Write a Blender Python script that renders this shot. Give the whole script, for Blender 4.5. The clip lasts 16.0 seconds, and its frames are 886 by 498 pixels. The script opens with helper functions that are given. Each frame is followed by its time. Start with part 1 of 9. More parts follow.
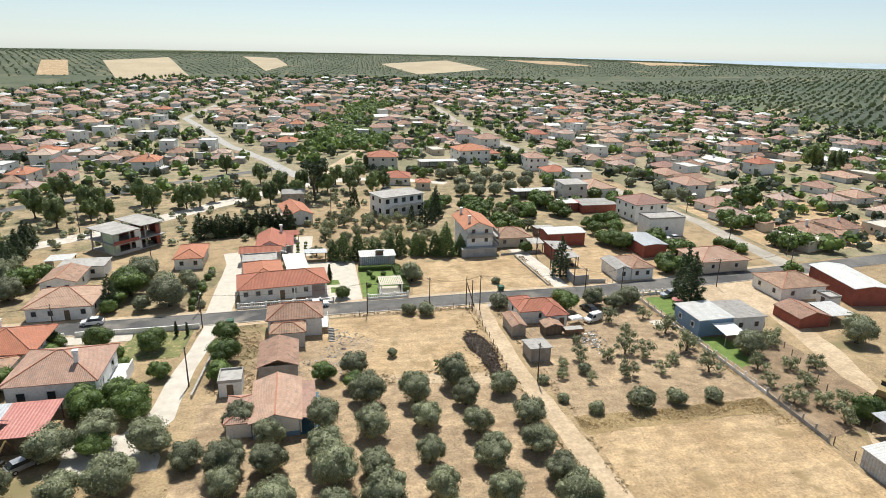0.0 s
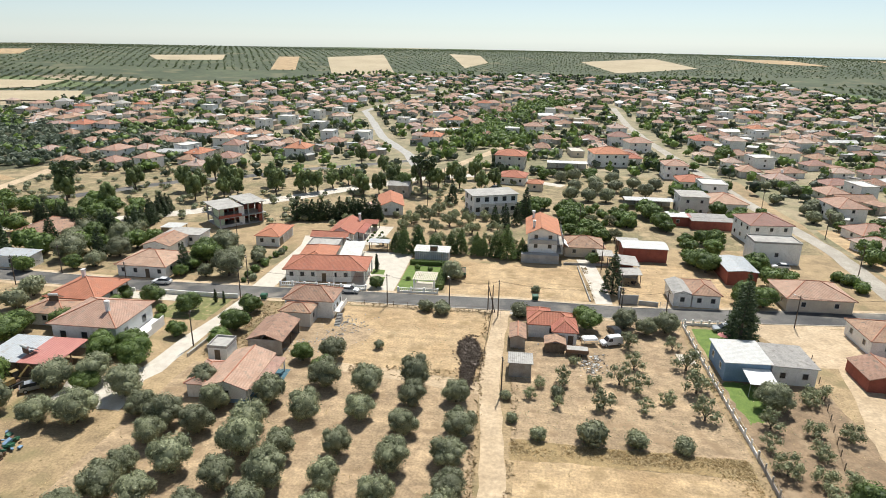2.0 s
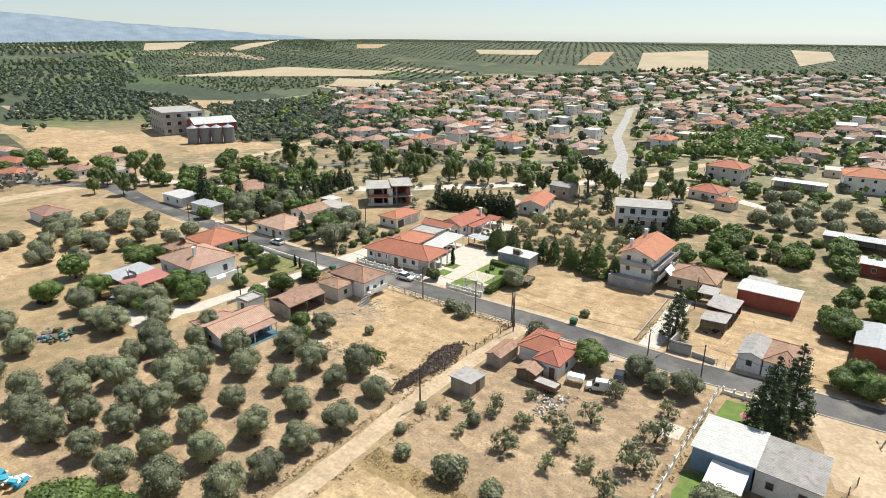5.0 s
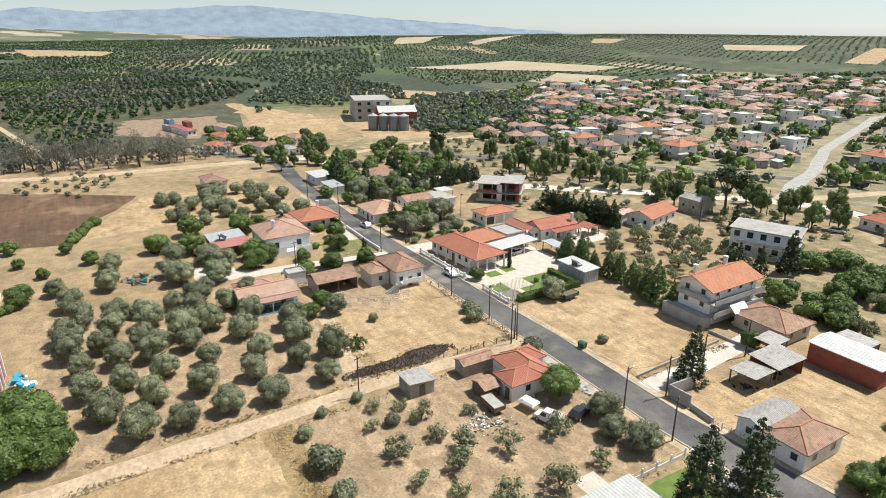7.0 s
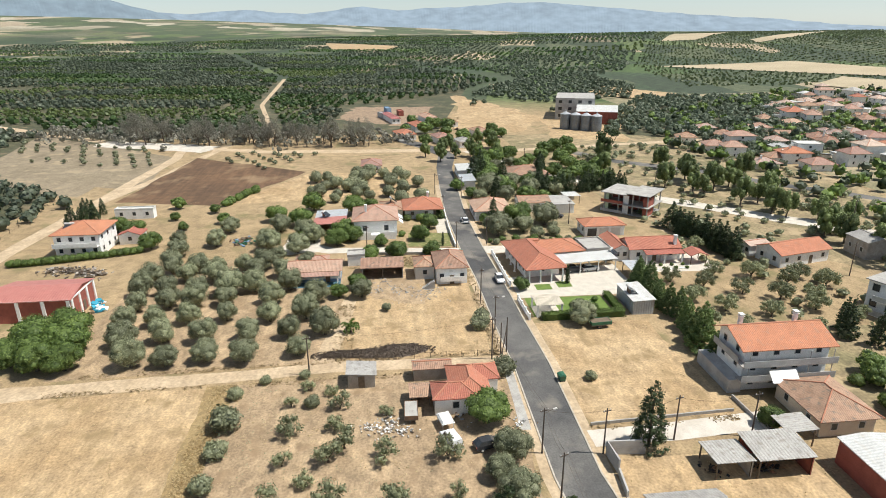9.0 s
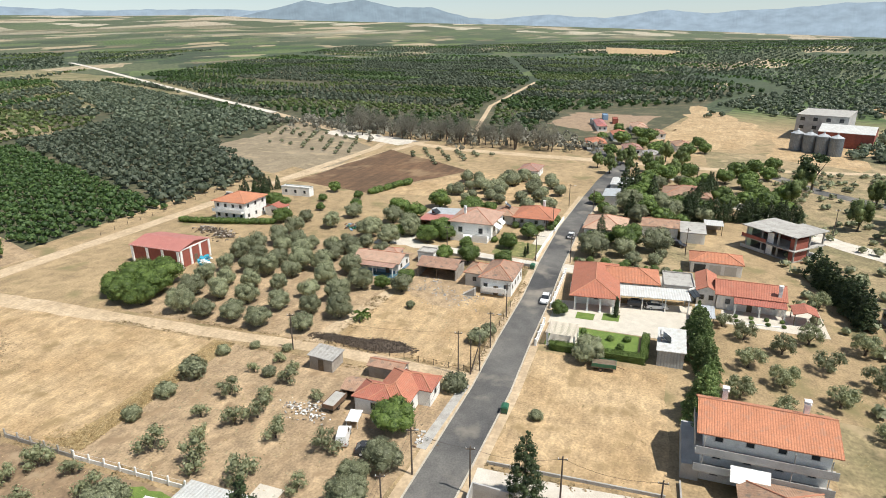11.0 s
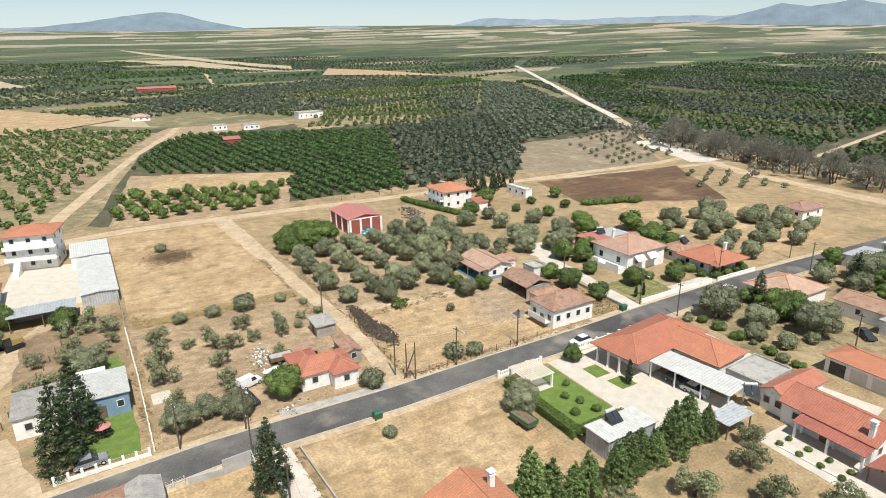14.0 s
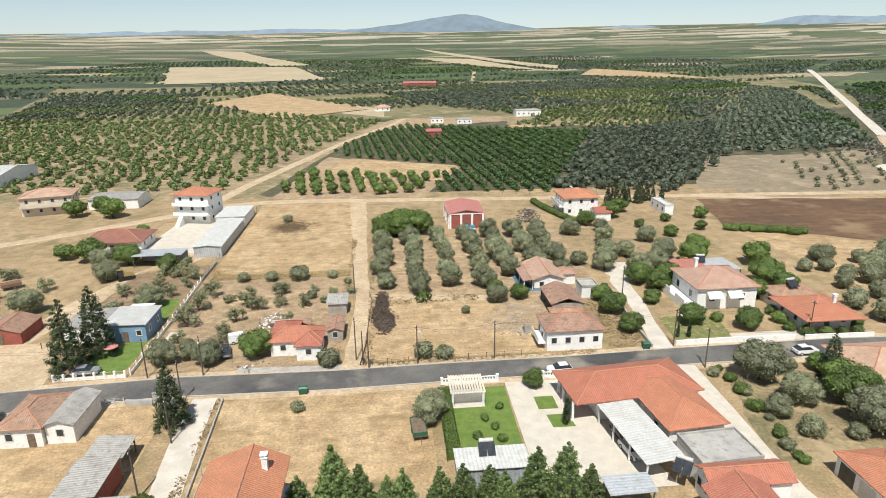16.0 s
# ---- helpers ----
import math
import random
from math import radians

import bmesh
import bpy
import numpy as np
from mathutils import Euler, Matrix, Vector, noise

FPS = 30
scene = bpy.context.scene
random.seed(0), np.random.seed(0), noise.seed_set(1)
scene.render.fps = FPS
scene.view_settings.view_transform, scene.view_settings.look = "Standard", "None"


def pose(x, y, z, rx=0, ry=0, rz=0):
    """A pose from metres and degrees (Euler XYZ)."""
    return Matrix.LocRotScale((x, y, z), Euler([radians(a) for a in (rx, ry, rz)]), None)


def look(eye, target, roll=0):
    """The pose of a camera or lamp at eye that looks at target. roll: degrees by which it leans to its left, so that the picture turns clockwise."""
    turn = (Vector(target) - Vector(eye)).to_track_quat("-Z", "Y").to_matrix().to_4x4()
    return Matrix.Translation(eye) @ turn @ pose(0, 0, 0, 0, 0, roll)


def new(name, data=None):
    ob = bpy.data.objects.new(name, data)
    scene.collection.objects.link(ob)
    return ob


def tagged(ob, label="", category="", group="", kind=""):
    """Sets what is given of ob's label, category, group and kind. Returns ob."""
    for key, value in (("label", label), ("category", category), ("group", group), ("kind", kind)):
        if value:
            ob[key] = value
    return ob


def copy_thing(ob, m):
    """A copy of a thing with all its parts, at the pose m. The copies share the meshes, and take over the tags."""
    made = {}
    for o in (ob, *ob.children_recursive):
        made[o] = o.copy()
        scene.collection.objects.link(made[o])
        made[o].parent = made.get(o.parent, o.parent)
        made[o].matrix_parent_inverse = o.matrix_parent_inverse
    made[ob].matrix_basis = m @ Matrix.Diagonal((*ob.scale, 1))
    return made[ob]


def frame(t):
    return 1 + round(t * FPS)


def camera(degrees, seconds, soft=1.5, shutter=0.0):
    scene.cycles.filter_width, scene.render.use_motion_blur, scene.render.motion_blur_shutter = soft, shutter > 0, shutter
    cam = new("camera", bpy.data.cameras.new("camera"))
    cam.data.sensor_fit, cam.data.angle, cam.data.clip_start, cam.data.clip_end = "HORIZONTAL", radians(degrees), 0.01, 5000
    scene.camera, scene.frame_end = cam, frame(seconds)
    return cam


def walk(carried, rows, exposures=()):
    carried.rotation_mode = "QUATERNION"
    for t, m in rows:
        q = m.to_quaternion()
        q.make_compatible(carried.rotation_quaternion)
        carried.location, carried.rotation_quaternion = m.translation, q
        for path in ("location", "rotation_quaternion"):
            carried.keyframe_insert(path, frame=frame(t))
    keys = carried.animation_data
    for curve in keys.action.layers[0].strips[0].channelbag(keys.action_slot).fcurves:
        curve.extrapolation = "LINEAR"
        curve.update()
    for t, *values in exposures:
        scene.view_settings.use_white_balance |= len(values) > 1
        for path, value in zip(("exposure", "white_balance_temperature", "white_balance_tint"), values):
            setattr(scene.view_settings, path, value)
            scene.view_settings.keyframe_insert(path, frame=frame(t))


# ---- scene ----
cam = camera(71.0, 16.0, soft=0.9)
K = 1.25  # metres for one unit of the site plan: places below are in plan units, heights in metres
METRES, EYE, TILT, LEAN, TURN = 281.9 * K, 43.0 * K, 0.0, 0.0, -12.7
ROWS = [
    (0.0, 0.0, 0.0, 0.0, 0.34, -18.06, -1.06),
    (0.5, 0.0257, 0.0017, 0.0006, 5.07, -18.16, -1.04),
    (1.0, 0.052, 0.0058, 0.0012, 9.89, -18.27, -0.99),
    (1.5, 0.078, 0.0123, 0.0016, 14.78, -18.42, -0.96),
    (2.0, 0.1031, 0.0211, 0.0019, 19.61, -18.56, -0.86),
    (2.5, 0.1273, 0.0322, 0.0021, 24.44, -18.67, -0.76),
    (3.0, 0.1505, 0.0456, 0.0022, 29.34, -18.8, -0.7),
    (3.5, 0.1717, 0.0604, 0.0024, 34.07, -18.93, -0.63),
    (4.0, 0.1926, 0.0781, 0.0023, 39.08, -19.04, -0.54),
    (6.5, 0.2738, 0.1966, 0.0023, 65.91, -19.62, -0.09),
    (7.0, 0.2835, 0.2259, 0.0023, 71.69, -19.77, -0.02),
    (7.5, 0.2903, 0.2567, 0.0023, 77.58, -19.89, 0.06),
    (8.0, 0.2939, 0.2891, 0.0022, 83.71, -20.0, 0.15),
    (8.5, 0.2942, 0.3228, 0.0022, 90.08, -20.05, 0.2),
    (9.0, 0.2907, 0.357, 0.0023, 96.62, -20.05, 0.28),
    (11.5, 0.2221, 0.5101, 0.0009, 129.26, -19.38, 0.48),
    (12.0, 0.1985, 0.5357, 0.0006, 135.9, -19.21, 0.57),
    (12.5, 0.1717, 0.5585, 0.0004, 142.58, -19.07, 0.67),
    (13.0, 0.1438, 0.5773, -0.0004, 148.98, -18.88, 0.71),
    (13.5, 0.1122, 0.5934, -0.0013, 155.63, -18.69, 0.79),
    (14.0, 0.0789, 0.6055, -0.002, 162.26, -18.55, 0.89),
    (14.5, 0.045, 0.6138, -0.0029, 168.78, -18.43, 0.94),
    (15.0, 0.0106, 0.6179, -0.0037, 175.19, -18.32, 0.86),
    (15.5, -0.024, 0.618, -0.0047, 181.52, -18.25, 0.77),
    (16.0, -0.0568, 0.6145, -0.0055, 187.53, -18.19, 0.71),
]
walk(cam, [(t, pose(0, 0, EYE, TILT, LEAN, TURN) @ pose(METRES * x, METRES * y, METRES * z, 90 + pitch, roll, yaw)) for t, x, y, z, yaw, pitch, roll in ROWS],
     exposures=[(0.0, 0.19), (4.0, 0.24), (9.0, 0.21), (12.0, 0.20), (16.0, 0.14)])

# ---- light ----
SUN_AZIMUTH, SUN_ELEVATION = 11.0, 61.0  # degrees; azimuth from +y towards +x
world = bpy.data.worlds.new("world")
scene.world = world
world.use_nodes = True
wn = world.node_tree.nodes
sky = wn.new("ShaderNodeTexSky")
sky.sky_type, sky.sun_disc = "NISHITA", False
sky.sun_elevation, sky.sun_rotation = radians(SUN_ELEVATION), radians(SUN_AZIMUTH)
sky.air_density, sky.dust_density, sky.ozone_density, sky.altitude = 1.0, 0.12, 2.5, 50
wn["Background"].inputs["Strength"].default_value = 0.091
haze = wn.new("ShaderNodeHueSaturation")  # summer haze greys the sky
haze.inputs["Saturation"].default_value = 0.50
tone = wn.new("ShaderNodeMix")
tone.data_type, tone.blend_type = "RGBA", "MULTIPLY"
tone.inputs[0].default_value, tone.inputs[7].default_value = 1.0, (0.88, 0.985, 1.06, 1)
world.node_tree.links.new(sky.outputs["Color"], haze.inputs["Color"])
world.node_tree.links.new(haze.outputs["Color"], tone.inputs[6])
world.node_tree.links.new(tone.outputs[2], wn["Background"].inputs["Color"])
lamp = bpy.data.lights.new("sun", "SUN")
lamp.energy, lamp.angle, lamp.color = 5.0, radians(0.55), (1.0, 0.975, 0.915)
sun_ob = new("sun", lamp)
az, el = radians(SUN_AZIMUTH), radians(SUN_ELEVATION)
sun_ob.matrix_world = look((300 * math.sin(az), 300 * math.cos(az), 300 * math.tan(el)), (0, 0, 0))


# ---- materials ----
def material(name, c1, c2=None, rough=0.9, scale=1.0, fine=14.0, bump=0.25, rand=0.0, metal=0.0, c3=None, pos=False, trans=0.0, contrast=0.22, mid=0.0):
    """Two-scale mottled surface: c1 and c2 mixed by broad noise, fine grain on top, c3 in sparse stains."""
    m = bpy.data.materials.new(name)
    m.use_nodes = True
    nt = m.node_tree
    N, L = nt.nodes, nt.links.new
    b = N["Principled BSDF"]
    b.inputs["Roughness"].default_value, b.inputs["Metallic"].default_value = rough, metal
    tc = N.new("ShaderNodeNewGeometry") if pos else N.new("ShaderNodeTexCoord")
    co = tc.outputs["Position"] if pos else tc.outputs["Object"]
    n1, n2 = N.new("ShaderNodeTexNoise"), N.new("ShaderNodeTexNoise")
    for n, s, d in ((n1, scale, 6), (n2, fine, 4)):
        n.inputs["Scale"].default_value, n.inputs["Detail"].default_value = s, d
        L(co, n.inputs["Vector"])
    r1 = N.new("ShaderNodeValToRGB")
    r1.color_ramp.elements[0].position, r1.color_ramp.elements[1].position = 0.36, 0.64
    c2 = c2 or tuple(v * 0.75 for v in c1)
    r1.color_ramp.elements[0].color, r1.color_ramp.elements[1].color = (*c1, 1), (*c2, 1)
    L(n1.outputs["Fac"], r1.inputs["Fac"])
    mul = N.new("ShaderNodeMix")
    mul.data_type, mul.blend_type = "RGBA", "MULTIPLY"
    mul.inputs[0].default_value = 1.0
    r2 = N.new("ShaderNodeMapRange")
    r2.inputs["From Min"].default_value, r2.inputs["From Max"].default_value = 0.25, 0.75
    r2.inputs["To Min"].default_value, r2.inputs["To Max"].default_value = 1 - contrast * 1.15, 1 + contrast * 0.85
    L(n2.outputs["Fac"], r2.inputs["Value"])
    L(r1.outputs["Color"], mul.inputs[6])
    L(r2.outputs["Result"], mul.inputs[7])
    col = mul.outputs[2]
    if mid:
        n4, r4, m4 = N.new("ShaderNodeTexNoise"), N.new("ShaderNodeMapRange"), N.new("ShaderNodeMix")
        n4.inputs["Scale"].default_value, n4.inputs["Detail"].default_value = math.sqrt(scale * fine), 5
        n4.inputs["Distortion"].default_value = 0.6
        r4.inputs["From Min"].default_value, r4.inputs["From Max"].default_value = 0.3, 0.7
        r4.inputs["To Min"].default_value, r4.inputs["To Max"].default_value = 1 - mid, 1 + mid * 0.6
        m4.data_type, m4.blend_type = "RGBA", "MULTIPLY"
        m4.inputs[0].default_value = 1
        L(co, n4.inputs["Vector"])
        L(n4.outputs["Fac"], r4.inputs["Value"])
        L(col, m4.inputs[6])
        L(r4.outputs["Result"], m4.inputs[7])
        col = m4.outputs[2]
    if c3:
        n3 = N.new("ShaderNodeTexNoise")
        n3.inputs["Scale"].default_value, n3.inputs["Detail"].default_value = scale * 2.3, 8
        L(co, n3.inputs["Vector"])
        r3 = N.new("ShaderNodeMapRange")
        r3.inputs["From Min"].default_value, r3.inputs["From Max"].default_value = 0.55, 0.68
        L(n3.outputs["Fac"], r3.inputs["Value"])
        mx = N.new("ShaderNodeMix")
        mx.data_type = "RGBA"
        mx.inputs[7].default_value = (*c3, 1)
        L(r3.outputs["Result"], mx.inputs[0])
        L(col, mx.inputs[6])
        col = mx.outputs[2]
    if rand:
        oi = N.new("ShaderNodeObjectInfo")
        hs = N.new("ShaderNodeHueSaturation")
        mr, mh = N.new("ShaderNodeMapRange"), N.new("ShaderNodeMapRange")
        mr.inputs["To Min"].default_value, mr.inputs["To Max"].default_value = 1 - rand, 1 + rand
        mh.inputs["To Min"].default_value, mh.inputs["To Max"].default_value = 0.5 - rand * 0.06, 0.5 + rand * 0.06
        L(oi.outputs["Random"], mr.inputs["Value"])
        L(oi.outputs["Random"], mh.inputs["Value"])
        L(mr.outputs["Result"], hs.inputs["Value"])
        L(mh.outputs["Result"], hs.inputs["Hue"])
        L(col, hs.inputs["Color"])
        col = hs.outputs["Color"]
    L(col, b.inputs["Base Color"])
    if trans:
        b.inputs["Transmission Weight"].default_value = trans
    if bump:
        bp = N.new("ShaderNodeBump")
        bp.inputs["Strength"].default_value, bp.inputs["Distance"].default_value = bump, 0.05
        L(n2.outputs["Fac"], bp.inputs["Height"])
        L(bp.outputs["Normal"], b.inputs["Normal"])
    return m


def tile_material(name, c1, c2, c3, cross=0.30, down=0.42, metal=0.0, rough=0.85, rand=0.1):
    """Roof covering: barrel-tile columns that run down the slope, courses across it, patchy ageing."""
    m = material(name, c1, c2, rough=rough, scale=0.55, fine=5.0, bump=0, rand=rand, c3=c3, metal=metal)
    nt = m.node_tree
    N, L = nt.nodes, nt.links.new
    b = N["Principled BSDF"]
    tc = N.new("ShaderNodeTexCoord")
    sp, sn = N.new("ShaderNodeSeparateXYZ"), N.new("ShaderNodeSeparateXYZ")
    L(tc.outputs["Object"], sp.inputs[0])
    L(tc.outputs["Normal"], sn.inputs[0])

    def mt(op, a, bb=None):
        n = N.new("ShaderNodeMath")
        n.operation = op
        for i, v in enumerate((a, bb)):
            if v is None:
                continue
            if isinstance(v, (int, float)):
                n.inputs[i].default_value = v
            else:
                L(v, n.inputs[i])
        return n.outputs[0]
    facing_x = mt("GREATER_THAN", mt("ABSOLUTE", sn.outputs[0]), mt("ABSOLUTE", sn.outputs[1]))
    mixv = N.new("ShaderNodeMix")
    L(facing_x, mixv.inputs[0])
    L(sp.outputs[0], mixv.inputs[2])
    L(sp.outputs[1], mixv.inputs[3])
    mixd = N.new("ShaderNodeMix")
    L(facing_x, mixd.inputs[0])
    L(sp.outputs[1], mixd.inputs[2])
    L(sp.outputs[0], mixd.inputs[3])
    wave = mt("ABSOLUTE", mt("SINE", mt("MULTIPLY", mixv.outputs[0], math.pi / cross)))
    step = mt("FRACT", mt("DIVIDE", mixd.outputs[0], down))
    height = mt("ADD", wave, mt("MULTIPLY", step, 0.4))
    # Shade in the grooves between columns, painted into the base colour.
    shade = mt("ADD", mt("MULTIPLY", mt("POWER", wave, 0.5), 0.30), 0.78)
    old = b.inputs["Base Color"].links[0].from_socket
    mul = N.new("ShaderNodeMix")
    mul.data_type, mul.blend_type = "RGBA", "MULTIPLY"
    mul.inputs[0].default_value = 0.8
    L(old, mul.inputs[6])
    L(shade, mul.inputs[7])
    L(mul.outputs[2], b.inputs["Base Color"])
    bp = N.new("ShaderNodeBump")
    bp.inputs["Strength"].default_value, bp.inputs["Distance"].default_value = 0.7, 0.06
    L(height, bp.inputs["Height"])
    L(bp.outputs["Normal"], b.inputs["Normal"])
    return m


def leaf_material(name, c1, c2, rand=0.25):
    """Foliage: every leaf clump takes its own shade."""
    m = bpy.data.materials.new(name)
    m.use_nodes = True
    N, L = m.node_tree.nodes, m.node_tree.links.new
    b = N["Principled BSDF"]
    b.inputs["Roughness"].default_value = 0.6
    g, oi = N.new("ShaderNodeNewGeometry"), N.new("ShaderNodeObjectInfo")
    r = N.new("ShaderNodeValToRGB")
    r.color_ramp.elements[0].color, r.color_ramp.elements[1].color = (*c1, 1), (*c2, 1)
    L(g.outputs["Random Per Island"], r.inputs["Fac"])
    hs = N.new("ShaderNodeHueSaturation")
    mr = N.new("ShaderNodeMapRange")
    mr.inputs["To Min"].default_value, mr.inputs["To Max"].default_value = 1 - rand, 1 + rand
    L(oi.outputs["Random"], mr.inputs["Value"])
    L(mr.outputs["Result"], hs.inputs["Value"])
    L(r.outputs["Color"], hs.inputs["Color"])
    L(hs.outputs["Color"], b.inputs["Base Color"])
    tr, mx = N.new("ShaderNodeBsdfTranslucent"), N.new("ShaderNodeMixShader")
    L(hs.outputs["Color"], tr.inputs["Color"])
    mx.inputs[0].default_value = 0.3
    L(b.outputs[0], mx.inputs[1])
    L(tr.outputs[0], mx.inputs[2])
    L(mx.outputs[0], N["Material Output"].inputs["Surface"])
    return m


WHITE = material("white_plaster", (0.86, 0.845, 0.81), (0.80, 0.785, 0.74), scale=0.5, bump=0.1, c3=(0.68, 0.66, 0.62))
PALE_GREY = material("pale_grey_render", (0.66, 0.63, 0.57), (0.58, 0.55, 0.50), scale=0.5, bump=0.1)
CREAM = material("cream_plaster", (0.66, 0.58, 0.46), (0.58, 0.50, 0.40), scale=0.5, bump=0.1)
GREY_WALL = material("grey_render", (0.46, 0.45, 0.43), (0.36, 0.35, 0.33), scale=0.6, bump=0.2)
BLOCK = material("bare_block", (0.40, 0.36, 0.31), (0.30, 0.26, 0.22), scale=0.8, bump=0.3)
TEAL = material("teal_paint", (0.075, 0.17, 0.21), (0.06, 0.13, 0.165), scale=0.6, bump=0.1)
BLUE = material("blue_paint", (0.22, 0.33, 0.46), (0.18, 0.28, 0.40), scale=0.6, bump=0.1)
RED_BRICK = material("red_brick", (0.34, 0.10, 0.07), (0.27, 0.08, 0.055), scale=0.8, bump=0.2)
CONCRETE = material("concrete", (0.44, 0.42, 0.38), (0.34, 0.32, 0.29), scale=0.5, c3=(0.28, 0.26, 0.24))
PAVING = material("pale_paving", (0.60, 0.54, 0.45), (0.52, 0.47, 0.39), scale=0.6)
GRAVEL = material("pale_gravel", (0.62, 0.57, 0.49), (0.52, 0.46, 0.38), scale=0.4)
GLASS = material("window_glass", (0.03, 0.035, 0.04), (0.05, 0.055, 0.06), rough=0.12, scale=1, bump=0)
FRAME = material("window_frame_paint", (0.62, 0.60, 0.56), rough=0.5, bump=0)
WOOD = material("weathered_wood", (0.20, 0.15, 0.10), (0.13, 0.095, 0.065), scale=2, bump=0.3)
POLE = material("pole_wood", (0.13, 0.10, 0.075), (0.09, 0.07, 0.055), scale=2, bump=0.3)
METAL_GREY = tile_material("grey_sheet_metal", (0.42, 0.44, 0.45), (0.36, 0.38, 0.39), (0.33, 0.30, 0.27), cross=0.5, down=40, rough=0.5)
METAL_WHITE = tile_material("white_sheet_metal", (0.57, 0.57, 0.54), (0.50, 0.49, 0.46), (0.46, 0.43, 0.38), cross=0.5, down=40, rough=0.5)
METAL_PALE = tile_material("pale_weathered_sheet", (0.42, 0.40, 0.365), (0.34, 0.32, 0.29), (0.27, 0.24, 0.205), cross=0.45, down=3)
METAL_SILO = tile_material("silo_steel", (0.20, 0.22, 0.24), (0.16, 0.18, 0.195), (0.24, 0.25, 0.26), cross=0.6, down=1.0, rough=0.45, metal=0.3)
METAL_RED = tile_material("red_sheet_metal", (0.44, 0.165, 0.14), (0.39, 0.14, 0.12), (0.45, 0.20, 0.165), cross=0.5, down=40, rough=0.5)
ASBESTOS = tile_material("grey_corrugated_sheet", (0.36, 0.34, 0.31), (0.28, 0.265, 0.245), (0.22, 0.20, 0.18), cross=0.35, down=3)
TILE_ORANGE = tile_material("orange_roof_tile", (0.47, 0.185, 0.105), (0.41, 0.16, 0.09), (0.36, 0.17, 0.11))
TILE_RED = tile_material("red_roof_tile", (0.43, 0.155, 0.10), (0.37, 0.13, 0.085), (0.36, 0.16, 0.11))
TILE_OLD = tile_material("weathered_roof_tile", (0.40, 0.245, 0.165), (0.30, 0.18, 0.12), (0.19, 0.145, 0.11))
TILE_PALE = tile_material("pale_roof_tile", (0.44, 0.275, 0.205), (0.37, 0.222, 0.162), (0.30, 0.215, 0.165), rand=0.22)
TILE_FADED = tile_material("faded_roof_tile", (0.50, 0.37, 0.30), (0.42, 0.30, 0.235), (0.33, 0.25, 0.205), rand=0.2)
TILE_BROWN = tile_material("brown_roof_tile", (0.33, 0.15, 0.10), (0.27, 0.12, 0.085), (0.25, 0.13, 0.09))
RIDGE = material("ridge_tile_clay", (0.50, 0.22, 0.13), (0.42, 0.19, 0.12), scale=2, bump=0.2)
ASPHALT = material("asphalt", (0.165, 0.155, 0.140), (0.066, 0.065, 0.064), scale=0.055, fine=4, bump=0.1, c3=(0.225, 0.200, 0.165), pos=True, mid=0.18)
STREET = material("worn_concrete_street", (0.43, 0.385, 0.32), (0.34, 0.305, 0.25), scale=0.15, fine=3, pos=True, mid=0.12)
TRACK = material("dirt_track", (0.55, 0.42, 0.275), (0.45, 0.335, 0.21), scale=0.16, fine=1.7, pos=True, mid=0.16)
DRYLAWN = material("thin_lawn", (0.22, 0.215, 0.075), (0.14, 0.155, 0.05), scale=0.5, fine=6, bump=0.5, pos=True, c3=(0.36, 0.27, 0.145), mid=0.2)
LAWN = material("lawn_grass", (0.150, 0.215, 0.042), (0.105, 0.165, 0.030), scale=0.8, fine=9, bump=0.4, pos=True)
WEEDS = material("weed_band", (0.37, 0.265, 0.125), (0.29, 0.20, 0.09), scale=0.3, fine=4, bump=0.6, pos=True, c3=(0.24, 0.175, 0.08), mid=0.3)
PLOUGH = material("ploughed_soil", (0.165, 0.092, 0.046), (0.115, 0.066, 0.034), c3=(0.23, 0.150, 0.082), mid=0.25, scale=0.035, fine=3, bump=0.6, pos=True)
WHEAT = material("stubble_field", (0.45, 0.365, 0.235), (0.385, 0.31, 0.195), scale=0.02, fine=0.8, pos=True)
DRYFIELD = material("dry_grass_field", (0.51, 0.365, 0.205), (0.405, 0.275, 0.142), scale=0.10, fine=2.6, bump=0.6, pos=True, c3=(0.28, 0.195, 0.095), contrast=0.3, mid=0.25)
YARD = material("dry_yard_soil", (0.45, 0.325, 0.195), (0.345, 0.245, 0.145), scale=0.12, fine=2.6, bump=0.6, pos=True, c3=(0.27, 0.185, 0.105), contrast=0.3, mid=0.28)
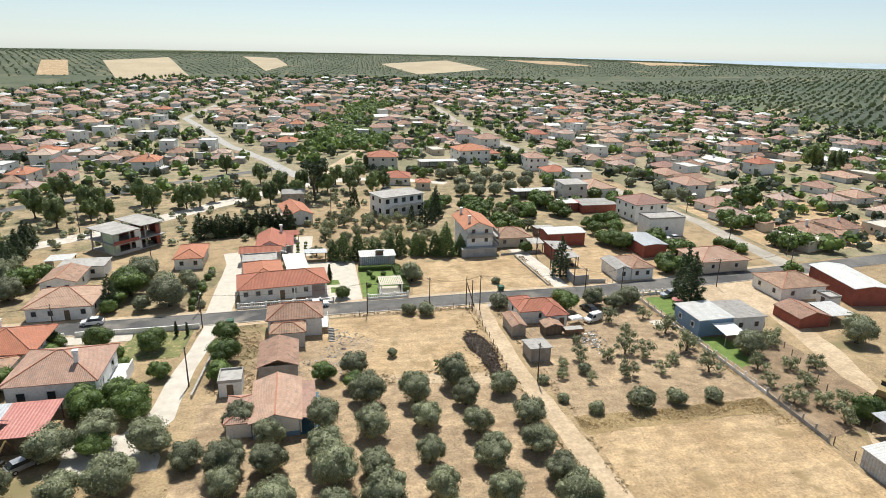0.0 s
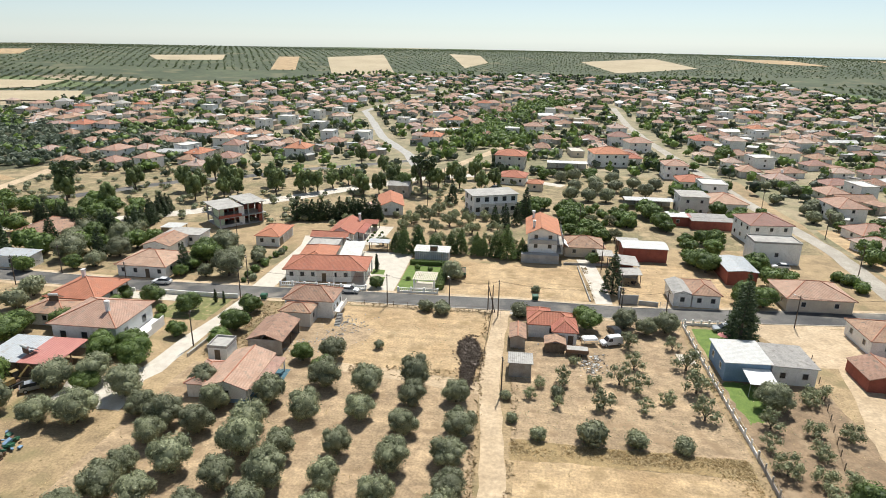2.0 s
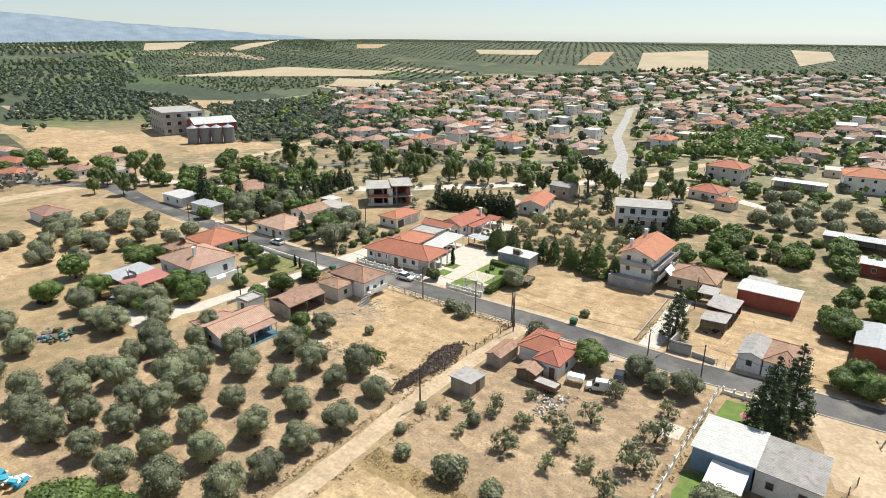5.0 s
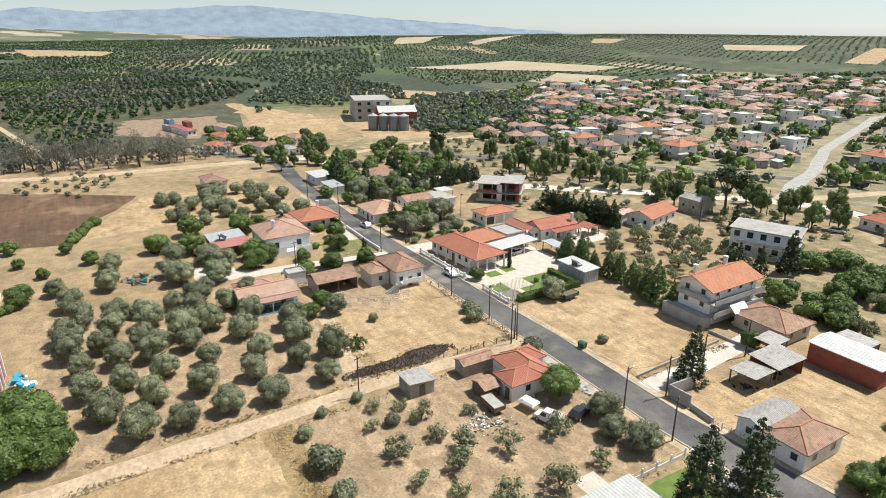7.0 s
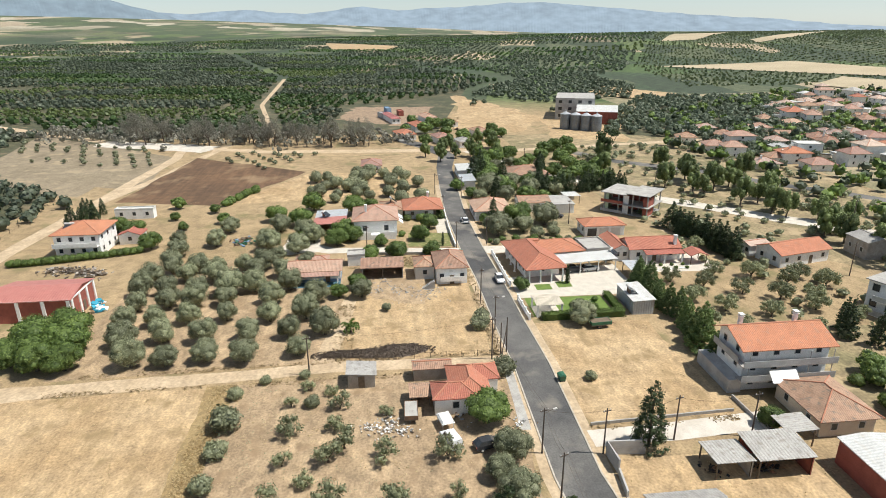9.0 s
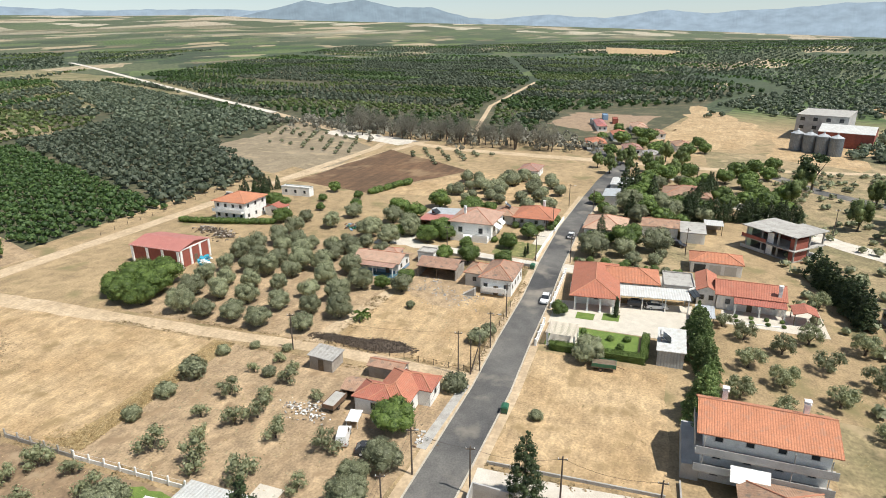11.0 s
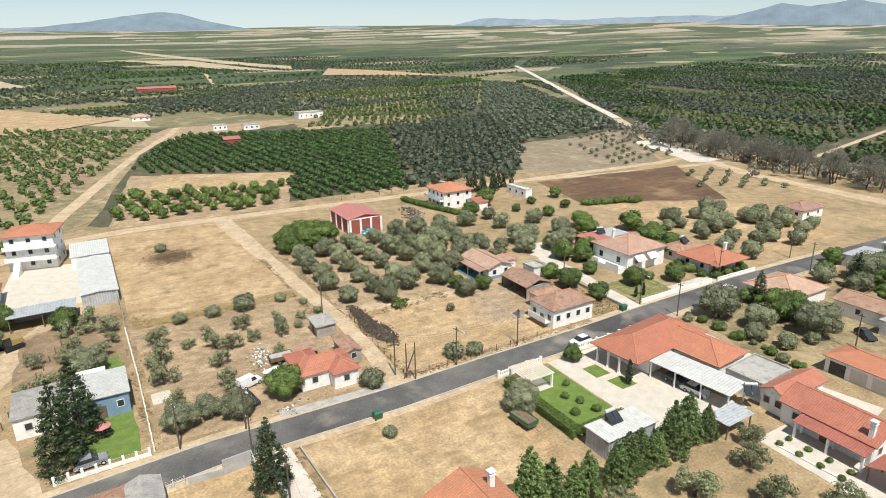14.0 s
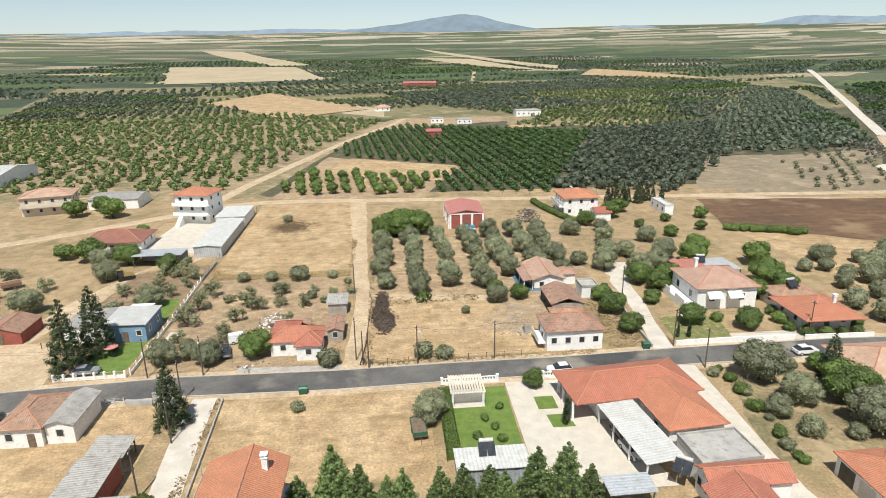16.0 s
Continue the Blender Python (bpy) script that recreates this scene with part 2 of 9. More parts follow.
def add_streaks(mat, angle, long, short, low, high):
    """Long faint streaks over a ground, as wheels and mowing leave them."""
    N, L = mat.node_tree.nodes, mat.node_tree.links.new
    b = N["Principled BSDF"]
    old = b.inputs["Base Color"].links[0].from_socket
    g, mp, n, mr, mx = N.new("ShaderNodeNewGeometry"), N.new("ShaderNodeMapping"), N.new("ShaderNodeTexNoise"), N.new("ShaderNodeMapRange"), N.new("ShaderNodeMix")
    mp.inputs["Rotation"].default_value = (0, 0, radians(angle))
    mp.inputs["Scale"].default_value = (1 / long, 1 / short, 0.1)
    n.inputs["Scale"].default_value, n.inputs["Detail"].default_value, n.inputs["Distortion"].default_value = 1.0, 4, 0.8
    mr.inputs["From Min"].default_value, mr.inputs["From Max"].default_value = 0.32, 0.68
    mr.inputs["To Min"].default_value, mr.inputs["To Max"].default_value = low, high
    mx.data_type, mx.blend_type = "RGBA", "MULTIPLY"
    mx.inputs[0].default_value = 1.0
    L(g.outputs["Position"], mp.inputs["Vector"])
    L(mp.outputs[0], n.inputs["Vector"])
    L(n.outputs["Fac"], mr.inputs["Value"])
    L(old, mx.inputs[6])
    L(mr.outputs["Result"], mx.inputs[7])
    L(mx.outputs[2], b.inputs["Base Color"])


add_streaks(DRYFIELD, 12, 7.0, 1.3, 0.86, 1.10)
add_streaks(YARD, 20, 4.0, 1.8, 0.82, 1.12)
add_streaks(PLOUGH, 30, 20.0, 1.5, 0.80, 1.15)
BAREDIRT = material("bare_dirt", (0.27, 0.185, 0.115), (0.36, 0.255, 0.165), scale=0.3, fine=4, bump=0.5, contrast=0.3, mid=0.3, pos=True)
BARK = material("bark", (0.13, 0.10, 0.075), (0.09, 0.07, 0.05), scale=3, bump=0.5)
OLIVE = leaf_material("olive_leaves", (0.142, 0.153, 0.082), (0.335, 0.350, 0.205))
PALE_OLIVE = leaf_material("pale_olive_leaves", (0.150, 0.164, 0.078), (0.350, 0.365, 0.205))
GREEN = leaf_material("green_leaves", (0.052, 0.090, 0.018), (0.195, 0.270, 0.064))
LEYLAND = leaf_material("hedge_conifer", (0.066, 0.112, 0.030), (0.235, 0.305, 0.105))
FIR = leaf_material("fir_needles", (0.022, 0.040, 0.014), (0.092, 0.126, 0.048))
POPLAR = leaf_material("poplar_leaves", (0.095, 0.132, 0.040), (0.235, 0.285, 0.100))
DRYLEAF = leaf_material("dusty_leaves", (0.14, 0.132, 0.100), (0.25, 0.238, 0.185))
# Lighter than near foliage: distance haze is put into this leaf colour.
FARLEAF = leaf_material("haze_lightened_leaves", (0.092, 0.118, 0.052), (0.175, 0.205, 0.098), 0.1)
# Bluer green of far olives, darkened for cloud shade put into the colour.
GROVE = leaf_material("dimmed_grove_leaves", (0.055, 0.078, 0.046), (0.165, 0.192, 0.122))
ORCHARD = leaf_material("orchard_leaves", (0.030, 0.066, 0.016), (0.095, 0.160, 0.040))
LIGHTLEAF = leaf_material("light_orchard_leaves", (0.070, 0.102, 0.028), (0.180, 0.232, 0.072))
GRASS = leaf_material("dry_grass_blades", (0.38, 0.29, 0.14), (0.56, 0.43, 0.23), 0.1)
VINE = leaf_material("brush_pile_twigs", (0.065, 0.050, 0.038), (0.17, 0.13, 0.098))


# ---- mesh tools ----
class Geo:
    """Collects corners and faces of one mesh."""

    def __init__(self):
        self.v, self.f, self.m = [], [], []

    def add(self, verts, faces, slot=0):
        o = len(self.v)
        self.v += [tuple(p) for p in verts]
        self.f += [tuple(o + i for i in f) for f in faces]
        self.m += [slot] * len(faces)
        return self

    def box(self, x0, x1, y0, y1, z0, z1, slot=0):
        return self.add([(x0, y0, z0), (x1, y0, z0), (x1, y1, z0), (x0, y1, z0), (x0, y0, z1), (x1, y0, z1), (x1, y1, z1), (x0, y1, z1)],
                        [(0, 3, 2, 1), (4, 5, 6, 7), (0, 1, 5, 4), (1, 2, 6, 5), (2, 3, 7, 6), (3, 0, 4, 7)], slot)

    def rod(self, a, b, r0, r1=None, n=8, slot=0):
        a, b = Vector(a), Vector(b)
        r1 = r0 if r1 is None else r1
        q = (b - a).to_track_quat("Z", "Y")
        ring = [q @ Vector((math.cos(i * 2 * math.pi / n), math.sin(i * 2 * math.pi / n), 0)) for i in range(n)]
        vs = [a + d * r0 for d in ring] + [b + d * r1 for d in ring]
        fs = [(i, (i + 1) % n, n + (i + 1) % n, n + i) for i in range(n)] + [tuple(range(n - 1, -1, -1)), tuple(range(n, 2 * n))]
        return self.add(vs, fs, slot)

    def tube(self, pts, r, n=4, slot=0):
        """One bent tube through points."""
        pts = [Vector(q) for q in pts]
        v, f = [], []
        for i, q in enumerate(pts):
            d = (pts[min(i + 1, len(pts) - 1)] - pts[max(i - 1, 0)]).to_track_quat("Z", "Y")
            v += [q + d @ Vector((r * math.cos(2 * math.pi * k / n), r * math.sin(2 * math.pi * k / n), 0)) for k in range(n)]
        for i in range(len(pts) - 1):
            f += [(i * n + k, i * n + (k + 1) % n, (i + 1) * n + (k + 1) % n, (i + 1) * n + k) for k in range(n)]
        return self.add(v, f, slot)

    def stack(self, cx, cy, rings, slot=0):
        """One closed solid of square rings (half width, height) joined upwards."""
        v = [(cx + a * h, cy + b * h, z) for h, z in rings for a, b in ((-1, -1), (1, -1), (1, 1), (-1, 1))]
        f = [(4 * k + i, 4 * k + (i + 1) % 4, 4 * k + 4 + (i + 1) % 4, 4 * k + 4 + i) for k in range(len(rings) - 1) for i in range(4)]
        n = 4 * len(rings)
        return self.add(v, f + [(3, 2, 1, 0), (n - 4, n - 3, n - 2, n - 1)], slot)

    def mesh(self, name, mats):
        me = bpy.data.meshes.new(name)
        me.from_pydata(self.v, [], self.f)
        for mm in mats if isinstance(mats, (list, tuple)) else [mats]:
            me.materials.append(mm)
        if any(self.m):
            me.polygons.foreach_set("material_index", self.m)
        me.update()
        return me


def part(name, geo, mat, parent=None, label="", at=None):
    """One mesh object, under a thing or a part when parent is given."""
    me = geo.mesh(name, mat) if isinstance(geo, Geo) else geo
    ob = new(name, me)
    if parent:
        ob.parent = parent
    if at is not None:
        ob.matrix_basis = at
    if label:
        ob["label"] = label
    return ob


def thing(name, x, y, z=0.0, rz=0.0, label="", category="", group="", kind=""):
    ob = new(name)
    ob.empty_display_size = 0.5
    ob.matrix_basis = pose(x, y, z, 0, 0, rz)
    return tagged(ob, label, category, group, kind)


def smooth(a, b, v):
    t = np.clip((np.asarray(v, float) - a) / (b - a), 0, 1)
    return t * t * (3 - 2 * t)


def terrain(x, y):
    """Height of the ground, in metres at metres: flat round the houses, low hills to one side, a slowly rising plain to the other."""
    x, y = np.asarray(x, float) / K, np.asarray(y, float) / K
    dx, dy = x - 20, y - 90
    r = np.hypot(dx, dy) + 1e-6
    az = np.degrees(np.arctan2(-dx, dy))
    hill = np.interp(az, [-180, -100, -50, -20, 0, 40, 65, 85, 110, 180], [0, 0.2, 0.7, 0.85, 0.95, 1.0, 0.9, 0.35, 0, 0])
    z = hill * (27 * smooth(560, 1080, r) - 45 * smooth(1300, 2600, r) + 2.0 * np.sin(x / 210.0) * np.sin(y / 170.0 + 1) * smooth(500, 900, r))
    plain = np.interp(az, [-180, -130, -90, 75, 100, 130, 180], [1, 0.8, 0, 0, 0.45, 1, 1])
    z = z + plain * (160 * smooth(250, 5200, r) ** 1.25 + 3.0 * np.sin(x / 260.0 + 0.5) * np.sin(y / 220.0) * smooth(350, 900, r))
    return z * K


def ground_z(x, y):
    return float(terrain(x, y))


def strip(name, pts, width, mat, z=0.03, kind="structure", label="", category="road", seg=6.0):
    """A road or path along a line of points."""
    P = [Vector((p[0] * K, p[1] * K, 0)) for p in pts]
    W = [(p[2] if len(p) > 2 else width) * K for p in pts]
    fine = []
    for i in range(len(P) - 1):
        n = max(1, int((P[i + 1] - P[i]).length / seg))
        fine += [(P[i].lerp(P[i + 1], k / n), W[i] + (W[i + 1] - W[i]) * k / n) for k in range(n)]
    fine.append((P[-1], W[-1]))
    rng = random.Random(len(pts) * 7 + int(abs(P[0].x)))
    v, f = [], []
    for i, (p, w) in enumerate(fine):
        a, b = fine[max(0, i - 1)][0], fine[min(len(fine) - 1, i + 1)][0]
        d = (b - a).normalized()
        n = Vector((-d.y, d.x, 0))
        wob = 0 if mat is ASPHALT else 0.06 * w
        for s in (1, -1):
            q = p + n * s * (w / 2 + rng.uniform(-wob, wob))
            v.append((q.x, q.y, ground_z(q.x, q.y) + z))
    for i in range(len(fine) - 1):
        f.append((2 * i + 1, 2 * i + 3, 2 * i + 2, 2 * i))
    g = Geo().add(v, f)
    ob = part(name, g, mat)
    return tagged(ob, label, category, kind=kind)


def patch(name, corners, mat, z=0.02, label="", category="field", kind="structure", n=6, wob=0.0):
    """A four-cornered piece of ground laid over the terrain; corners in order round it."""
    A, B, C, D = [Vector((c[0] * K, c[1] * K, 0)) for c in corners]
    rng = random.Random(int(abs(A.x * 3 + A.y * 5)))
    v, f = [], []
    for j in range(n + 1):
        for i in range(n + 1):
            p = A.lerp(B, i / n).lerp(D.lerp(C, i / n), j / n)
            if i in (0, n) or j in (0, n):
                p = p + Vector((rng.uniform(-wob, wob), rng.uniform(-wob, wob), 0))
            v.append((p.x, p.y, ground_z(p.x, p.y) + z))
    for j in range(n):
        for i in range(n):
            o = j * (n + 1) + i
            f.append((o, o + 1, o + n + 2, o + n + 1))
    me = Geo().add(v, f)
    ob = part(name, me, mat)
    if (B - A).cross(D - A).z < 0:
        ob.data.flip_normals()
    return tagged(ob, label, category, kind=kind)


# ---- ground to the horizon ----
def ground_material():
    m = material("dry_ground", (0.40, 0.288, 0.158), (0.315, 0.225, 0.12), scale=0.05, fine=2.6, bump=0.6, pos=True, c3=(0.20, 0.165, 0.075), contrast=0.3, mid=0.28)
    nt = m.node_tree
    N, L = nt.nodes, nt.links.new
    b = N["Principled BSDF"]
    near = b.inputs["Base Color"].links[0].from_socket
    g = N.new("ShaderNodeNewGeometry")
    # patchwork of groves, orchards and stubble farther out, with larger and paler plots beyond

    def plots(cell, turned, cols):
        mp, vo, sp, r = N.new("ShaderNodeMapping"), N.new("ShaderNodeTexVoronoi"), N.new("ShaderNodeSeparateColor"), N.new("ShaderNodeValToRGB")
        mp.inputs["Scale"].default_value, mp.inputs["Rotation"].default_value = (1 / cell[0], 1 / cell[1], 0), (0, 0, radians(turned))
        L(g.outputs["Position"], mp.inputs["Vector"])
        vo.inputs["Scale"].default_value, vo.inputs["Randomness"].default_value = 1.0, 0.85
        vo.distance = "CHEBYCHEV"
        L(mp.outputs[0], vo.inputs["Vector"])
        L(vo.outputs["Color"], sp.inputs[0])
        r.color_ramp.interpolation = "CONSTANT"
        while len(r.color_ramp.elements) < len(cols):
            r.color_ramp.elements.new(0.5)
        for e, (p, c) in zip(r.color_ramp.elements, cols):
            e.position, e.color = p, (*c, 1)
        L(sp.outputs[0], r.inputs["Fac"])
        return r.outputs["Color"], sp
    greens, sp = plots((150, 64), 24, [(0.0, (0.048, 0.066, 0.032)), (0.20, (0.066, 0.086, 0.040)), (0.36, (0.078, 0.120, 0.034)), (0.50, (0.105, 0.120, 0.058)), (0.62, (0.052, 0.076, 0.034)), (0.76, (0.115, 0.150, 0.052)), (0.86, (0.38, 0.305, 0.19)), (0.94, (0.20, 0.165, 0.098))])
    pales, _ = plots((330, 130), 10, [(0.0, (0.085, 0.105, 0.052)), (0.24, (0.40, 0.34, 0.24)), (0.38, (0.115, 0.14, 0.066)), (0.58, (0.47, 0.41, 0.30)), (0.68, (0.20, 0.18, 0.11)), (0.78, (0.10, 0.13, 0.058)), (0.90, (0.40, 0.32, 0.215))])
    away = N.new("ShaderNodeVectorMath")
    away.operation = "DISTANCE"
    away.inputs[1].default_value = (25, 112, 0)
    L(g.outputs["Position"], away.inputs[0])
    fade, both = N.new("ShaderNodeMapRange"), N.new("ShaderNodeMix")
    fade.inputs["From Min"].default_value, fade.inputs["From Max"].default_value = 1900, 3300
    both.data_type = "RGBA"
    L(away.outputs["Value"], fade.inputs["Value"])
    L(fade.outputs["Result"], both.inputs[0])
    L(greens, both.inputs[6])
    L(pales, both.inputs[7])
    n = N.new("ShaderNodeTexNoise")
    n.inputs["Scale"].default_value, n.inputs["Detail"].default_value = 0.16, 3
    L(g.outputs["Position"], n.inputs["Vector"])
    mr = N.new("ShaderNodeMapRange")
    mr.inputs["From Min"].default_value, mr.inputs["From Max"].default_value = 0.3, 0.7
    mr.inputs["To Min"].default_value, mr.inputs["To Max"].default_value = 0.6, 1.25
    L(n.outputs["Fac"], mr.inputs["Value"])
    mul = N.new("ShaderNodeMix")
    mul.data_type, mul.blend_type = "RGBA", "MULTIPLY"
    mul.inputs[0].default_value = 1
    turn, wave, rows = N.new("ShaderNodeVectorRotate"), N.new("ShaderNodeTexWave"), N.new("ShaderNodeMapRange")
    ang = N.new("ShaderNodeMath")
    ang.operation = "MULTIPLY"
    ang.inputs[1].default_value = 3.1
    L(sp.outputs[1], ang.inputs[0])
    turn.rotation_type = "Z_AXIS"
    L(g.outputs["Position"], turn.inputs["Vector"])
    L(ang.outputs[0], turn.inputs["Angle"])
    wave.inputs["Scale"].default_value, wave.inputs["Distortion"].default_value, wave.inputs["Detail"].default_value = 0.032, 0.6, 2
    L(turn.outputs[0], wave.inputs["Vector"])
    rows.inputs["To Min"].default_value, rows.inputs["To Max"].default_value = 0.72, 1.12
    L(wave.outputs["Fac"], rows.inputs["Value"])
    lines = N.new("ShaderNodeMath")
    lines.operation = "MULTIPLY"
    L(rows.outputs["Result"], lines.inputs[0])
    L(mr.outputs["Result"], lines.inputs[1])
    L(both.outputs[2], mul.inputs[6])
    L(lines.outputs[0], mul.inputs[7])
    d = N.new("ShaderNodeVectorMath")
    d.operation = "DISTANCE"
    d.inputs[1].default_value = (25, 112, 0)
    L(g.outputs["Position"], d.inputs[0])
    f = N.new("ShaderNodeMapRange")
    f.inputs["From Min"].default_value, f.inputs["From Max"].default_value = 300, 380
    L(d.outputs["Value"], f.inputs["Value"])
    sy = N.new("ShaderNodeSeparateXYZ")
    L(g.outputs["Position"], sy.inputs[0])
    f2 = N.new("ShaderNodeMapRange")
    f2.inputs["From Min"].default_value, f2.inputs["From Max"].default_value = -150, -180
    L(sy.outputs[1], f2.inputs["Value"])
    fm = N.new("ShaderNodeMath")
    fm.operation = "MAXIMUM"
    L(f.outputs["Result"], fm.inputs[0])
    L(f2.outputs["Result"], fm.inputs[1])
    mx = N.new("ShaderNodeMix")
    mx.data_type = "RGBA"
    L(fm.outputs[0], mx.inputs[0])
    L(near, mx.inputs[6])
    L(mul.outputs[2], mx.inputs[7])
    L(mx.outputs[2], b.inputs["Base Color"])
    return m


def build_ground():
    n = 190
    u = np.linspace(-1, 1, n + 1)
    s = 260 * u + 4640 * np.sign(u) * np.abs(u) ** 3.2
    X, Y = np.meshgrid(s + 20 * K, s + 90 * K)
    Z = terrain(X, Y)
    v = np.stack([X.ravel(), Y.ravel(), Z.ravel()], 1)
    i = np.arange((n + 1) * n).reshape(n, n + 1)[:, :n].ravel()
    f = np.stack([i, i + 1, i + n + 2, i + n + 1], 1)
    me = bpy.data.meshes.new("ground")
    me.from_pydata(v.tolist(), [], f.tolist())
    me.materials.append(ground_material())
    for p in me.polygons:
        p.use_smooth = True
    tagged(new("ground", me), "dry beige earth and sparse grass reaching the horizon", "ground", kind="structure")


build_ground()


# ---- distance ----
# Distance haze is put into the colour, and the surface glows by itself.
def haze_glow_material(name, col, strength):
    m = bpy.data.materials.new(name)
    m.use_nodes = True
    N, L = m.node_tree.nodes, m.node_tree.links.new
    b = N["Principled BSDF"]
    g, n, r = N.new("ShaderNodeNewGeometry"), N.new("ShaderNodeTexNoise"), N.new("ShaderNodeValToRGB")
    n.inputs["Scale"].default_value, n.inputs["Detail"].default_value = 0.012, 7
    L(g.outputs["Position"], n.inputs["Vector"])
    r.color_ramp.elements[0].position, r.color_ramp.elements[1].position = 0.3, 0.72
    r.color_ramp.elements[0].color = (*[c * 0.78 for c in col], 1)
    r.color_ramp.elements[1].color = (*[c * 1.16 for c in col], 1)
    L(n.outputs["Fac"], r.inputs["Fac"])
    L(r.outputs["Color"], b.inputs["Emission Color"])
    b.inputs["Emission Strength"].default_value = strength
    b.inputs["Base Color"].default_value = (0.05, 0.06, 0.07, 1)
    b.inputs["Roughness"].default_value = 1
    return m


def mountains(name, table, dist, mat, jag, seed, label):
    """A range far off: heights above eye level by bearing, in degrees."""
    az0 = np.arange(table[0][0], table[-1][0] + 0.01, 0.25)
    el0 = np.interp(az0, [a for a, _ in table], [e for _, e in table])
    v, f = [], []
    for a, e in zip(az0, el0):
        e += jag * (noise.fractal(Vector((a * 0.22, seed, 0)), 1.0, 2.0, 5))
        top = EYE + dist * math.tan(radians(e))
        for k, (rr, zz) in enumerate(((dist - 500, 0), (dist - 230, 0.55), (dist, 1.0), (dist + 90, 0.7))):
            q = rr * (1 + 0.01 * noise.noise(Vector((a * 0.5, k * 3.1, seed))))
            v.append((20 * K - q * math.sin(radians(a)), 90 * K + q * math.cos(radians(a)), -60 + (top + 60) * zz))
    for i in range(len(az0) - 1):
        for k in range(3):
            o = i * 4 + k
            f.append((o, o + 1, o + 5, o + 4))
    tagged(part(name, Geo().add(v, f), mat), label, "mountains", kind="structure")


# Ranges in glowing haze colours, not lit by the sun alone.
FAR_HAZE = haze_glow_material("hazy_mountain", (0.36, 0.47, 0.57), 0.70)
MID_HAZE = haze_glow_material("hazy_foothill", (0.28, 0.38, 0.45), 0.66)
mountains("backdrop_mountains", [(36, -1.2), (44, -0.8), (49, -0.45), (55.5, 0.0), (62, 0.48), (66.3, 0.85), (70.3, 1.2), (75.3, 1.6), (78.3, 1.55), (80.7, 1.38), (84, 1.2), (88, 1.05), (91, 1.34), (93.5, 1.0), (96, 0.75), (100, 1.04), (105.5, 0.75), (109, 0.95), (113, 1.2), (124, 1.6), (134, 1.6), (139, 1.5), (143, 1.75), (146, 1.8), (150, 1.0), (154, 1.05), (159, 1.4), (164, 1.05), (170, 1.4), (184, 1.45), (198, 1.33), (210, 0.97), (222, 0.8)], 4700, FAR_HAZE, 0.18, 3.0, "pale blue hazy mountain range on the horizon")
mountains("backdrop_massif", [(104, -0.4), (107, 0.75), (111, 1.65), (114, 1.8), (117, 2.46), (118.6, 2.2), (120, 2.02), (122, 2.35), (123.6, 1.95), (125, 1.7), (127, 1.2), (129, 0.4)], 4560, MID_HAZE, 0.16, 7.0, "mountain massif with blue-green haze in its colour")
mountains("backdrop_hill", [(162, -0.3), (165, 0.95), (167.5, 1.42), (170, 1.95), (171.6, 2.4), (173, 2.53), (174.6, 2.42), (176, 2.25), (178.5, 1.75), (181, 1.48), (184, 1.2), (187, 0.4)], 4600, MID_HAZE, 0.08, 5.0, "broad hill with blue haze in its colour")
sea = Geo().add([(-3500, 3000, -12), (4700, 2300, -12), (4700, 4800, -12), (-3500, 4800, -12)], [(0, 1, 2, 3)])
tagged(part("water_sea", sea, haze_glow_material("hazy_sea", (0.55, 0.68, 0.74), 0.8)), "pale hazy sea beyond the hills", "sea", kind="structure")


# ---- roads, tracks and fields ----
ROAD = [(-92, 101, 5.0), (-70, 99.6, 4.8), (-40, 98.2, 4.6), (-17, 98.5, 4.6), (0, 99.2, 4.5), (16, 99.3, 4.7), (30, 99.7, 4.8), (52, 99.2, 4.8), (72, 100.9, 5.2), (100, 103.5, 5.2), (140, 108, 5)]
strip("road", ROAD, 5, ASPHALT, 0.05, label="dark patched asphalt village road", seg=3)
strip("road_junction", [(-92, 101, 5.0), (-112, 104, 6), (-128, 98, 6), (-150, 86, 6)], 6, ASPHALT, 0.045, label="grey asphalt road bending out of the village")
strip("road_valley", [(-200, -90, 5), (-150, -20, 5), (-126, 40, 5), (-122, 85, 6), (-118, 130, 4), (-128, 200, 4), (-150, 300, 4)], 5, TRACK, 0.03, label="pale gravel road along a dry stream")
strip("road_far", [(-200, -90, 5), (-308, -262, 5), (-534, -632, 6)], 5, GRAVEL, 0.25, label="white gravel road across the plain", seg=30)
strip("track_lane", [(28.6, 97, 2.8), (28.2, 88, 2.4), (27.6, 75, 2.7), (28.6, 60, 2.8), (29.5, 40, 3.1), (30.5, 20, 4), (31.5, 1, 4.5)], 3, TRACK, 0.036, label="pale wheel-worn dirt lane", category="track", seg=3)
strip("track_branch", [(27, 71.5, 3.0), (18, 73.0, 2.6), (6, 74.5, 2.2)], 3, TRACK, 0.028, label="pale dirt spur behind the field", category="track", seg=3)
strip("track_south", [(240, 18, 4), (112, 33, 4), (100, 26, 4), (66, 1, 4.6), (52, -1.5, 4.6), (30, 0.2, 4.2), (-10, 3.5, 3.8), (-60, 7, 3.6), (-118, 11, 3.6), (-140, 8, 3.6)], 4, TRACK, 0.03, label="pale dirt road beside the orchards", category="track")
strip("track_orchard", [(73, 6, 3.4), (67, -24, 3.6), (54, -70, 3.6), (40, -120, 3.2), (20, -175, 3.4), (-5, -262, 3.2), (-50, -380, 2.4), (-113, -800, 5)], 4, TRACK, 0.06, label="pale dirt track between orchards", category="track", seg=15)
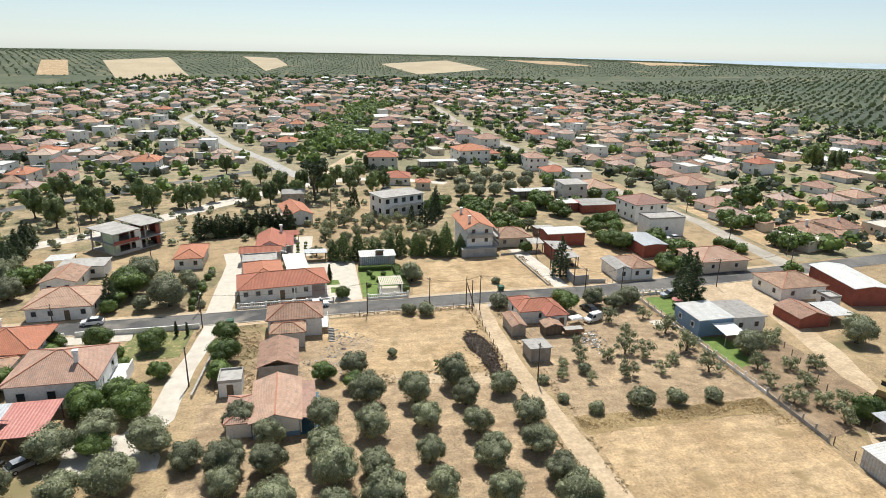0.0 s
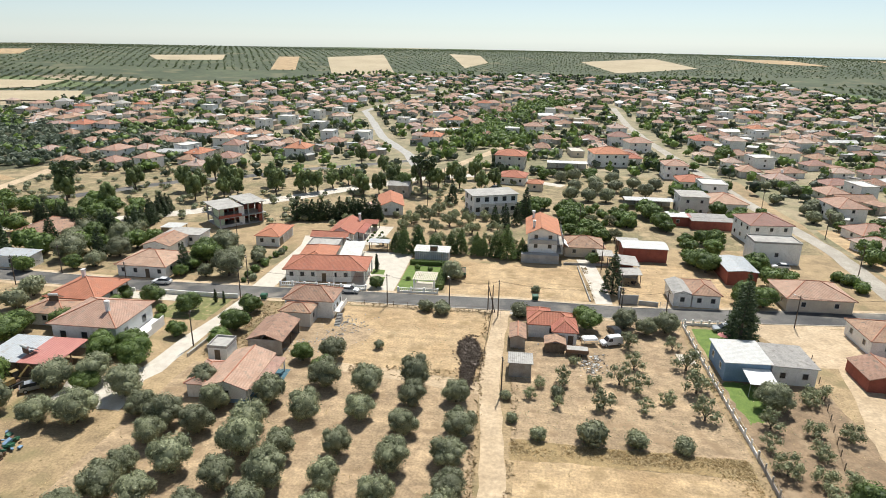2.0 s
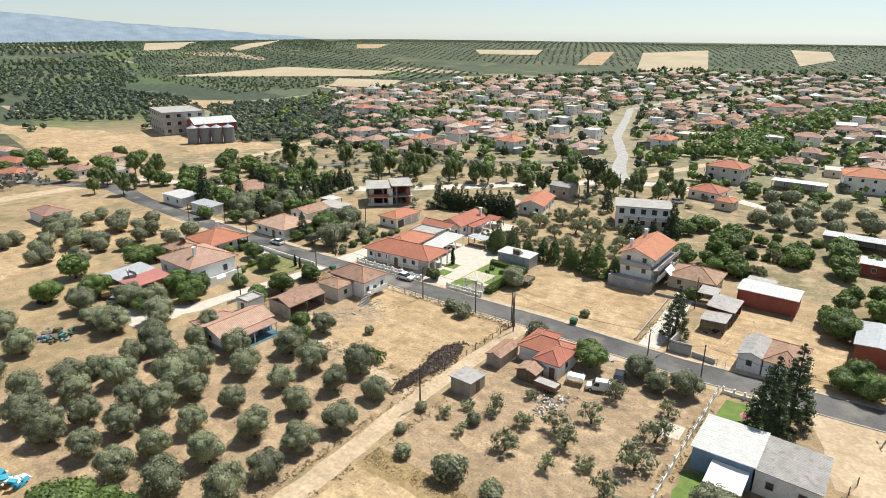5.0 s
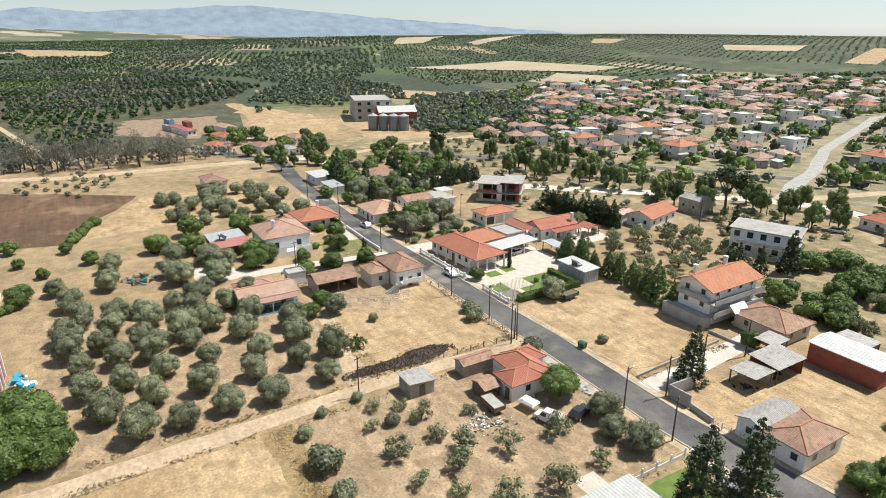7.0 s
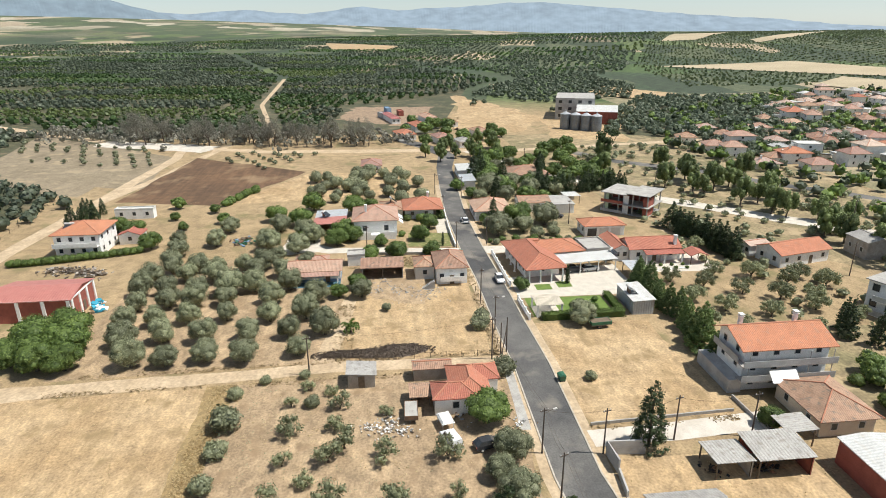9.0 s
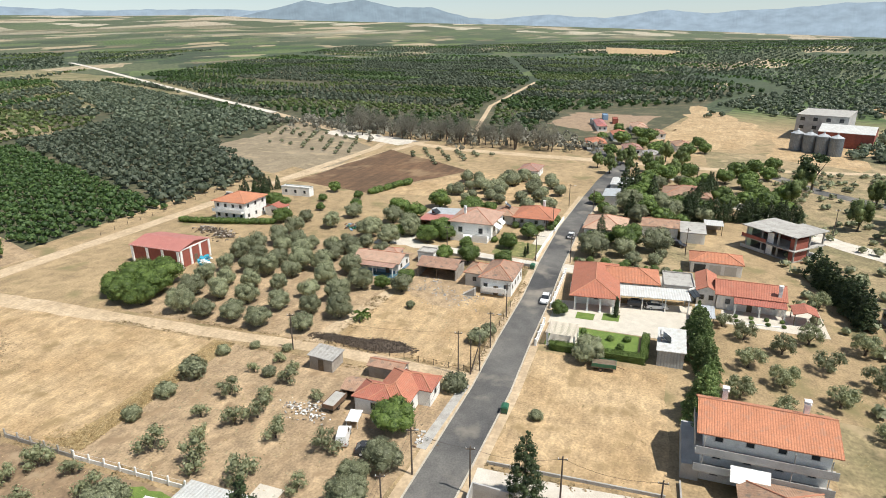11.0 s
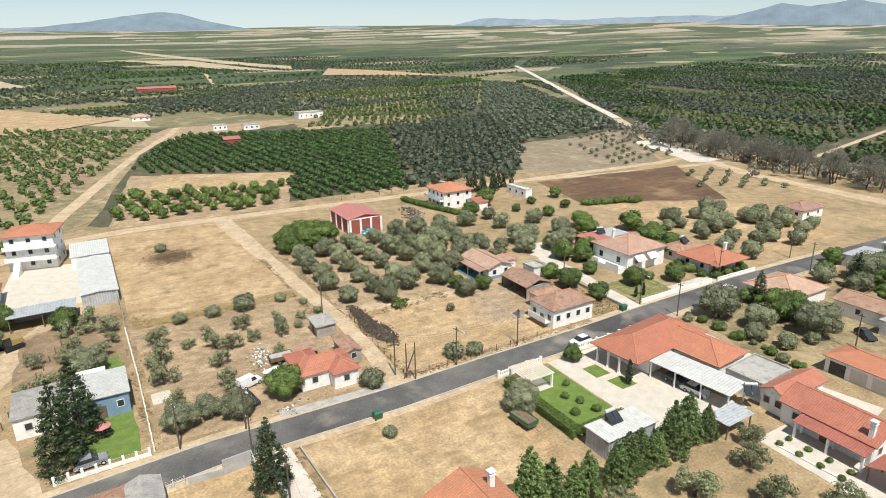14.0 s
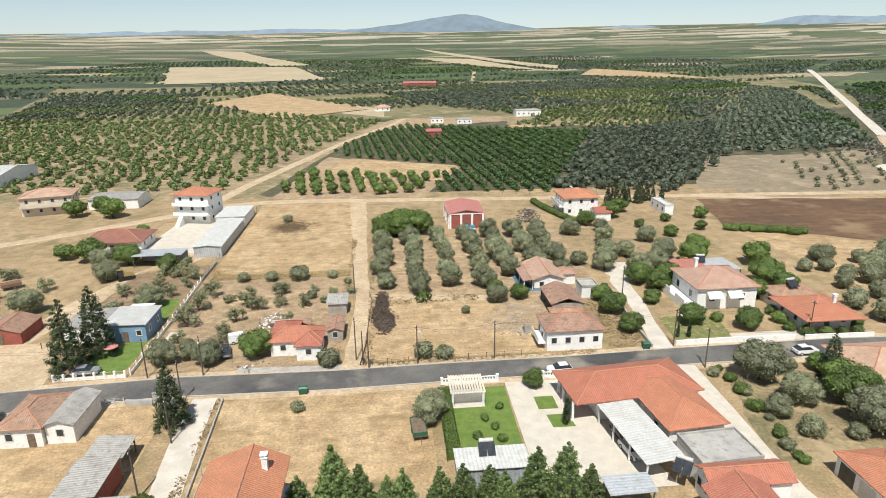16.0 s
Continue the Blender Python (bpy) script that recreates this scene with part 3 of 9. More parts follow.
strip("track_west", [(-60, 7, 3.4), (-90, 15, 3.2), (-142, 24, 3.2)], 4, TRACK, 0.026, label="dirt track along the ploughed field", category="track")
strip("track_far_west", [(-150, 40, 2), (-264, 16, 2.4), (-437, 6, 3)], 4, TRACK, 0.1, label="dirt track leading into the groves", category="track", seg=20)
strip("track_bank", [(-118, 112, 4), (-90, 126, 4.5), (-62, 142, 5), (-48, 152.6, 5.6), (-33, 168.2, 6), (-18, 184, 6), (-2, 199.4, 5.6), (14, 208, 5), (30, 205, 4), (45, 197, 4)], 4, GRAVEL, 0.05, label="pale dirt road along the bank", category="track", seg=4)
strip("track_bank_fork", [(0, 201, 5), (6, 217, 4), (10, 231, 4), (19, 255, 4), (34, 294, 4), (60, 330, 4)], 4, TRACK, 0.04, label="dirt track climbing between bushes", category="track")
strip("track_north", [(46.3, 102.5, 3.0), (46.0, 112, 3.2), (45.4, 121, 3.4), (45, 126, 3)], 3, GRAVEL, 0.04, label="pale gravel lane between lots", category="track")
strip("track_drive", [(-15.6, 96, 2.8), (-16.6, 88, 2.6), (-18, 79, 2.8), (-18.6, 70, 3.4), (-21, 65, 4), (-27, 63, 5)], 3, GRAVEL, 0.04, label="white concrete drive", category="drive", seg=3)
strip("track_drive_north", [(-15.5, 101, 4.2), (-15.0, 112, 4.4), (-14.8, 126, 4.4), (-16, 133, 4.5)], 4.3, PAVING, 0.04, label="pale paved drive beside the long house", category="drive")
strip("track_east", [(82, 97, 5), (78.5, 82, 4), (76, 70, 4.5), (71, 57, 5), (64, 46, 6), (70, 40, 6)], 5, TRACK, 0.03, label="pale dirt yard lane", category="track", seg=3)
strip("street_north", [(99, 104, 4.4), (100, 121, 4), (101, 141, 3.8), (99, 159, 3.8), (97, 182, 3.8), (95, 220, 4), (93, 250, 4), (90.5, 303, 4), (90, 360, 4), (96, 460, 4)], 4, STREET, 0.05, label="pale concrete village street", category="street")
strip("street_west", [(-112, 148.5, 5), (-95, 158, 5), (-76, 181, 4.5), (-60, 191, 4.5), (-45, 206, 4.5), (-19, 224, 4.5), (-9, 232, 4.5)], 5, ASPHALT, 0.03, label="grey asphalt street above the bank", category="street")
strip("street_village", [(2, 204, 5), (-6, 222, 4.6), (-14, 246, 4.2), (-33, 287, 4), (-56, 360, 4), (-68, 395, 4), (-60, 480, 4), (-20, 640, 5)], 4, CONCRETE, 0.05, label="grey village street climbing the slope", category="street")

VILLAGE_GROUND = material("village_ground", (0.34, 0.28, 0.17), (0.20, 0.185, 0.095), scale=0.05, fine=1.5, pos=True, c3=(0.34, 0.27, 0.17), mid=0.3, contrast=0.3)
patch("ground_village", [(-280, 215), (118, 215), (330, 250), (330, 800)], VILLAGE_GROUND, 0.012, "weedy garden ground between village houses", "ground", n=14)
patch("ground_village_far", [(-280, 215), (330, 800), (0, 830), (-300, 620)], VILLAGE_GROUND, 0.014, "weedy garden ground between village houses", "ground", n=14)
GROVE_GROUND = material("grove_soil", (0.105, 0.096, 0.050), (0.062, 0.067, 0.031), scale=0.05, fine=1.2, pos=True, c3=(0.17, 0.135, 0.078), mid=0.3, contrast=0.3)
BANK_GROUND = material("bank_weeds", (0.35, 0.262, 0.147), (0.21, 0.178, 0.088), scale=0.07, fine=1.6, pos=True, c3=(0.40, 0.30, 0.175), mid=0.35, contrast=0.35)
FARM_GROUND = material("farm_soil", (0.25, 0.205, 0.105), (0.145, 0.145, 0.060), scale=0.03, fine=1.0, pos=True, c3=(0.36, 0.28, 0.17), mid=0.3, contrast=0.3)
patch("ground_farms", [(250, -200), (-330, -210), (-420, -560), (380, -560)], FARM_GROUND, 0.10, "green and tan soil of the farm plots", "ground", n=24)
patch("ground_groves", [(58, -8), (-142, -6), (-330, -210), (250, -200)], GROVE_GROUND, 0.012, "weedy brown soil under the groves", "ground", n=12)
patch("ground_west_groves", [(-158, 105), (-158, -110), (-420, -330), (-420, 160)], GROVE_GROUND, 0.011, "weedy dark soil under the western groves", "ground", n=12)
patch("ground_gardens", [(-20, 104), (-90, 106), (-75, 132), (-16, 122)], BANK_GROUND, 0.012, "weedy shaded garden ground", "ground", n=6, wob=0.5)
patch("ground_bank", [(-150, 128), (-20, 142), (34, 212), (-150, 214)], BANK_GROUND, 0.012, "weedy brown bank below the village", "ground", n=10, wob=1.5)
patch("ground_gardens_east", [(24, 137), (98, 137), (98, 216), (24, 216)], BANK_GROUND, 0.014, "weedy garden ground behind the houses", "ground", n=8, wob=1.0)
patch("ground_gardens_street", [(103, 108), (260, 118), (260, 216), (103, 216)], VILLAGE_GROUND, 0.014, "weedy garden ground beside the street", "ground", n=8, wob=1.0)
patch("ground_orchard_east", [(62, -6), (270, -8), (270, -250), (24, -188)], BANK_GROUND, 0.02, "tan weedy soil under the fruit trees", "ground", n=8, wob=1.0)
patch("field_fruit_rows", [(57, -5), (13, -1.5), (-4, -48), (46, -74)], YARD, 0.022, "dry tan soil under young fruit trees", n=8, wob=0.8)
patch("field_fallow", [(-8, 74.5), (26.4, 73.8), (26.6, 95.2), (-6, 95)], DRYFIELD, 0.02, "fallow lot of trampled dry grass", n=10, wob=0.5)
patch("field_rubble", [(-12, 74.5), (4, 75.5), (9, 86), (-7, 88)], YARD, 0.035, "bare rubbly soil beside the old houses", n=8, wob=1.6)
patch("field_stubble", [(31.5, 2.5), (57.5, 2.5), (57, 57), (31, 58)], DRYFIELD, 0.02, "mown dry grass field", n=10, wob=0.4)
patch("field_lot", [(18, 103.3), (44.2, 103.3), (43.5, 121.5), (19, 120.5)], DRYFIELD, 0.02, "empty dry lot beside the road", n=8, wob=0.4)
patch("field_yard", [(30.5, 60), (57.2, 60), (57.2, 95), (31, 95.5)], YARD, 0.018, "dry weedy olive yard", n=8, wob=0.4)
patch("field_grove", [(-16, 36), (27, 36), (26.5, 73), (-14, 73)], YARD, 0.016, "bare dry soil under the olive rows", n=8, wob=0.4)
patch("field_weed_edge", [(30.6, 57.4), (56.8, 57.4), (56.8, 60.6), (30.6, 61)], WEEDS, 0.034, "band of tall dry weeds", n=16, wob=0.3)
patch("field_ploughed", [(-62, 12), (-118, 18), (-92, 58), (-56, 39)], PLOUGH, 0.03, "freshly ploughed red brown field", n=8, wob=0.8)
patch("field_ploughed_edge", [(-56, 40), (-92, 60), (-84, 92), (-62, 92), (-50, 70)][:4], DRYFIELD, 0.02, "dry grass field beside the ploughed one", n=6, wob=0.8)
GREYFIELD = material("grey_dry_field", (0.29, 0.230, 0.150), (0.225, 0.178, 0.112), scale=0.06, fine=1.5, pos=True, c3=(0.36, 0.28, 0.175), mid=0.2)
patch("field_slope", [(-300, 130), (-171, 114), (-122, 116), (-195, 162)], DRYFIELD, 0.026, "dry tan slope below the mill", n=14, wob=4.0)
patch("yard_containers", [(-249, 69), (-204, 62), (-178, 90), (-244, 114)], BAREDIRT, 0.03, "bare earth yard with containers and rubble", "yard", n=10, wob=3.0)
patch("field_slope_mill", [(-200, 160), (-142, 150), (-128, 176), (-196, 200)], DRYFIELD, 0.024, "trodden dry grass round the silos", n=8, wob=2.0)
patch("ground_grove_silos", [(-148, 178), (-122, 206), (-205, 300), (-266, 250)], GROVE_GROUND, 0.028, "weedy soil under the olive wood behind the silos", "ground", n=12, wob=2.5)
patch("river_bed", [(-158, -26), (-146, -28), (-127, 18), (-139, 21)], GRAVEL, 0.06, "white gravel of a dry stream bed", "stream bed", n=8, wob=1.6)
patch("field_west_dry", [(-75, 14), (-120, 10), (-175, -60), (-95, -45)], GREYFIELD, 0.02, "grey dry field past the track", n=6, wob=0.8)
patch("field_gap", [(37, -70), (-2, -49), (6, -23), (46, -41)], DRYFIELD, 0.03, "dry strip between orchards", n=5, wob=0.8)
patch("field_clearing", [(-95, -53), (-124, -53), (-102, -2), (-68, 0)], GREYFIELD, 0.03, "dry field beside the stream", n=5, wob=0.8)
patch("field_southern", [(-50, -183), (-115, -180), (-124, -163), (-39, -149)], DRYFIELD, 0.03, "dry field before white houses", n=5, wob=0.8)
patch("yard_farm", [(36, -148), (-10, -168), (-66, -190), (-6, -270)], YARD, 0.05, "bare dry ground round the farmhouses", "yard", n=10, wob=3.0)
patch("field_strip", [(-46, -226), (-128, -171), (-112, -140), (-43, -165)], BANK_GROUND, 0.05, "brown weedy strip beside the groves", n=8, wob=2.0)
patch("field_orchard_gap", [(78, -98), (59, -106), (56, -80), (66, -52)], BAREDIRT, 0.03, "bare earth between orchard trees", n=5, wob=0.8)
patch("field_stubble_far", [(154, -344), (122, -413), (24, -264), (24, -213)], WHEAT, 0.2, "pale stubble field", n=8)
patch("lawn", [(8.9, 103.6), (15.8, 103.6), (16.2, 116.6), (9.1, 116.6)], LAWN, 0.05, "watered green lawn", "lawn", n=6)
patch("courtyard", [(-0.2, 102.8), (8.7, 102.8), (8.9, 124), (-4.8, 124)], PAVING, 0.045, "pale paved courtyard", "courtyard", n=4)
patch("courtyard_porch", [(-5.0, 128.4), (0.2, 128.4), (0.8, 143), (-9, 143)], PAVING, 0.045, "pale paved court before the pillared porch", "courtyard", n=4)
patch("courtyard_blue", [(-2.1, 63.6), (0.2, 63.6), (0.2, 72.6), (-2.1, 72.6)], TEAL, 0.07, "teal painted patio beside the cottage", "courtyard", n=3)
patch("lawn_blue_house", [(59, 84.5), (66, 84.5), (66, 94.5), (59, 94.5)], LAWN, 0.04, "small green lawn before the blue house", "lawn", n=4, wob=0.3)
GARDEN_SOIL = material("garden_soil", (0.285, 0.198, 0.118), (0.225, 0.152, 0.088), scale=0.12, fine=2.5, bump=0.5, pos=True, c3=(0.34, 0.25, 0.155), mid=0.3)
patch("garden_blue_house", [(58.8, 51), (72, 54), (72.5, 78.3), (58.8, 78.3)], GARDEN_SOIL, 0.038, "brown garden soil under olive trees", "garden", n=8, wob=0.5)
patch("lawn_side", [(59.2, 68), (62.8, 69), (63.2, 77.6), (59.2, 77.8)], LAWN, 0.045, "strip of green grass", "lawn", n=9, wob=0.55)
patch("lawn_villa", [(-28, 86), (-19, 85.5), (-18.5, 94.5), (-27, 95)], DRYLAWN, 0.04, "thin patchy garden grass", "lawn", n=5, wob=0.3)
patch("yard_drive", [(-27, 60), (-17, 60), (-18, 68), (-28, 67)], GRAVEL, 0.035, "white gravel turning place", "yard", n=4, wob=0.5)
patch("yard_villa", [(-40, 92.5), (-27, 92.5), (-27, 95.3), (-40, 95.3)], PAVING, 0.04, "paved front yard", "yard", n=3)
patch("yard_east", [(68, 98), (94, 98), (92, 84), (72, 84)], TRACK, 0.022, "pale trodden earth yard", "yard", n=4, wob=0.5)
patch("yard_barn", [(60, 20), (75, 16), (77, 42), (62, 43)], PAVING, 0.035, "pale concrete farmyard", "yard", n=4)
patch("yard_lot_east", [(50, 103), (75, 103.5), (78, 126), (50, 124)], DRYFIELD, 0.02, "dry trodden yard among sheds", "yard", n=5, wob=0.4)
patch("field_lot_far_east", [(104, 112), (150, 118), (150, 160), (105, 158)], DRYFIELD, 0.02, "dry fenced lot", n=5, wob=0.4)
HILLSIDE = material("hillside_grass", (0.082, 0.098, 0.046), (0.052, 0.070, 0.030), scale=0.012, fine=0.2, pos=True, c3=(0.13, 0.125, 0.062), mid=0.3)
patch("field_hillside", [(-640, 600), (860, 690), (900, 1250), (-760, 1240)], HILLSIDE, 0.35, "dark green planted hillside beyond the village", n=60)
HILL_FIELDS = [
    ("D", [(161, -334), (131, -440), (35, -262), (85, -214)]), ("W", [(-75, -1900), (-114, -1560), (-245, -819), (-279, -930)]),
    ("W", [(-253, 925), (-186, 1005), (-108, 716), (-192, 739)]), ("D", [(-317, 901), (-291, 914), (-242, 756), (-270, 747)]),
    ("W", [(-87, 1052), (-35, 1026), (-17, 921), (-44, 849)]), ("W", [(114, 956), (229, 1017), (262, 887), (149, 830)]),
    ("D", [(330, 1040), (420, 1010), (440, 915), (370, 957)]), ("D", [(560, 1080), (680, 1050), (660, 930), (540, 931)]),
    ("W", [(-524, 361), (-523, 509), (-400, 564), (-382, 500)]), ("W", [(-974, 593), (-1031, 728), (-786, 540), (-784, 484)]),
    ("W", [(-750, 596), (-1000, 900), (-783, 696), (-707, 581)]), ("W", [(-387, 461), (-322, 480), (-277, 409), (-325, 391)]),
    ("W", [(-471, 823), (-391, 888), (-363, 816), (-431, 777)]), ("D", [(-309, 562), (-284, 577), (-205, 438), (-224, 426)]),
    ("D", [(-336, 241), (-285, 271), (-253, 242), (-291, 211)]), ("D", [(-673, 783), (-635, 817), (-594, 744), (-617, 723)]),
    ("D", [(-240, 468), (-298, 586), (-227, 506), (-201, 437)]), ("D", [(-1103, -8), (-926, 121), (-848, 100), (-878, 18)]),
    ("W", [(388, -969), (171, -935), (96, -646), (280, -601)]), ("W", [(586, -1900), (439, -1815), (152, -996), (219, -983)]),
    ("W", [(-39, -1293), (-166, -1234), (-225, -744), (-153, -898)]), ("D", [(-338, -502), (-226, -633), (-299, -806), (-328, -695)]),
]
for m, q in HILL_FIELDS:
    patch("field_hill", q, WHEAT if m == "W" else DRYFIELD, 0.7, "pale stubble field on the far slope", n=14)


# ---- houses ----
def hip_roof(g, sx, sy, z, pitch, over, th=0.15, cx=0.0, cy=0.0):
    """Hipped roof over a rectangle; returns ridge and hip lines."""
    X, Y = sx / 2 + over, sy / 2 + over
    ze = z - 0.02
    run = min(X, Y)
    zt = ze + run * pitch
    a = X - run
    b = Y - run
    low = [(-X, -Y), (X, -Y), (X, Y), (-X, Y)]
    v = [(cx + x, cy + y, ze - th) for x, y in low] + [(cx + x, cy + y, ze) for x, y in low]
    if X >= Y:
        v += [(cx - a, cy, zt), (cx + a, cy, zt)]
        top = [(4, 5, 9, 8), (5, 6, 9), (6, 7, 8, 9), (7, 4, 8)]
        hips = [(4, 8), (7, 8), (5, 9), (6, 9), (8, 9)]
    else:
        v += [(cx, cy - b, zt), (cx, cy + b, zt)]
        top = [(4, 5, 8), (5, 6, 9, 8), (6, 7, 9), (7, 4, 8, 9)]
        hips = [(4, 8), (5, 8), (6, 9), (7, 9), (8, 9)]
    g.add(v, top + [(3, 2, 1, 0), (0, 1, 5, 4), (1, 2, 6, 5), (2, 3, 7, 6), (3, 0, 4, 7)])
    return [(v[i], v[j]) for i, j in hips], zt


def gable_roof(g, sx, sy, z, pitch, over, along="x", th=0.14, cx=0.0, cy=0.0, off=0.0):
    """Saddle roof, ridge along x or y; off moves the ridge sideways."""
    X, Y = sx / 2 + over, sy / 2 + over
    ze = z - over * pitch * 0.5
    if along == "x":
        zt = ze + (Y + abs(off)) * pitch
        a = [(-X, -Y, ze), (X, -Y, ze), (X, off, zt), (-X, off, zt), (X, Y, ze), (-X, Y, ze)]
    else:
        zt = ze + (X + abs(off)) * pitch
        a = [(-X, Y, ze), (-X, -Y, ze), (off, -Y, zt), (off, Y, zt), (X, -Y, ze), (X, Y, ze)]
    a = [(cx + x, cy + y, zz) for x, y, zz in a]
    v = a + [(x, y, zz - th) for x, y, zz in a]
    g.add(v, [(0, 1, 2, 3), (3, 2, 4, 5), (7, 6, 9, 8), (8, 9, 11, 10), (0, 6, 7, 1), (5, 4, 10, 11), (1, 7, 8, 2), (2, 8, 10, 4), (0, 3, 9, 6), (3, 5, 11, 9)])
    return [(a[3], a[2])], zt


WINDOW_MESH = {}


def window_part(parent, x, y, z, side, w=1.1, h=1.2, mat=None, shutter=None, door=False, simple=False):
    """A window or door set on a wall: frame with a pane of its own, sill, and shutters where it has them."""
    rz = {"s": 0, "e": 90, "n": 180, "w": 270}[side]
    mat = mat or FRAME
    key = (round(w, 2), round(h, 2), mat.name, door, simple)
    if key not in WINDOW_MESH:
        g = Geo()
        t, d = 0.09, 0.07
        if door:
            g.box(-w / 2, w / 2, -d, 0.03, 0, h)
        else:
            o = [(-w / 2, 0), (w / 2, 0), (w / 2, h), (-w / 2, h)]
            n = [(-w / 2 + t, t), (w / 2 - t, t), (w / 2 - t, h - t), (-w / 2 + t, h - t)]
            vs = [(x, -d, zq) for x, zq in o + n] + [(x, 0.02, zq) for x, zq in o + n]
            fs = []
            for i in range(4):
                j = (i + 1) % 4
                fs += [(i, j, 4 + j, 4 + i), (4 + i, 4 + j, 12 + j, 12 + i), (j, i, 8 + i, 8 + j)]
            g.add(vs, fs)
        p = Geo().box(-w / 2 + t, w / 2 - t, -0.025, 0.0, t, h - t)
        if simple and not door:
            g.add(p.v, p.f, 1)
        WINDOW_MESH[key] = (g.mesh("window", [mat, GLASS] if simple else mat), p.mesh("pane", GLASS))
    fm, pm = WINDOW_MESH[key]
    ob = part("door" if door else "window", fm, None, parent, at=pose(x, y, z, 0, 0, rz))
    if not door and not simple:
        part("pane", pm, None, ob)
    if shutter:
        k2 = ("shutter", round(h, 2), shutter.name)
        if k2 not in WINDOW_MESH:
            WINDOW_MESH[k2] = Geo().box(-0.24, 0.24, -0.07, -0.02, 0, h).mesh("shutter", shutter)
        for s in (-1, 1):
            part("shutter", WINDOW_MESH[k2], None, ob, at=pose(s * (w / 2 + 0.26), 0, 0))
    return ob


def house(x0, x1, y0, y1, h, roof="hip", pitch=0.42, over=0.45, wall=None, tile=None, name="house", label="", category="house", group="", rz=0.0,
          wins="", storeys=1, base=0.0, chimneys=(), plinth=None, doors="", frame_mat=None, shutter=None, z=None, winsize=(1.05, 1.2), ridge=True, off=0.0, ext=(0, 0, 0, 0), simple=False):
    """A house over the ground rectangle x0..x1, y0..y1 (before its turn rz). wins: side letters, repeated for each window, on every storey.
    ext: how far a hip roof runs on past the west, east, south and north wall."""
    wall, tile = wall or WHITE, tile or TILE_PALE
    x0, x1, y0, y1 = x0 * K, x1 * K, y0 * K, y1 * K
    cx, cy, sx, sy = (x0 + x1) / 2, (y0 + y1) / 2, x1 - x0, y1 - y0
    zz = ground_z(cx, cy) if z is None else z
    H = thing(name, cx, cy, zz, rz, label, category, group)
    g = Geo().box(-sx / 2, sx / 2, -sy / 2, sy / 2, -0.3, h)
    gr = Geo()
    lines, top = [], h
    if roof == "hip":
        lines, top = hip_roof(gr, sx + ext[0] + ext[1], sy + ext[2] + ext[3], h, pitch, over, cx=(ext[1] - ext[0]) / 2, cy=(ext[3] - ext[2]) / 2)
    elif roof in ("gable_x", "gable_y"):
        al = roof[-1]
        lines, top = gable_roof(gr, sx, sy, h, pitch, over, al, off=off)
        if al == "x":
            g.add([(-sx / 2, -sy / 2, h), (-sx / 2, sy / 2, h), (-sx / 2, off, top - 0.16), (sx / 2, -sy / 2, h), (sx / 2, sy / 2, h), (sx / 2, off, top - 0.16)], [(0, 2, 1), (3, 4, 5)])
        else:
            g.add([(-sx / 2, -sy / 2, h), (sx / 2, -sy / 2, h), (off, -sy / 2, top - 0.16), (-sx / 2, sy / 2, h), (sx / 2, sy / 2, h), (off, sy / 2, top - 0.16)], [(0, 1, 2), (3, 5, 4)])
    elif roof == "flat":
        gr.box(-sx / 2 - over, sx / 2 + over, -sy / 2 - over, sy / 2 + over, h, h + 0.2)
        if over < 0.3:
            for a in ((-sx / 2 - over, -sx / 2 - over + 0.18, -sy / 2 - over, sy / 2 + over), (sx / 2 + over - 0.18, sx / 2 + over, -sy / 2 - over, sy / 2 + over), (-sx / 2 - over + 0.18, sx / 2 + over - 0.18, -sy / 2 - over, -sy / 2 - over + 0.18), (-sx / 2 - over + 0.18, sx / 2 + over - 0.18, sy / 2 + over - 0.18, sy / 2 + over)):
                gr.box(*a, h + 0.2, h + 0.5)
    elif roof[:4] == "mono":
        d = roof[-1]
        X, Y = sx / 2 + over, sy / 2 + over
        rise = pitch * (sx if d in "ew" else sy)
        zc = {(sxn, syn): h + (rise if (d == "n" and syn > 0) or (d == "s" and syn < 0) or (d == "e" and sxn > 0) or (d == "w" and sxn < 0) else 0) for sxn in (-1, 1) for syn in (-1, 1)}
        c = [(-1, -1), (1, -1), (1, 1), (-1, 1)]
        v = [(a * X, b * Y, zc[a, b] + 0.0) for a, b in c] + [(a * X, b * Y, zc[a, b] + 0.1) for a, b in c]
        gr.add(v, [(3, 2, 1, 0), (4, 5, 6, 7), (0, 1, 5, 4), (1, 2, 6, 5), (2, 3, 7, 6), (3, 0, 4, 7)])
        w = [(a * sx / 2, b * sy / 2, h) for a, b in c] + [(a * sx / 2, b * sy / 2, zc[a, b] - 0.005) for a, b in c]
        g.add(w, [(0, 1, 5, 4), (1, 2, 6, 5), (2, 3, 7, 6), (3, 0, 4, 7)])
    part("wall", g, wall, H)
    R = part("roof", gr, tile, H)
    if plinth:
        e = 0.012
        part("plinth", Geo().box(-sx / 2 - e, sx / 2 + e, -sy / 2 - e, sy / 2 + e, -0.3, 0.75), plinth, H)
    if ridge and lines:
        gl = Geo()
        for a, b in lines:
            gl.rod(Vector(a) + Vector((0, 0, 0.02)), Vector(b) + Vector((0, 0, 0.02)), 0.11, 0.11, 6)
        part("ridge_tiles", gl, RIDGE if tile in (TILE_ORANGE, TILE_RED, TILE_OLD, TILE_PALE, TILE_BROWN, TILE_FADED) else tile, R)
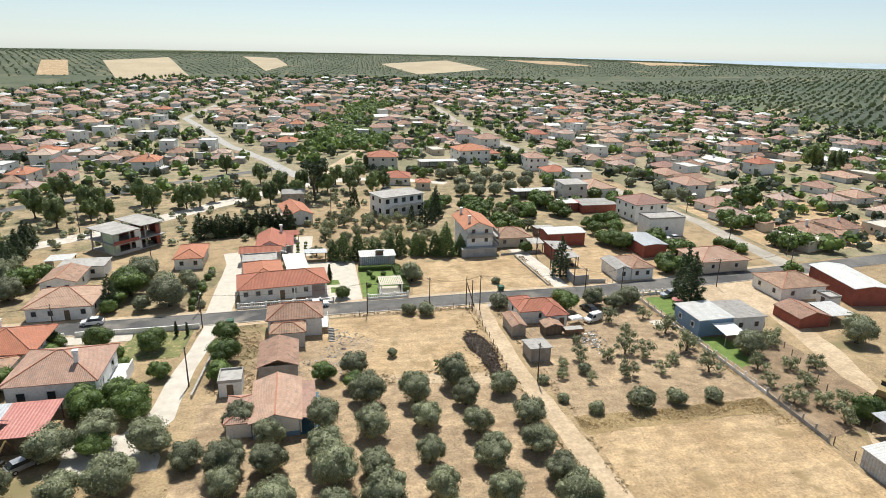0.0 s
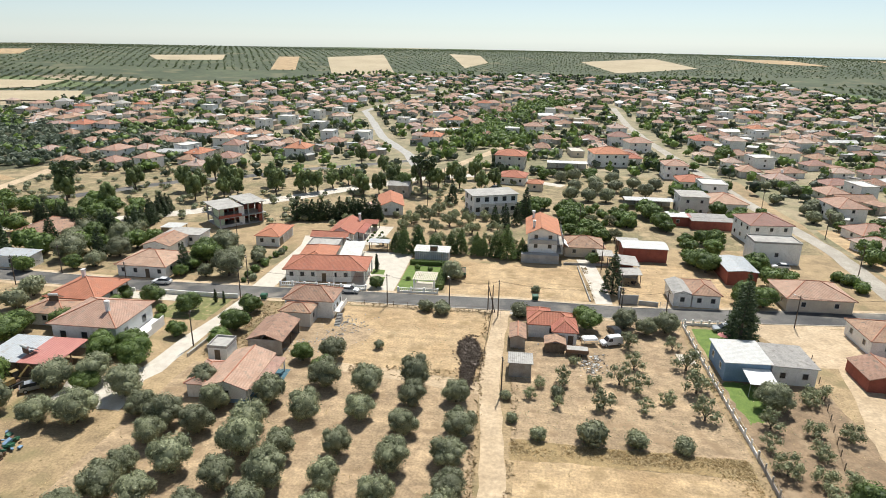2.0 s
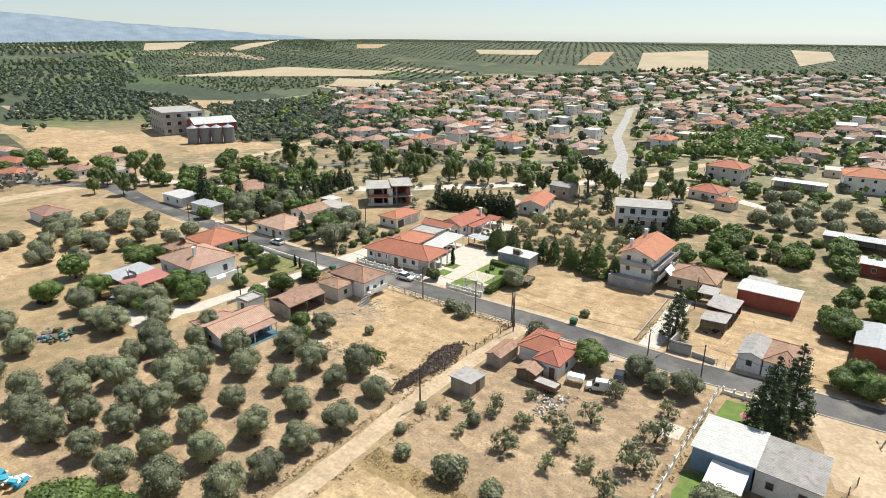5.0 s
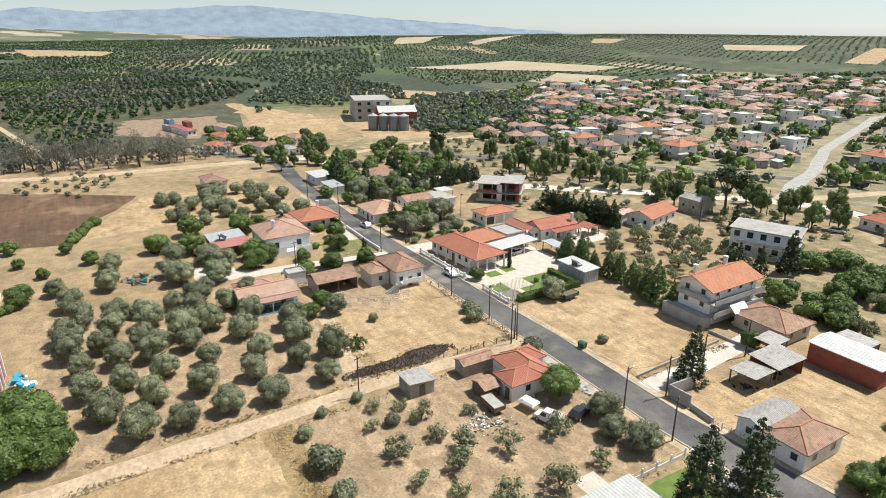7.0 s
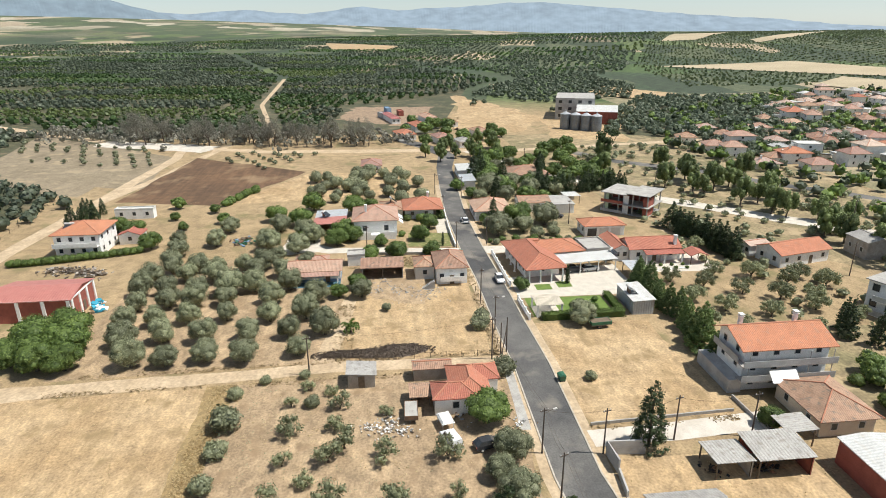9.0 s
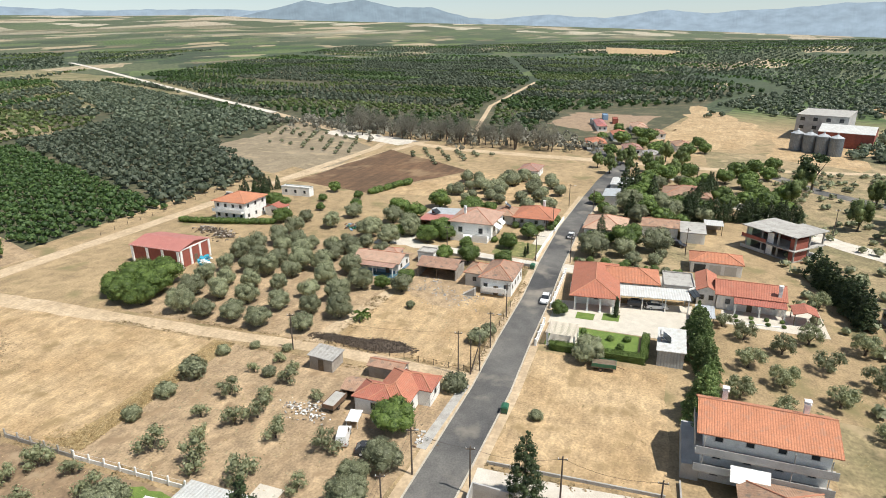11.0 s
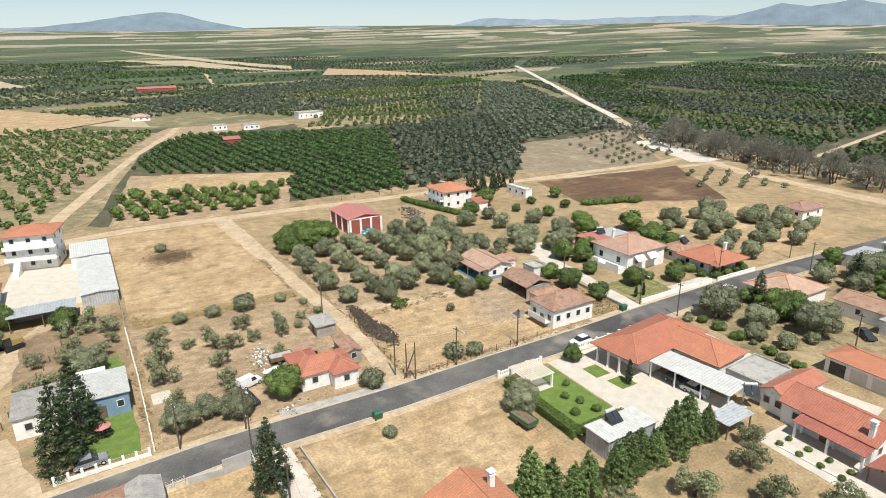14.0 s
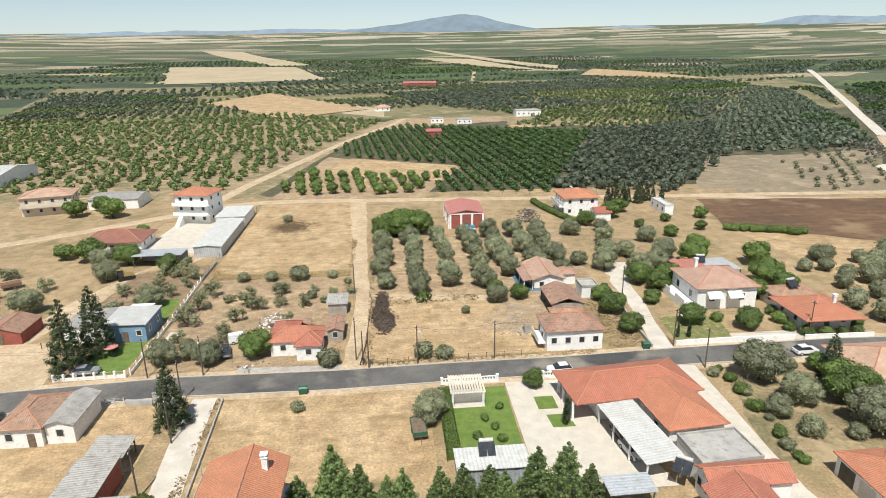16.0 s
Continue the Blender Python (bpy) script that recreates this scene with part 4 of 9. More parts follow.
    for px, py in chimneys:
        c = Geo().stack(px, py, [(0.3, h - 0.3), (0.3, top + 0.5), (0.4, top + 0.52), (0.4, top + 0.64), (0.22, top + 0.66), (0.22, top + 0.9), (0.42, top + 0.92), (0.42, top + 1.0)])
        part("chimney", c, WHITE, H)
    fh = h / storeys
    for side in "snew":
        k = wins.count(side)
        dd = doors.count(side)
        slots = k + dd
        L = sx if side in "sn" else sy
        for s in range(storeys):
            n = slots if s == 0 else slots
            for i in range(n):
                u = -L / 2 + L * (i + 0.5) / n
                isdoor = s == 0 and dd and i == n // 2
                zc = s * fh + (0.02 if isdoor else fh * 0.36)
                x, y = {"s": (u, -sy / 2), "n": (-u, sy / 2), "e": (sx / 2, u), "w": (-sx / 2, -u)}[side]
                if isdoor:
                    window_part(H, x, y, zc, side, 1.0, 2.1, WOOD, door=True)
                else:
                    window_part(H, x, y, zc, side, winsize[0], min(winsize[1], fh * 0.5), frame_mat, shutter, simple=simple)
    return H


def shelter(x0, x1, y0, y1, h, tile, name="shed", label="", category="shed", walls="", wall=None, rise=0.0, up="n", post=0.08, z=None, over=0.25, gable="", rz=0.0):
    """An open shelter: posts and a thin roof, closed by walls only on the sides named."""
    x0, x1, y0, y1 = x0 * K, x1 * K, y0 * K, y1 * K
    cx, cy, sx, sy = (x0 + x1) / 2, (y0 + y1) / 2, x1 - x0, y1 - y0
    zz = ground_z(cx, cy) if z is None else z
    H = thing(name, cx, cy, zz, rz, label, category)
    X, Y = sx / 2 + over, sy / 2 + over
    c = [(-1, -1), (1, -1), (1, 1), (-1, 1)]

    def zc(a, b):
        return h + (rise if (up == "n" and b > 0) or (up == "s" and b < 0) or (up == "e" and a > 0) or (up == "w" and a < 0) else 0)
    gr = Geo()
    if gable:
        gable_roof(gr, sx, sy, h, rise, over, gable)
    else:
        v = [(a * X, b * Y, zc(a, b)) for a, b in c] + [(a * X, b * Y, zc(a, b) + 0.09) for a, b in c]
        gr.add(v, [(3, 2, 1, 0), (4, 5, 6, 7), (0, 1, 5, 4), (1, 2, 6, 5), (2, 3, 7, 6), (3, 0, 4, 7)])
    part("roof", gr, tile, H)
    t = 0.18
    for s in "snew":
        if s not in walls:
            continue
        a = {"s": (-sx / 2, sx / 2, -sy / 2, -sy / 2 + t), "n": (-sx / 2, sx / 2, sy / 2 - t, sy / 2), "e": (sx / 2 - t, sx / 2, -sy / 2 + t, sy / 2 - t), "w": (-sx / 2, -sx / 2 + t, -sy / 2 + t, sy / 2 - t)}[s]
        top = h - 0.01 if gable else min(zc({"e": 1, "w": -1}.get(s, 0), {"n": 1, "s": -1}.get(s, 0)), h if s in "ew" and up in "ns" or s in "ns" and up in "ew" else 99) - 0.01
        part("wall", Geo().box(*a, -0.2, top), wall or CONCRETE, H)
    n = max(1, int(max(sx, sy) / 4))
    for a, b in c:
        part("post", Geo().box(a * (sx / 2 - 0.1) - post, a * (sx / 2 - 0.1) + post, b * (sy / 2 - 0.1) - post, b * (sy / 2 - 0.1) + post, -0.2, (h if gable else zc(a, b)) - 0.01), WOOD if post < 0.1 else WHITE, H)
    for i in range(1, n):
        for s in (-1, 1):
            px, py = ((-sx / 2 + sx * i / n), s * (sy / 2 - 0.1)) if sx > sy else (s * (sx / 2 - 0.1), -sy / 2 + sy * i / n)
            f = (py / sy + 0.5) if up == "n" else (0.5 - py / sy) if up == "s" else (px / sx + 0.5) if up == "e" else (0.5 - px / sx)
            part("post", Geo().box(px - post, px + post, py - post, py + post, -0.2, h + (0 if gable else rise * f) - 0.02), WOOD if post < 0.1 else WHITE, H)
    return H


# ---- the near houses, south of the road ----
house(33.0, 40.0, 87.8, 92.2, 2.9, "hip", 0.5, 0.35, WHITE, TILE_RED, label="small white house with bright red tiled roof", wins="ns", doors="n")
house(36.6, 40.1, 85.6, 90.6, 2.89, "hip", 0.5, 0.35, WHITE, TILE_RED, name="house_wing", label="rear wing of the small red-roofed house", category="house", wins="se", doors="s")
house(32.9, 36.2, 89.4, 93.8, 2.88, "hip", 0.5, 0.35, WHITE, TILE_RED, name="house_wing", label="front wing of the small red-roofed house", category="house", wins="nw")
house(30.2, 32.4, 83.6, 88.4, 2.3, "gable_y", 0.35, 0.25, BLOCK, TILE_OLD, name="outhouse", label="low tiled outbuilding against the red-roofed house", category="outbuilding", wins="n")
house(30.2, 33.2, 75.2, 78.6, 2.3, "mono_s", 0.10, 0.3, BLOCK, ASBESTOS, name="shed", label="small grey block shed with corrugated roof", category="shed", doors="e")
shelter(35.4, 38.2, 82.9, 85.2, 2.0, TILE_OLD, "lean_to", "open wooden lean-to with old tiles", "lean-to", "sw", WOOD, 0.35, gable="y")
OLD_HOUSE = house(-6.8, 1.2, 89.6, 95.0, 3.9, "hip", 0.5, 0.4, WHITE, TILE_OLD, label="old white house with weathered tiles and outside stair", wins="nnnneesw", doors="e")
house(-6.2, -1.4, 86.0, 89.4, 3.2, "hip", 0.42, 0.35, PALE_GREY, TILE_OLD, name="annexe", label="tiled rear annexe of the old white house", wins="ew")
shelter(-7.5, -2.4, 76.4, 83.8, 2.9, TILE_OLD, "barn", "open-fronted block barn with old tiled roof", "barn", "snw", BLOCK, 0.36, gable="y")
house(-7.4, -2.2, 63.6, 72.6, 2.9, "gable_y", 0.34, 0.5, WHITE, TILE_PALE, label="white cottage with pale tiled roof and blue base", wins="nnesw", doors="e", plinth=BLUE)
house(-10.3, -7.6, 64.2, 70.0, 2.6, "hip", 0.34, 0.35, WHITE, TILE_PALE, name="cottage_wing", label="low side wing of the white cottage", category="house", wins="w")
house(-12.2, -9.4, 73.6, 76.8, 2.5, "flat", wall=WHITE, tile=CONCRETE, over=0.1, name="wash_house", label="small white flat-roofed wash house", category="shed", doors="s")
house(-36.4, -26.4, 74.4, 83.6, 4.7, "hip", 0.40, 0.6, WHITE, TILE_PALE, label="white raised villa with awnings and balcony", wins="nneesssww", chimneys=[(3.0, -2.5)], winsize=(1.3, 1.6))
house(-46.2, -38.4, 86.0, 92.6, 3.2, "hip", 0.40, 0.7, WHITE, TILE_ORANGE, label="white villa with broad orange roof and porch", wins="nneessw", doors="n", chimneys=[(-1.5, 3)], ext=(0, 0.8, 0, 2.4))
house(-46.0, -39.2, 80.4, 85.4, 2.8, "hip", 0.32, 0.5, WHITE, TILE_OLD, name="annexe", label="low tiled annexe behind the orange-roofed villa", wins="se")
shelter(-34.6, -29.6, 65.6, 72.4, 2.7, METAL_RED, "carport", "lean-to shed with dark red sheet roof", "carport", "s", WOOD, 0.3)
shelter(-40.2, -35.0, 65.6, 72.4, 2.7, METAL_GREY, "carport", "open shed with pale grey sheet roof", "carport", "s", WOOD, 0.3)
house(59.3, 65.2, 78.4, 85.2, 3.5, "mono_e", 0.02, 0.3, BLUE, METAL_WHITE, label="blue house with white sheet roof and terrace", wins="nnwwe", doors="n", frame_mat=WHITE)
house(65.4, 71.2, 78.4, 85.0, 3.3, "mono_w", 0.03, 0.3, WHITE, ASBESTOS, name="annexe", label="white annexe with grey corrugated roof", wins="ssnn")
house(83.2, 92.6, 88.9, 96.6, 3.2, "hip", 0.40, 0.4, WHITE, TILE_OLD, label="white house with weathered hip roof", wins="nnwwss")
house(95.4, 102.0, 84.0, 96.8, 4.3, "gable_y", 0.14, 0.35, RED_BRICK, METAL_WHITE, name="barn", label="red brick barn with white sheet roof beside the house", category="barn", ridge=False, rz=-9)
shelter(83.8, 88.0, 78.0, 83.0, 2.3, METAL_WHITE, "lean_to", "low lean-to with a white sheet roof", "lean-to", "n", RED_BRICK, 0.25, "n")
house(89.2, 91.6, 84.4, 87.2, 2.4, "flat", wall=WHITE, tile=CONCRETE, over=0.08, name="outhouse", label="small white flat-roofed outhouse", category="outhouse", doors="w")
house(77.6, 83.4, 78.0, 84.0, 2.4, "gable_y", 0.3, 0.2, RED_BRICK, TILE_OLD, name="shed", label="low brick shed with old tile roof", category="shed", doors="n")
house(57.8, 63.4, 24.4, 46.2, 3.0, "gable_y", 0.10, 0.25, METAL_GREY, METAL_WHITE, name="barn", label="long grey sheet-metal barn with white roof", category="barn", ridge=False)
shelter(64.4, 73.6, 46.8, 51.4, 2.9, METAL_GREY, "carport", "open farm shelter with grey sheet roof", "carport", "s", GREY_WALL, 0.2)
house(76.0, 88.0, 32.0, 40.5, 3.0, "hip", 0.36, 0.7, WHITE, TILE_BROWN, label="long low house with brown tiled roof", wins="nnnneeww", doors="n")
house(57.8, 64.6, 12.0, 23.5, 3.0, "mono_n", 0.02, 0.2, WHITE, METAL_WHITE, name="workshop", label="low white workshop with white roof", category="workshop")
house(0.4, 8.8, 19.8, 31.8, 4.6, "gable_y", 0.2, 0.3, RED_BRICK, METAL_RED, name="barn", label="red brick barn with red sheet roof and white pilasters", category="barn", doors="n", ridge=False)
house(-31.2, -27.6, 25.4, 29.8, 2.7, "gable_x", 0.35, 0.35, WHITE, TILE_RED, name="annexe", label="low white annexe with red tiled roof", category="annexe", wins="e")
house(-48.6, -46.4, 17.6, 26.4, 2.7, "flat", wall=WHITE, tile=METAL_WHITE, over=0.02, name="portable_cabin", label="white portable cabin on bare ground", category="cabin", wins="eee")
house(91.0, 104.0, -9.0, 0.6, 3.4, "gable_x", 0.14, 0.3, WHITE, ASBESTOS, name="barn", label="low grey corrugated farm shed", category="barn", ridge=False)
house(144.5, 168, -54, -30, 4.8, "gable_x", 0.14, 0.3, WHITE, METAL_WHITE, name="barn", label="white farm shed with pale roof", category="barn", ridge=False)
house(-96.0, -87.5, 75.0, 81.0, 3.0, "hip", 0.36, 0.4, WHITE, TILE_PALE, label="small white house at the end of the road", wins="eenn")

# ---- north of the road ----
house(-12.6, -0.3, 105.2, 111.7, 3.4, "hip", 0.40, 0.55, WHITE, TILE_ORANGE, label="long white house with wide orange hip roof and pillared porch", wins="sssssennw", doors="s", ext=(0, 3.4, 0.7, 0), rz=5.5)
house(-11.9, -5.5, 107.4, 118.2, 3.37, "hip", 0.40, 0.5, WHITE, TILE_ORANGE, name="house_wing", label="rear wing of the long orange-roofed house", category="house", wins="ee", rz=5.5)
shelter(-4.8, -0.9, 112.5, 123.2, 2.9, METAL_WHITE, "carport", "long carport with pale sheet roof", "carport", "", WHITE, 0.2, "w", post=0.1, rz=7)
house(-13.0, -6.6, 119.2, 124.0, 2.9, "flat", wall=WHITE, tile=CONCRETE, over=0.1, name="terrace", label="grey flat concrete terrace on white walls", category="annexe", rz=4)
house(-10.8, -5.4, 127.6, 137.4, 3.4, "gable_y", 0.48, 0.5, WHITE, TILE_RED, label="white house with red tiled roof beside the terrace", wins="eennss", doors="e", chimneys=[(2.6, 5.2)])
house(-13.8, -6.0, 124.6, 127.5, 3.4, "gable_x", 0.48, 0.4, WHITE, TILE_RED, name="house_wing", label="red-tiled cross wing of the porch house", category="house", wins="ee")
shelter(-5.2, -3.6, 130.2, 137.4, 2.5, TILE_RED, "porch", "deep porch with red tiles on white pillars", "porch", "", WHITE, 0.55, "w", post=0.15)
shelter(-5.6, -2.4, 138.4, 141.6, 2.5, TILE_RED, "gazebo", "small red-tiled gazebo on white posts", "gazebo", "", WHITE, 0.35, gable="x")
shelter(-2.1, -0.4, 64.0, 72.2, 2.35, TILE_PALE, "veranda", "tiled veranda over the blue patio", "veranda", "", WHITE, 0.3, "w", post=0.1)
shelter(-1.0, 3.2, 124.4, 126.8, 2.4, METAL_GREY, "canopy", "small grey canopy behind the carport", "canopy", "", WHITE, 0.1, "w")
house(9.9, 16.9, 119.2, 122.6, 2.9, "mono_n", 0.04, 0.25, METAL_GREY, METAL_WHITE, name="garden_shed", label="pale sheet-metal garden building with solar panel", category="shed")
house(41.0, 49.0, 127.6, 134.2, 2.9, "hip", 0.42, 0.6, CREAM, TILE_OLD, label="low house with weathered brown roof", wins="sswwee", doors="w")
shelter(50.8, 54.3, 112.7, 116.5, 2.4, METAL_PALE, "shed", "open shed with grey corrugated roof", "shed", "n", BLOCK, 0.3, "e")
shelter(50.6, 54.6, 117.0, 122.8, 2.9, METAL_PALE, "shed", "wide open shed with pale corrugated roof", "shed", "nw", RED_BRICK, 0.4, "w")
shelter(47.6, 50.4, 122.8, 126.0, 2.7, METAL_PALE, "canopy", "pale sheet canopy over a yard", "canopy", "", WOOD, 0.2, "n")
house(53.0, 62.0, 126.6, 131.8, 3.8, "gable_x", 0.12, 0.3, RED_BRICK, METAL_WHITE, name="barn", label="dark red barn with white sheet roof", category="barn", ridge=False)
house(61.4, 66.0, 103.6, 110.6, 3.1, "hip", 0.42, 0.4, WHITE, TILE_OLD, label="small white house with red tiled roof", wins="ssnee", doors="n")
house(58.2, 61.2, 103.6, 110.2, 3.1, "gable_y", 0.36, 0.35, WHITE, ASBESTOS, name="annexe", label="white annexe with grey corrugated roof beside the road", wins="sn", ridge=False)
house(70.8, 76.2, 115.6, 124.6, 3.6, "gable_y", 0.10, 0.3, RED_BRICK, METAL_GREY, name="barn", label="brick barn with grey sheet roof", category="barn", ridge=False)
house(80.0, 89.4, 129.6, 135.0, 5.6, "flat", wall=WHITE, tile=CONCRETE, over=0.1, label="white flat-roofed block with terrace", wins="s")
house(77.4, 88.2, 104.6, 113.0, 3.1, "hip", 0.4, 0.5, CREAM, TILE_PALE, label="house with wide pale hip roof by the street", wins="ssww")
house(-44.6, -35.0, 102.2, 110.6, 3.0, "hip", 0.4, 0.5, WHITE, TILE_PALE, label="white roadside house with pale hip roof", wins="ssseeww", doors="s")
house(-46.6, -40.8, 114.0, 121.4, 3.0, "gable_y", 0.3, 0.4, WHITE, TILE_OLD, label="white house with old gable roof", wins="sse")
house(-46.4, -38.4, 122.0, 126.8, 2.8, "flat", wall=WHITE, tile=CONCRETE, over=0.3, name="annexe", label="grey flat-roofed block beside the gabled house", wins="ss")
GARAGES = house(-26.2, -21.0, 123.8, 132.6, 3.0, "hip", 0.36, 0.4, WHITE, TILE_ORANGE, label="white garage house with orange hip roof", wins="ss")
# The first panel is dark to stand in for shade inside an open garage.
for gy, gm, gl in ((-3.5, GLASS, "dark panel standing for the shade of an open doorway"), (-0.2, PALE_GREY, "pale roller door"), (3.1, PALE_GREY, "pale roller door")):
    part("garage_door", Geo().box(2.6 * K - 0.05, 2.6 * K + 0.05, gy - 1.25, gy + 1.25, 0.05, 2.25), gm, GARAGES, gl)
house(-86.0, -77.0, 103.6, 109.0, 3.0, "mono_n", 0.03, 0.3, WHITE, METAL_WHITE, name="workshop", label="white roadside workshop with pale roof", category="workshop", wins="ss")
house(-71.6, -63.6, 103.0, 106.6, 3.0, "mono_n", 0.06, 0.3, WHITE, METAL_GREY, name="workshop", label="white roadside shed with grey sheet roof", category="shed", wins="s")
house(-79.0, -69.5, 117.6, 129.0, 3.0, "hip", 0.36, 0.5, CREAM, TILE_OLD, label="wide house with brown tiles among trees", wins="sseenn")
shelter(-50.2, -45.8, 127.0, 130.6, 2.6, METAL_WHITE, "shed", "small open shed with white roof", "shed", "w", BLOCK, 0.15, "e")
house(57.5, 70.0, 232.5, 243.0, 6.2, "hip", 0.34, 0.6, WHITE, TILE_ORANGE, label="large white two-storey villa with orange roof", wins="sssseewwnn", storeys=2, rz=8)
house(66.0, 76.0, 238.0, 247.0, 3.4, "hip", 0.34, 0.6, WHITE, TILE_RED, name="house_wing", label="low red-roofed wing of the large villa", category="house", wins="sse", rz=8)
shelter(41.0, 55.0, 222.5, 228.0, 3.2, METAL_WHITE, "shed", "long open shed with white roof", "shed", "n", WHITE, 0.2, "s")
house(22.6, 33.0, 222.5, 231.5, 6.0, "hip", 0.34, 0.6, PALE_GREY, TILE_ORANGE, label="two-storey house with orange roof and balconies", wins="ssseeewwnn", storeys=2, rz=-6)
house(25.0, 33.2, 196.0, 204.0, 3.2, "hip", 0.36, 0.5, WHITE, TILE_ORANGE, label="white house with orange hip roof by the lane", wins="ssseeww", rz=-8)
house(33.8, 38.2, 188.4, 193.0, 3.0, "hip", 0.36, 0.4, CREAM, TILE_ORANGE, name="annexe", label="small cream annexe with orange tiled roof", wins="se", rz=-8)
shelter(60.4, 73.4, 171.6, 176.2, 2.9, METAL_WHITE, "shed", "long open shed with pale flat roof", "shed", "n", GREY_WALL, 0.15, "s")
house(73.8, 81.0, 166.8, 174.4, 6.4, "flat", wall=PALE_GREY, tile=CONCRETE, over=0.35, label="pale two-storey flat-roofed house with terraces", wins="sswwee", storeys=2)
house(68.4, 73.2, 155.8, 160.0, 3.0, "mono_n", 0.05, 0.2, RED_BRICK, METAL_WHITE, name="shed", label="low red shed with white roof", category="shed", wins="s")
house(73.6, 84.0, 153.4, 157.0, 2.8, "mono_n", 0.05, 0.2, RED_BRICK, ASBESTOS, name="shed", label="long low brick shed with grey roof", category="shed")
house(82.4, 92.0, 170.4, 181.0, 3.6, "hip", 0.36, 0.5, WHITE, TILE_PALE, label="wide white house with pale tiled roof", wins="sswwee", rz=4)
house(79.8, 87.4, 214.5, 222.5, 6.0, "hip", 0.34, 0.5, WHITE, TILE_PALE, label="white two-storey house by the street", wins="ssswwee", storeys=2)
house(81.4, 90.0, 199.6, 207.6, 3.2, "hip", 0.36, 0.5, WHITE, TILE_ORANGE, label="low white house with orange roof by the street", wins="ssww")
house(83.0, 92.6, 143.0, 152.0, 6.0, "hip", 0.36, 0.5, WHITE, TILE_PALE, label="white two-storey street house with pale roof", wins="ssswwwee", storeys=2, rz=6)
shelter(53.0, 57.4, 133.8, 136.6, 2.6, METAL_PALE, "shed", "small open shed behind the barn", "shed", "n", BLOCK, 0.2, "s")
house(-6.2, -0.2, 153.4, 165.2, 3.3, "gable_y", 0.40, 0.5, WHITE, TILE_ORANGE, label="long white house with orange gable roof behind the orchard", wins="eeessww", doors="e", rz=13)
house(-8.8, -6.0, 151.6, 156.4, 2.8, "gable_y", 0.3, 0.3, WHITE, TILE_FADED, name="annexe", label="low white annexe with faded roof beside the fir row", wins="ss", rz=13)
house(-6.8, -0.8, 173.0, 178.6, 4.4, "gable_x", 0.25, 0.2, BLOCK, ASBESTOS, name="shed", label="dark block building with grey roof", category="building", wins="ss")
house(69.0, 74.0, 156.0, 159.0, 3.0, "mono_n", 0.05, 0.2, RED_BRICK, METAL_RED, name="shed", label="low shed with pink sheet roof", category="shed")
house(74.4, 83.0, 156.2, 159.6, 3.0, "mono_n", 0.05, 0.2, RED_BRICK, ASBESTOS, name="shed", label="long low brick shed with grey roof", category="shed")


# ---- special buildings ----
def balcony(parent, x0, x1, y, z, depth, side="n", slab=None, rail=None):
    """Slab with a railing, on the north or south wall of a building (local places)."""
    s = 1 if side == "n" else -1
    ya, yb = sorted((y + s * 0.01, y + s * depth))
    b = part("balcony", Geo().box(x0, x1, ya, yb, z - 0.16, z), slab or WHITE, parent)
    yo = y + s * (depth - 0.04)
    part("railing", Geo().box(x0, x1, yo - 0.04, yo + 0.04, z + 0.004, z + 0.95), rail or FRAME, b)
    return b


def balcony_e(parent, x, y0, y1, z, depth, slab=None, rail=None):
    b = part("balcony", Geo().box(x + 0.01, x + depth, y0, y1, z - 0.16, z), slab or WHITE, parent)
    part("railing", Geo().box(x + depth - 0.08, x + depth, y0, y1, z + 0.004, z + 0.95), rail or FRAME, b)
    return b


def apartment_house():
    H = house(33.2, 39.0, 124.0, 135.2, 7.5, "gable_y", 0.38, 0.9, WHITE, TILE_ORANGE, name="apartment_house", label="cream three-storey apartment house with orange gable roof", wins="sseeeenn", storeys=3, category="apartment house", chimneys=[(-2.4, -4.6), (-2.4, 4.8)], off=-0.6)
    sx, sy = 5.8 * K, 11.2 * K
    for zf in (2.5, 5.0):
        balcony_e(H, sx / 2, -sy / 2 - 0.9, sy / 2 + 0.5, zf, 1.7, CONCRETE, GREY_WALL)
        if zf > 3:
            balcony(H, -sx / 2, sx / 2, -sy / 2, zf, 0.9, "s", CONCRETE, GREY_WALL)
        for k in (-1.0, 0.4, 0.95):
            part("balcony_post", Geo().rod((sx / 2 + 1.6, k * sy / 2, zf), (sx / 2 + 1.6, k * sy / 2, zf + 2.3), 0.07, 0.07, 8), CONCRETE, H)
    part("podium", Geo().box(-sx / 2 - 1.8, sx / 2 + 0.6, -sy / 2 - 2.2, -sy / 2 - 0.01, -0.3, 2.3), GREY_WALL, H)
    aw = Geo().add([(sx / 2 + 1.9, -3.8, 4.3), (sx / 2 + 1.9, 0.6, 4.3), (sx / 2 + 3.4, 0.6, 3.0), (sx / 2 + 3.4, -3.8, 3.0), (sx / 2 + 1.9, -3.8, 4.34), (sx / 2 + 1.9, 0.6, 4.34), (sx / 2 + 3.4, 0.6, 3.04), (sx / 2 + 3.4, -3.8, 3.04)], [(3, 2, 1, 0), (4, 5, 6, 7), (2, 3, 7, 6), (0, 1, 5, 4), (1, 2, 6, 5), (3, 0, 4, 7)])
    part("awning", aw, WHITE, H, "pale cloth awning")


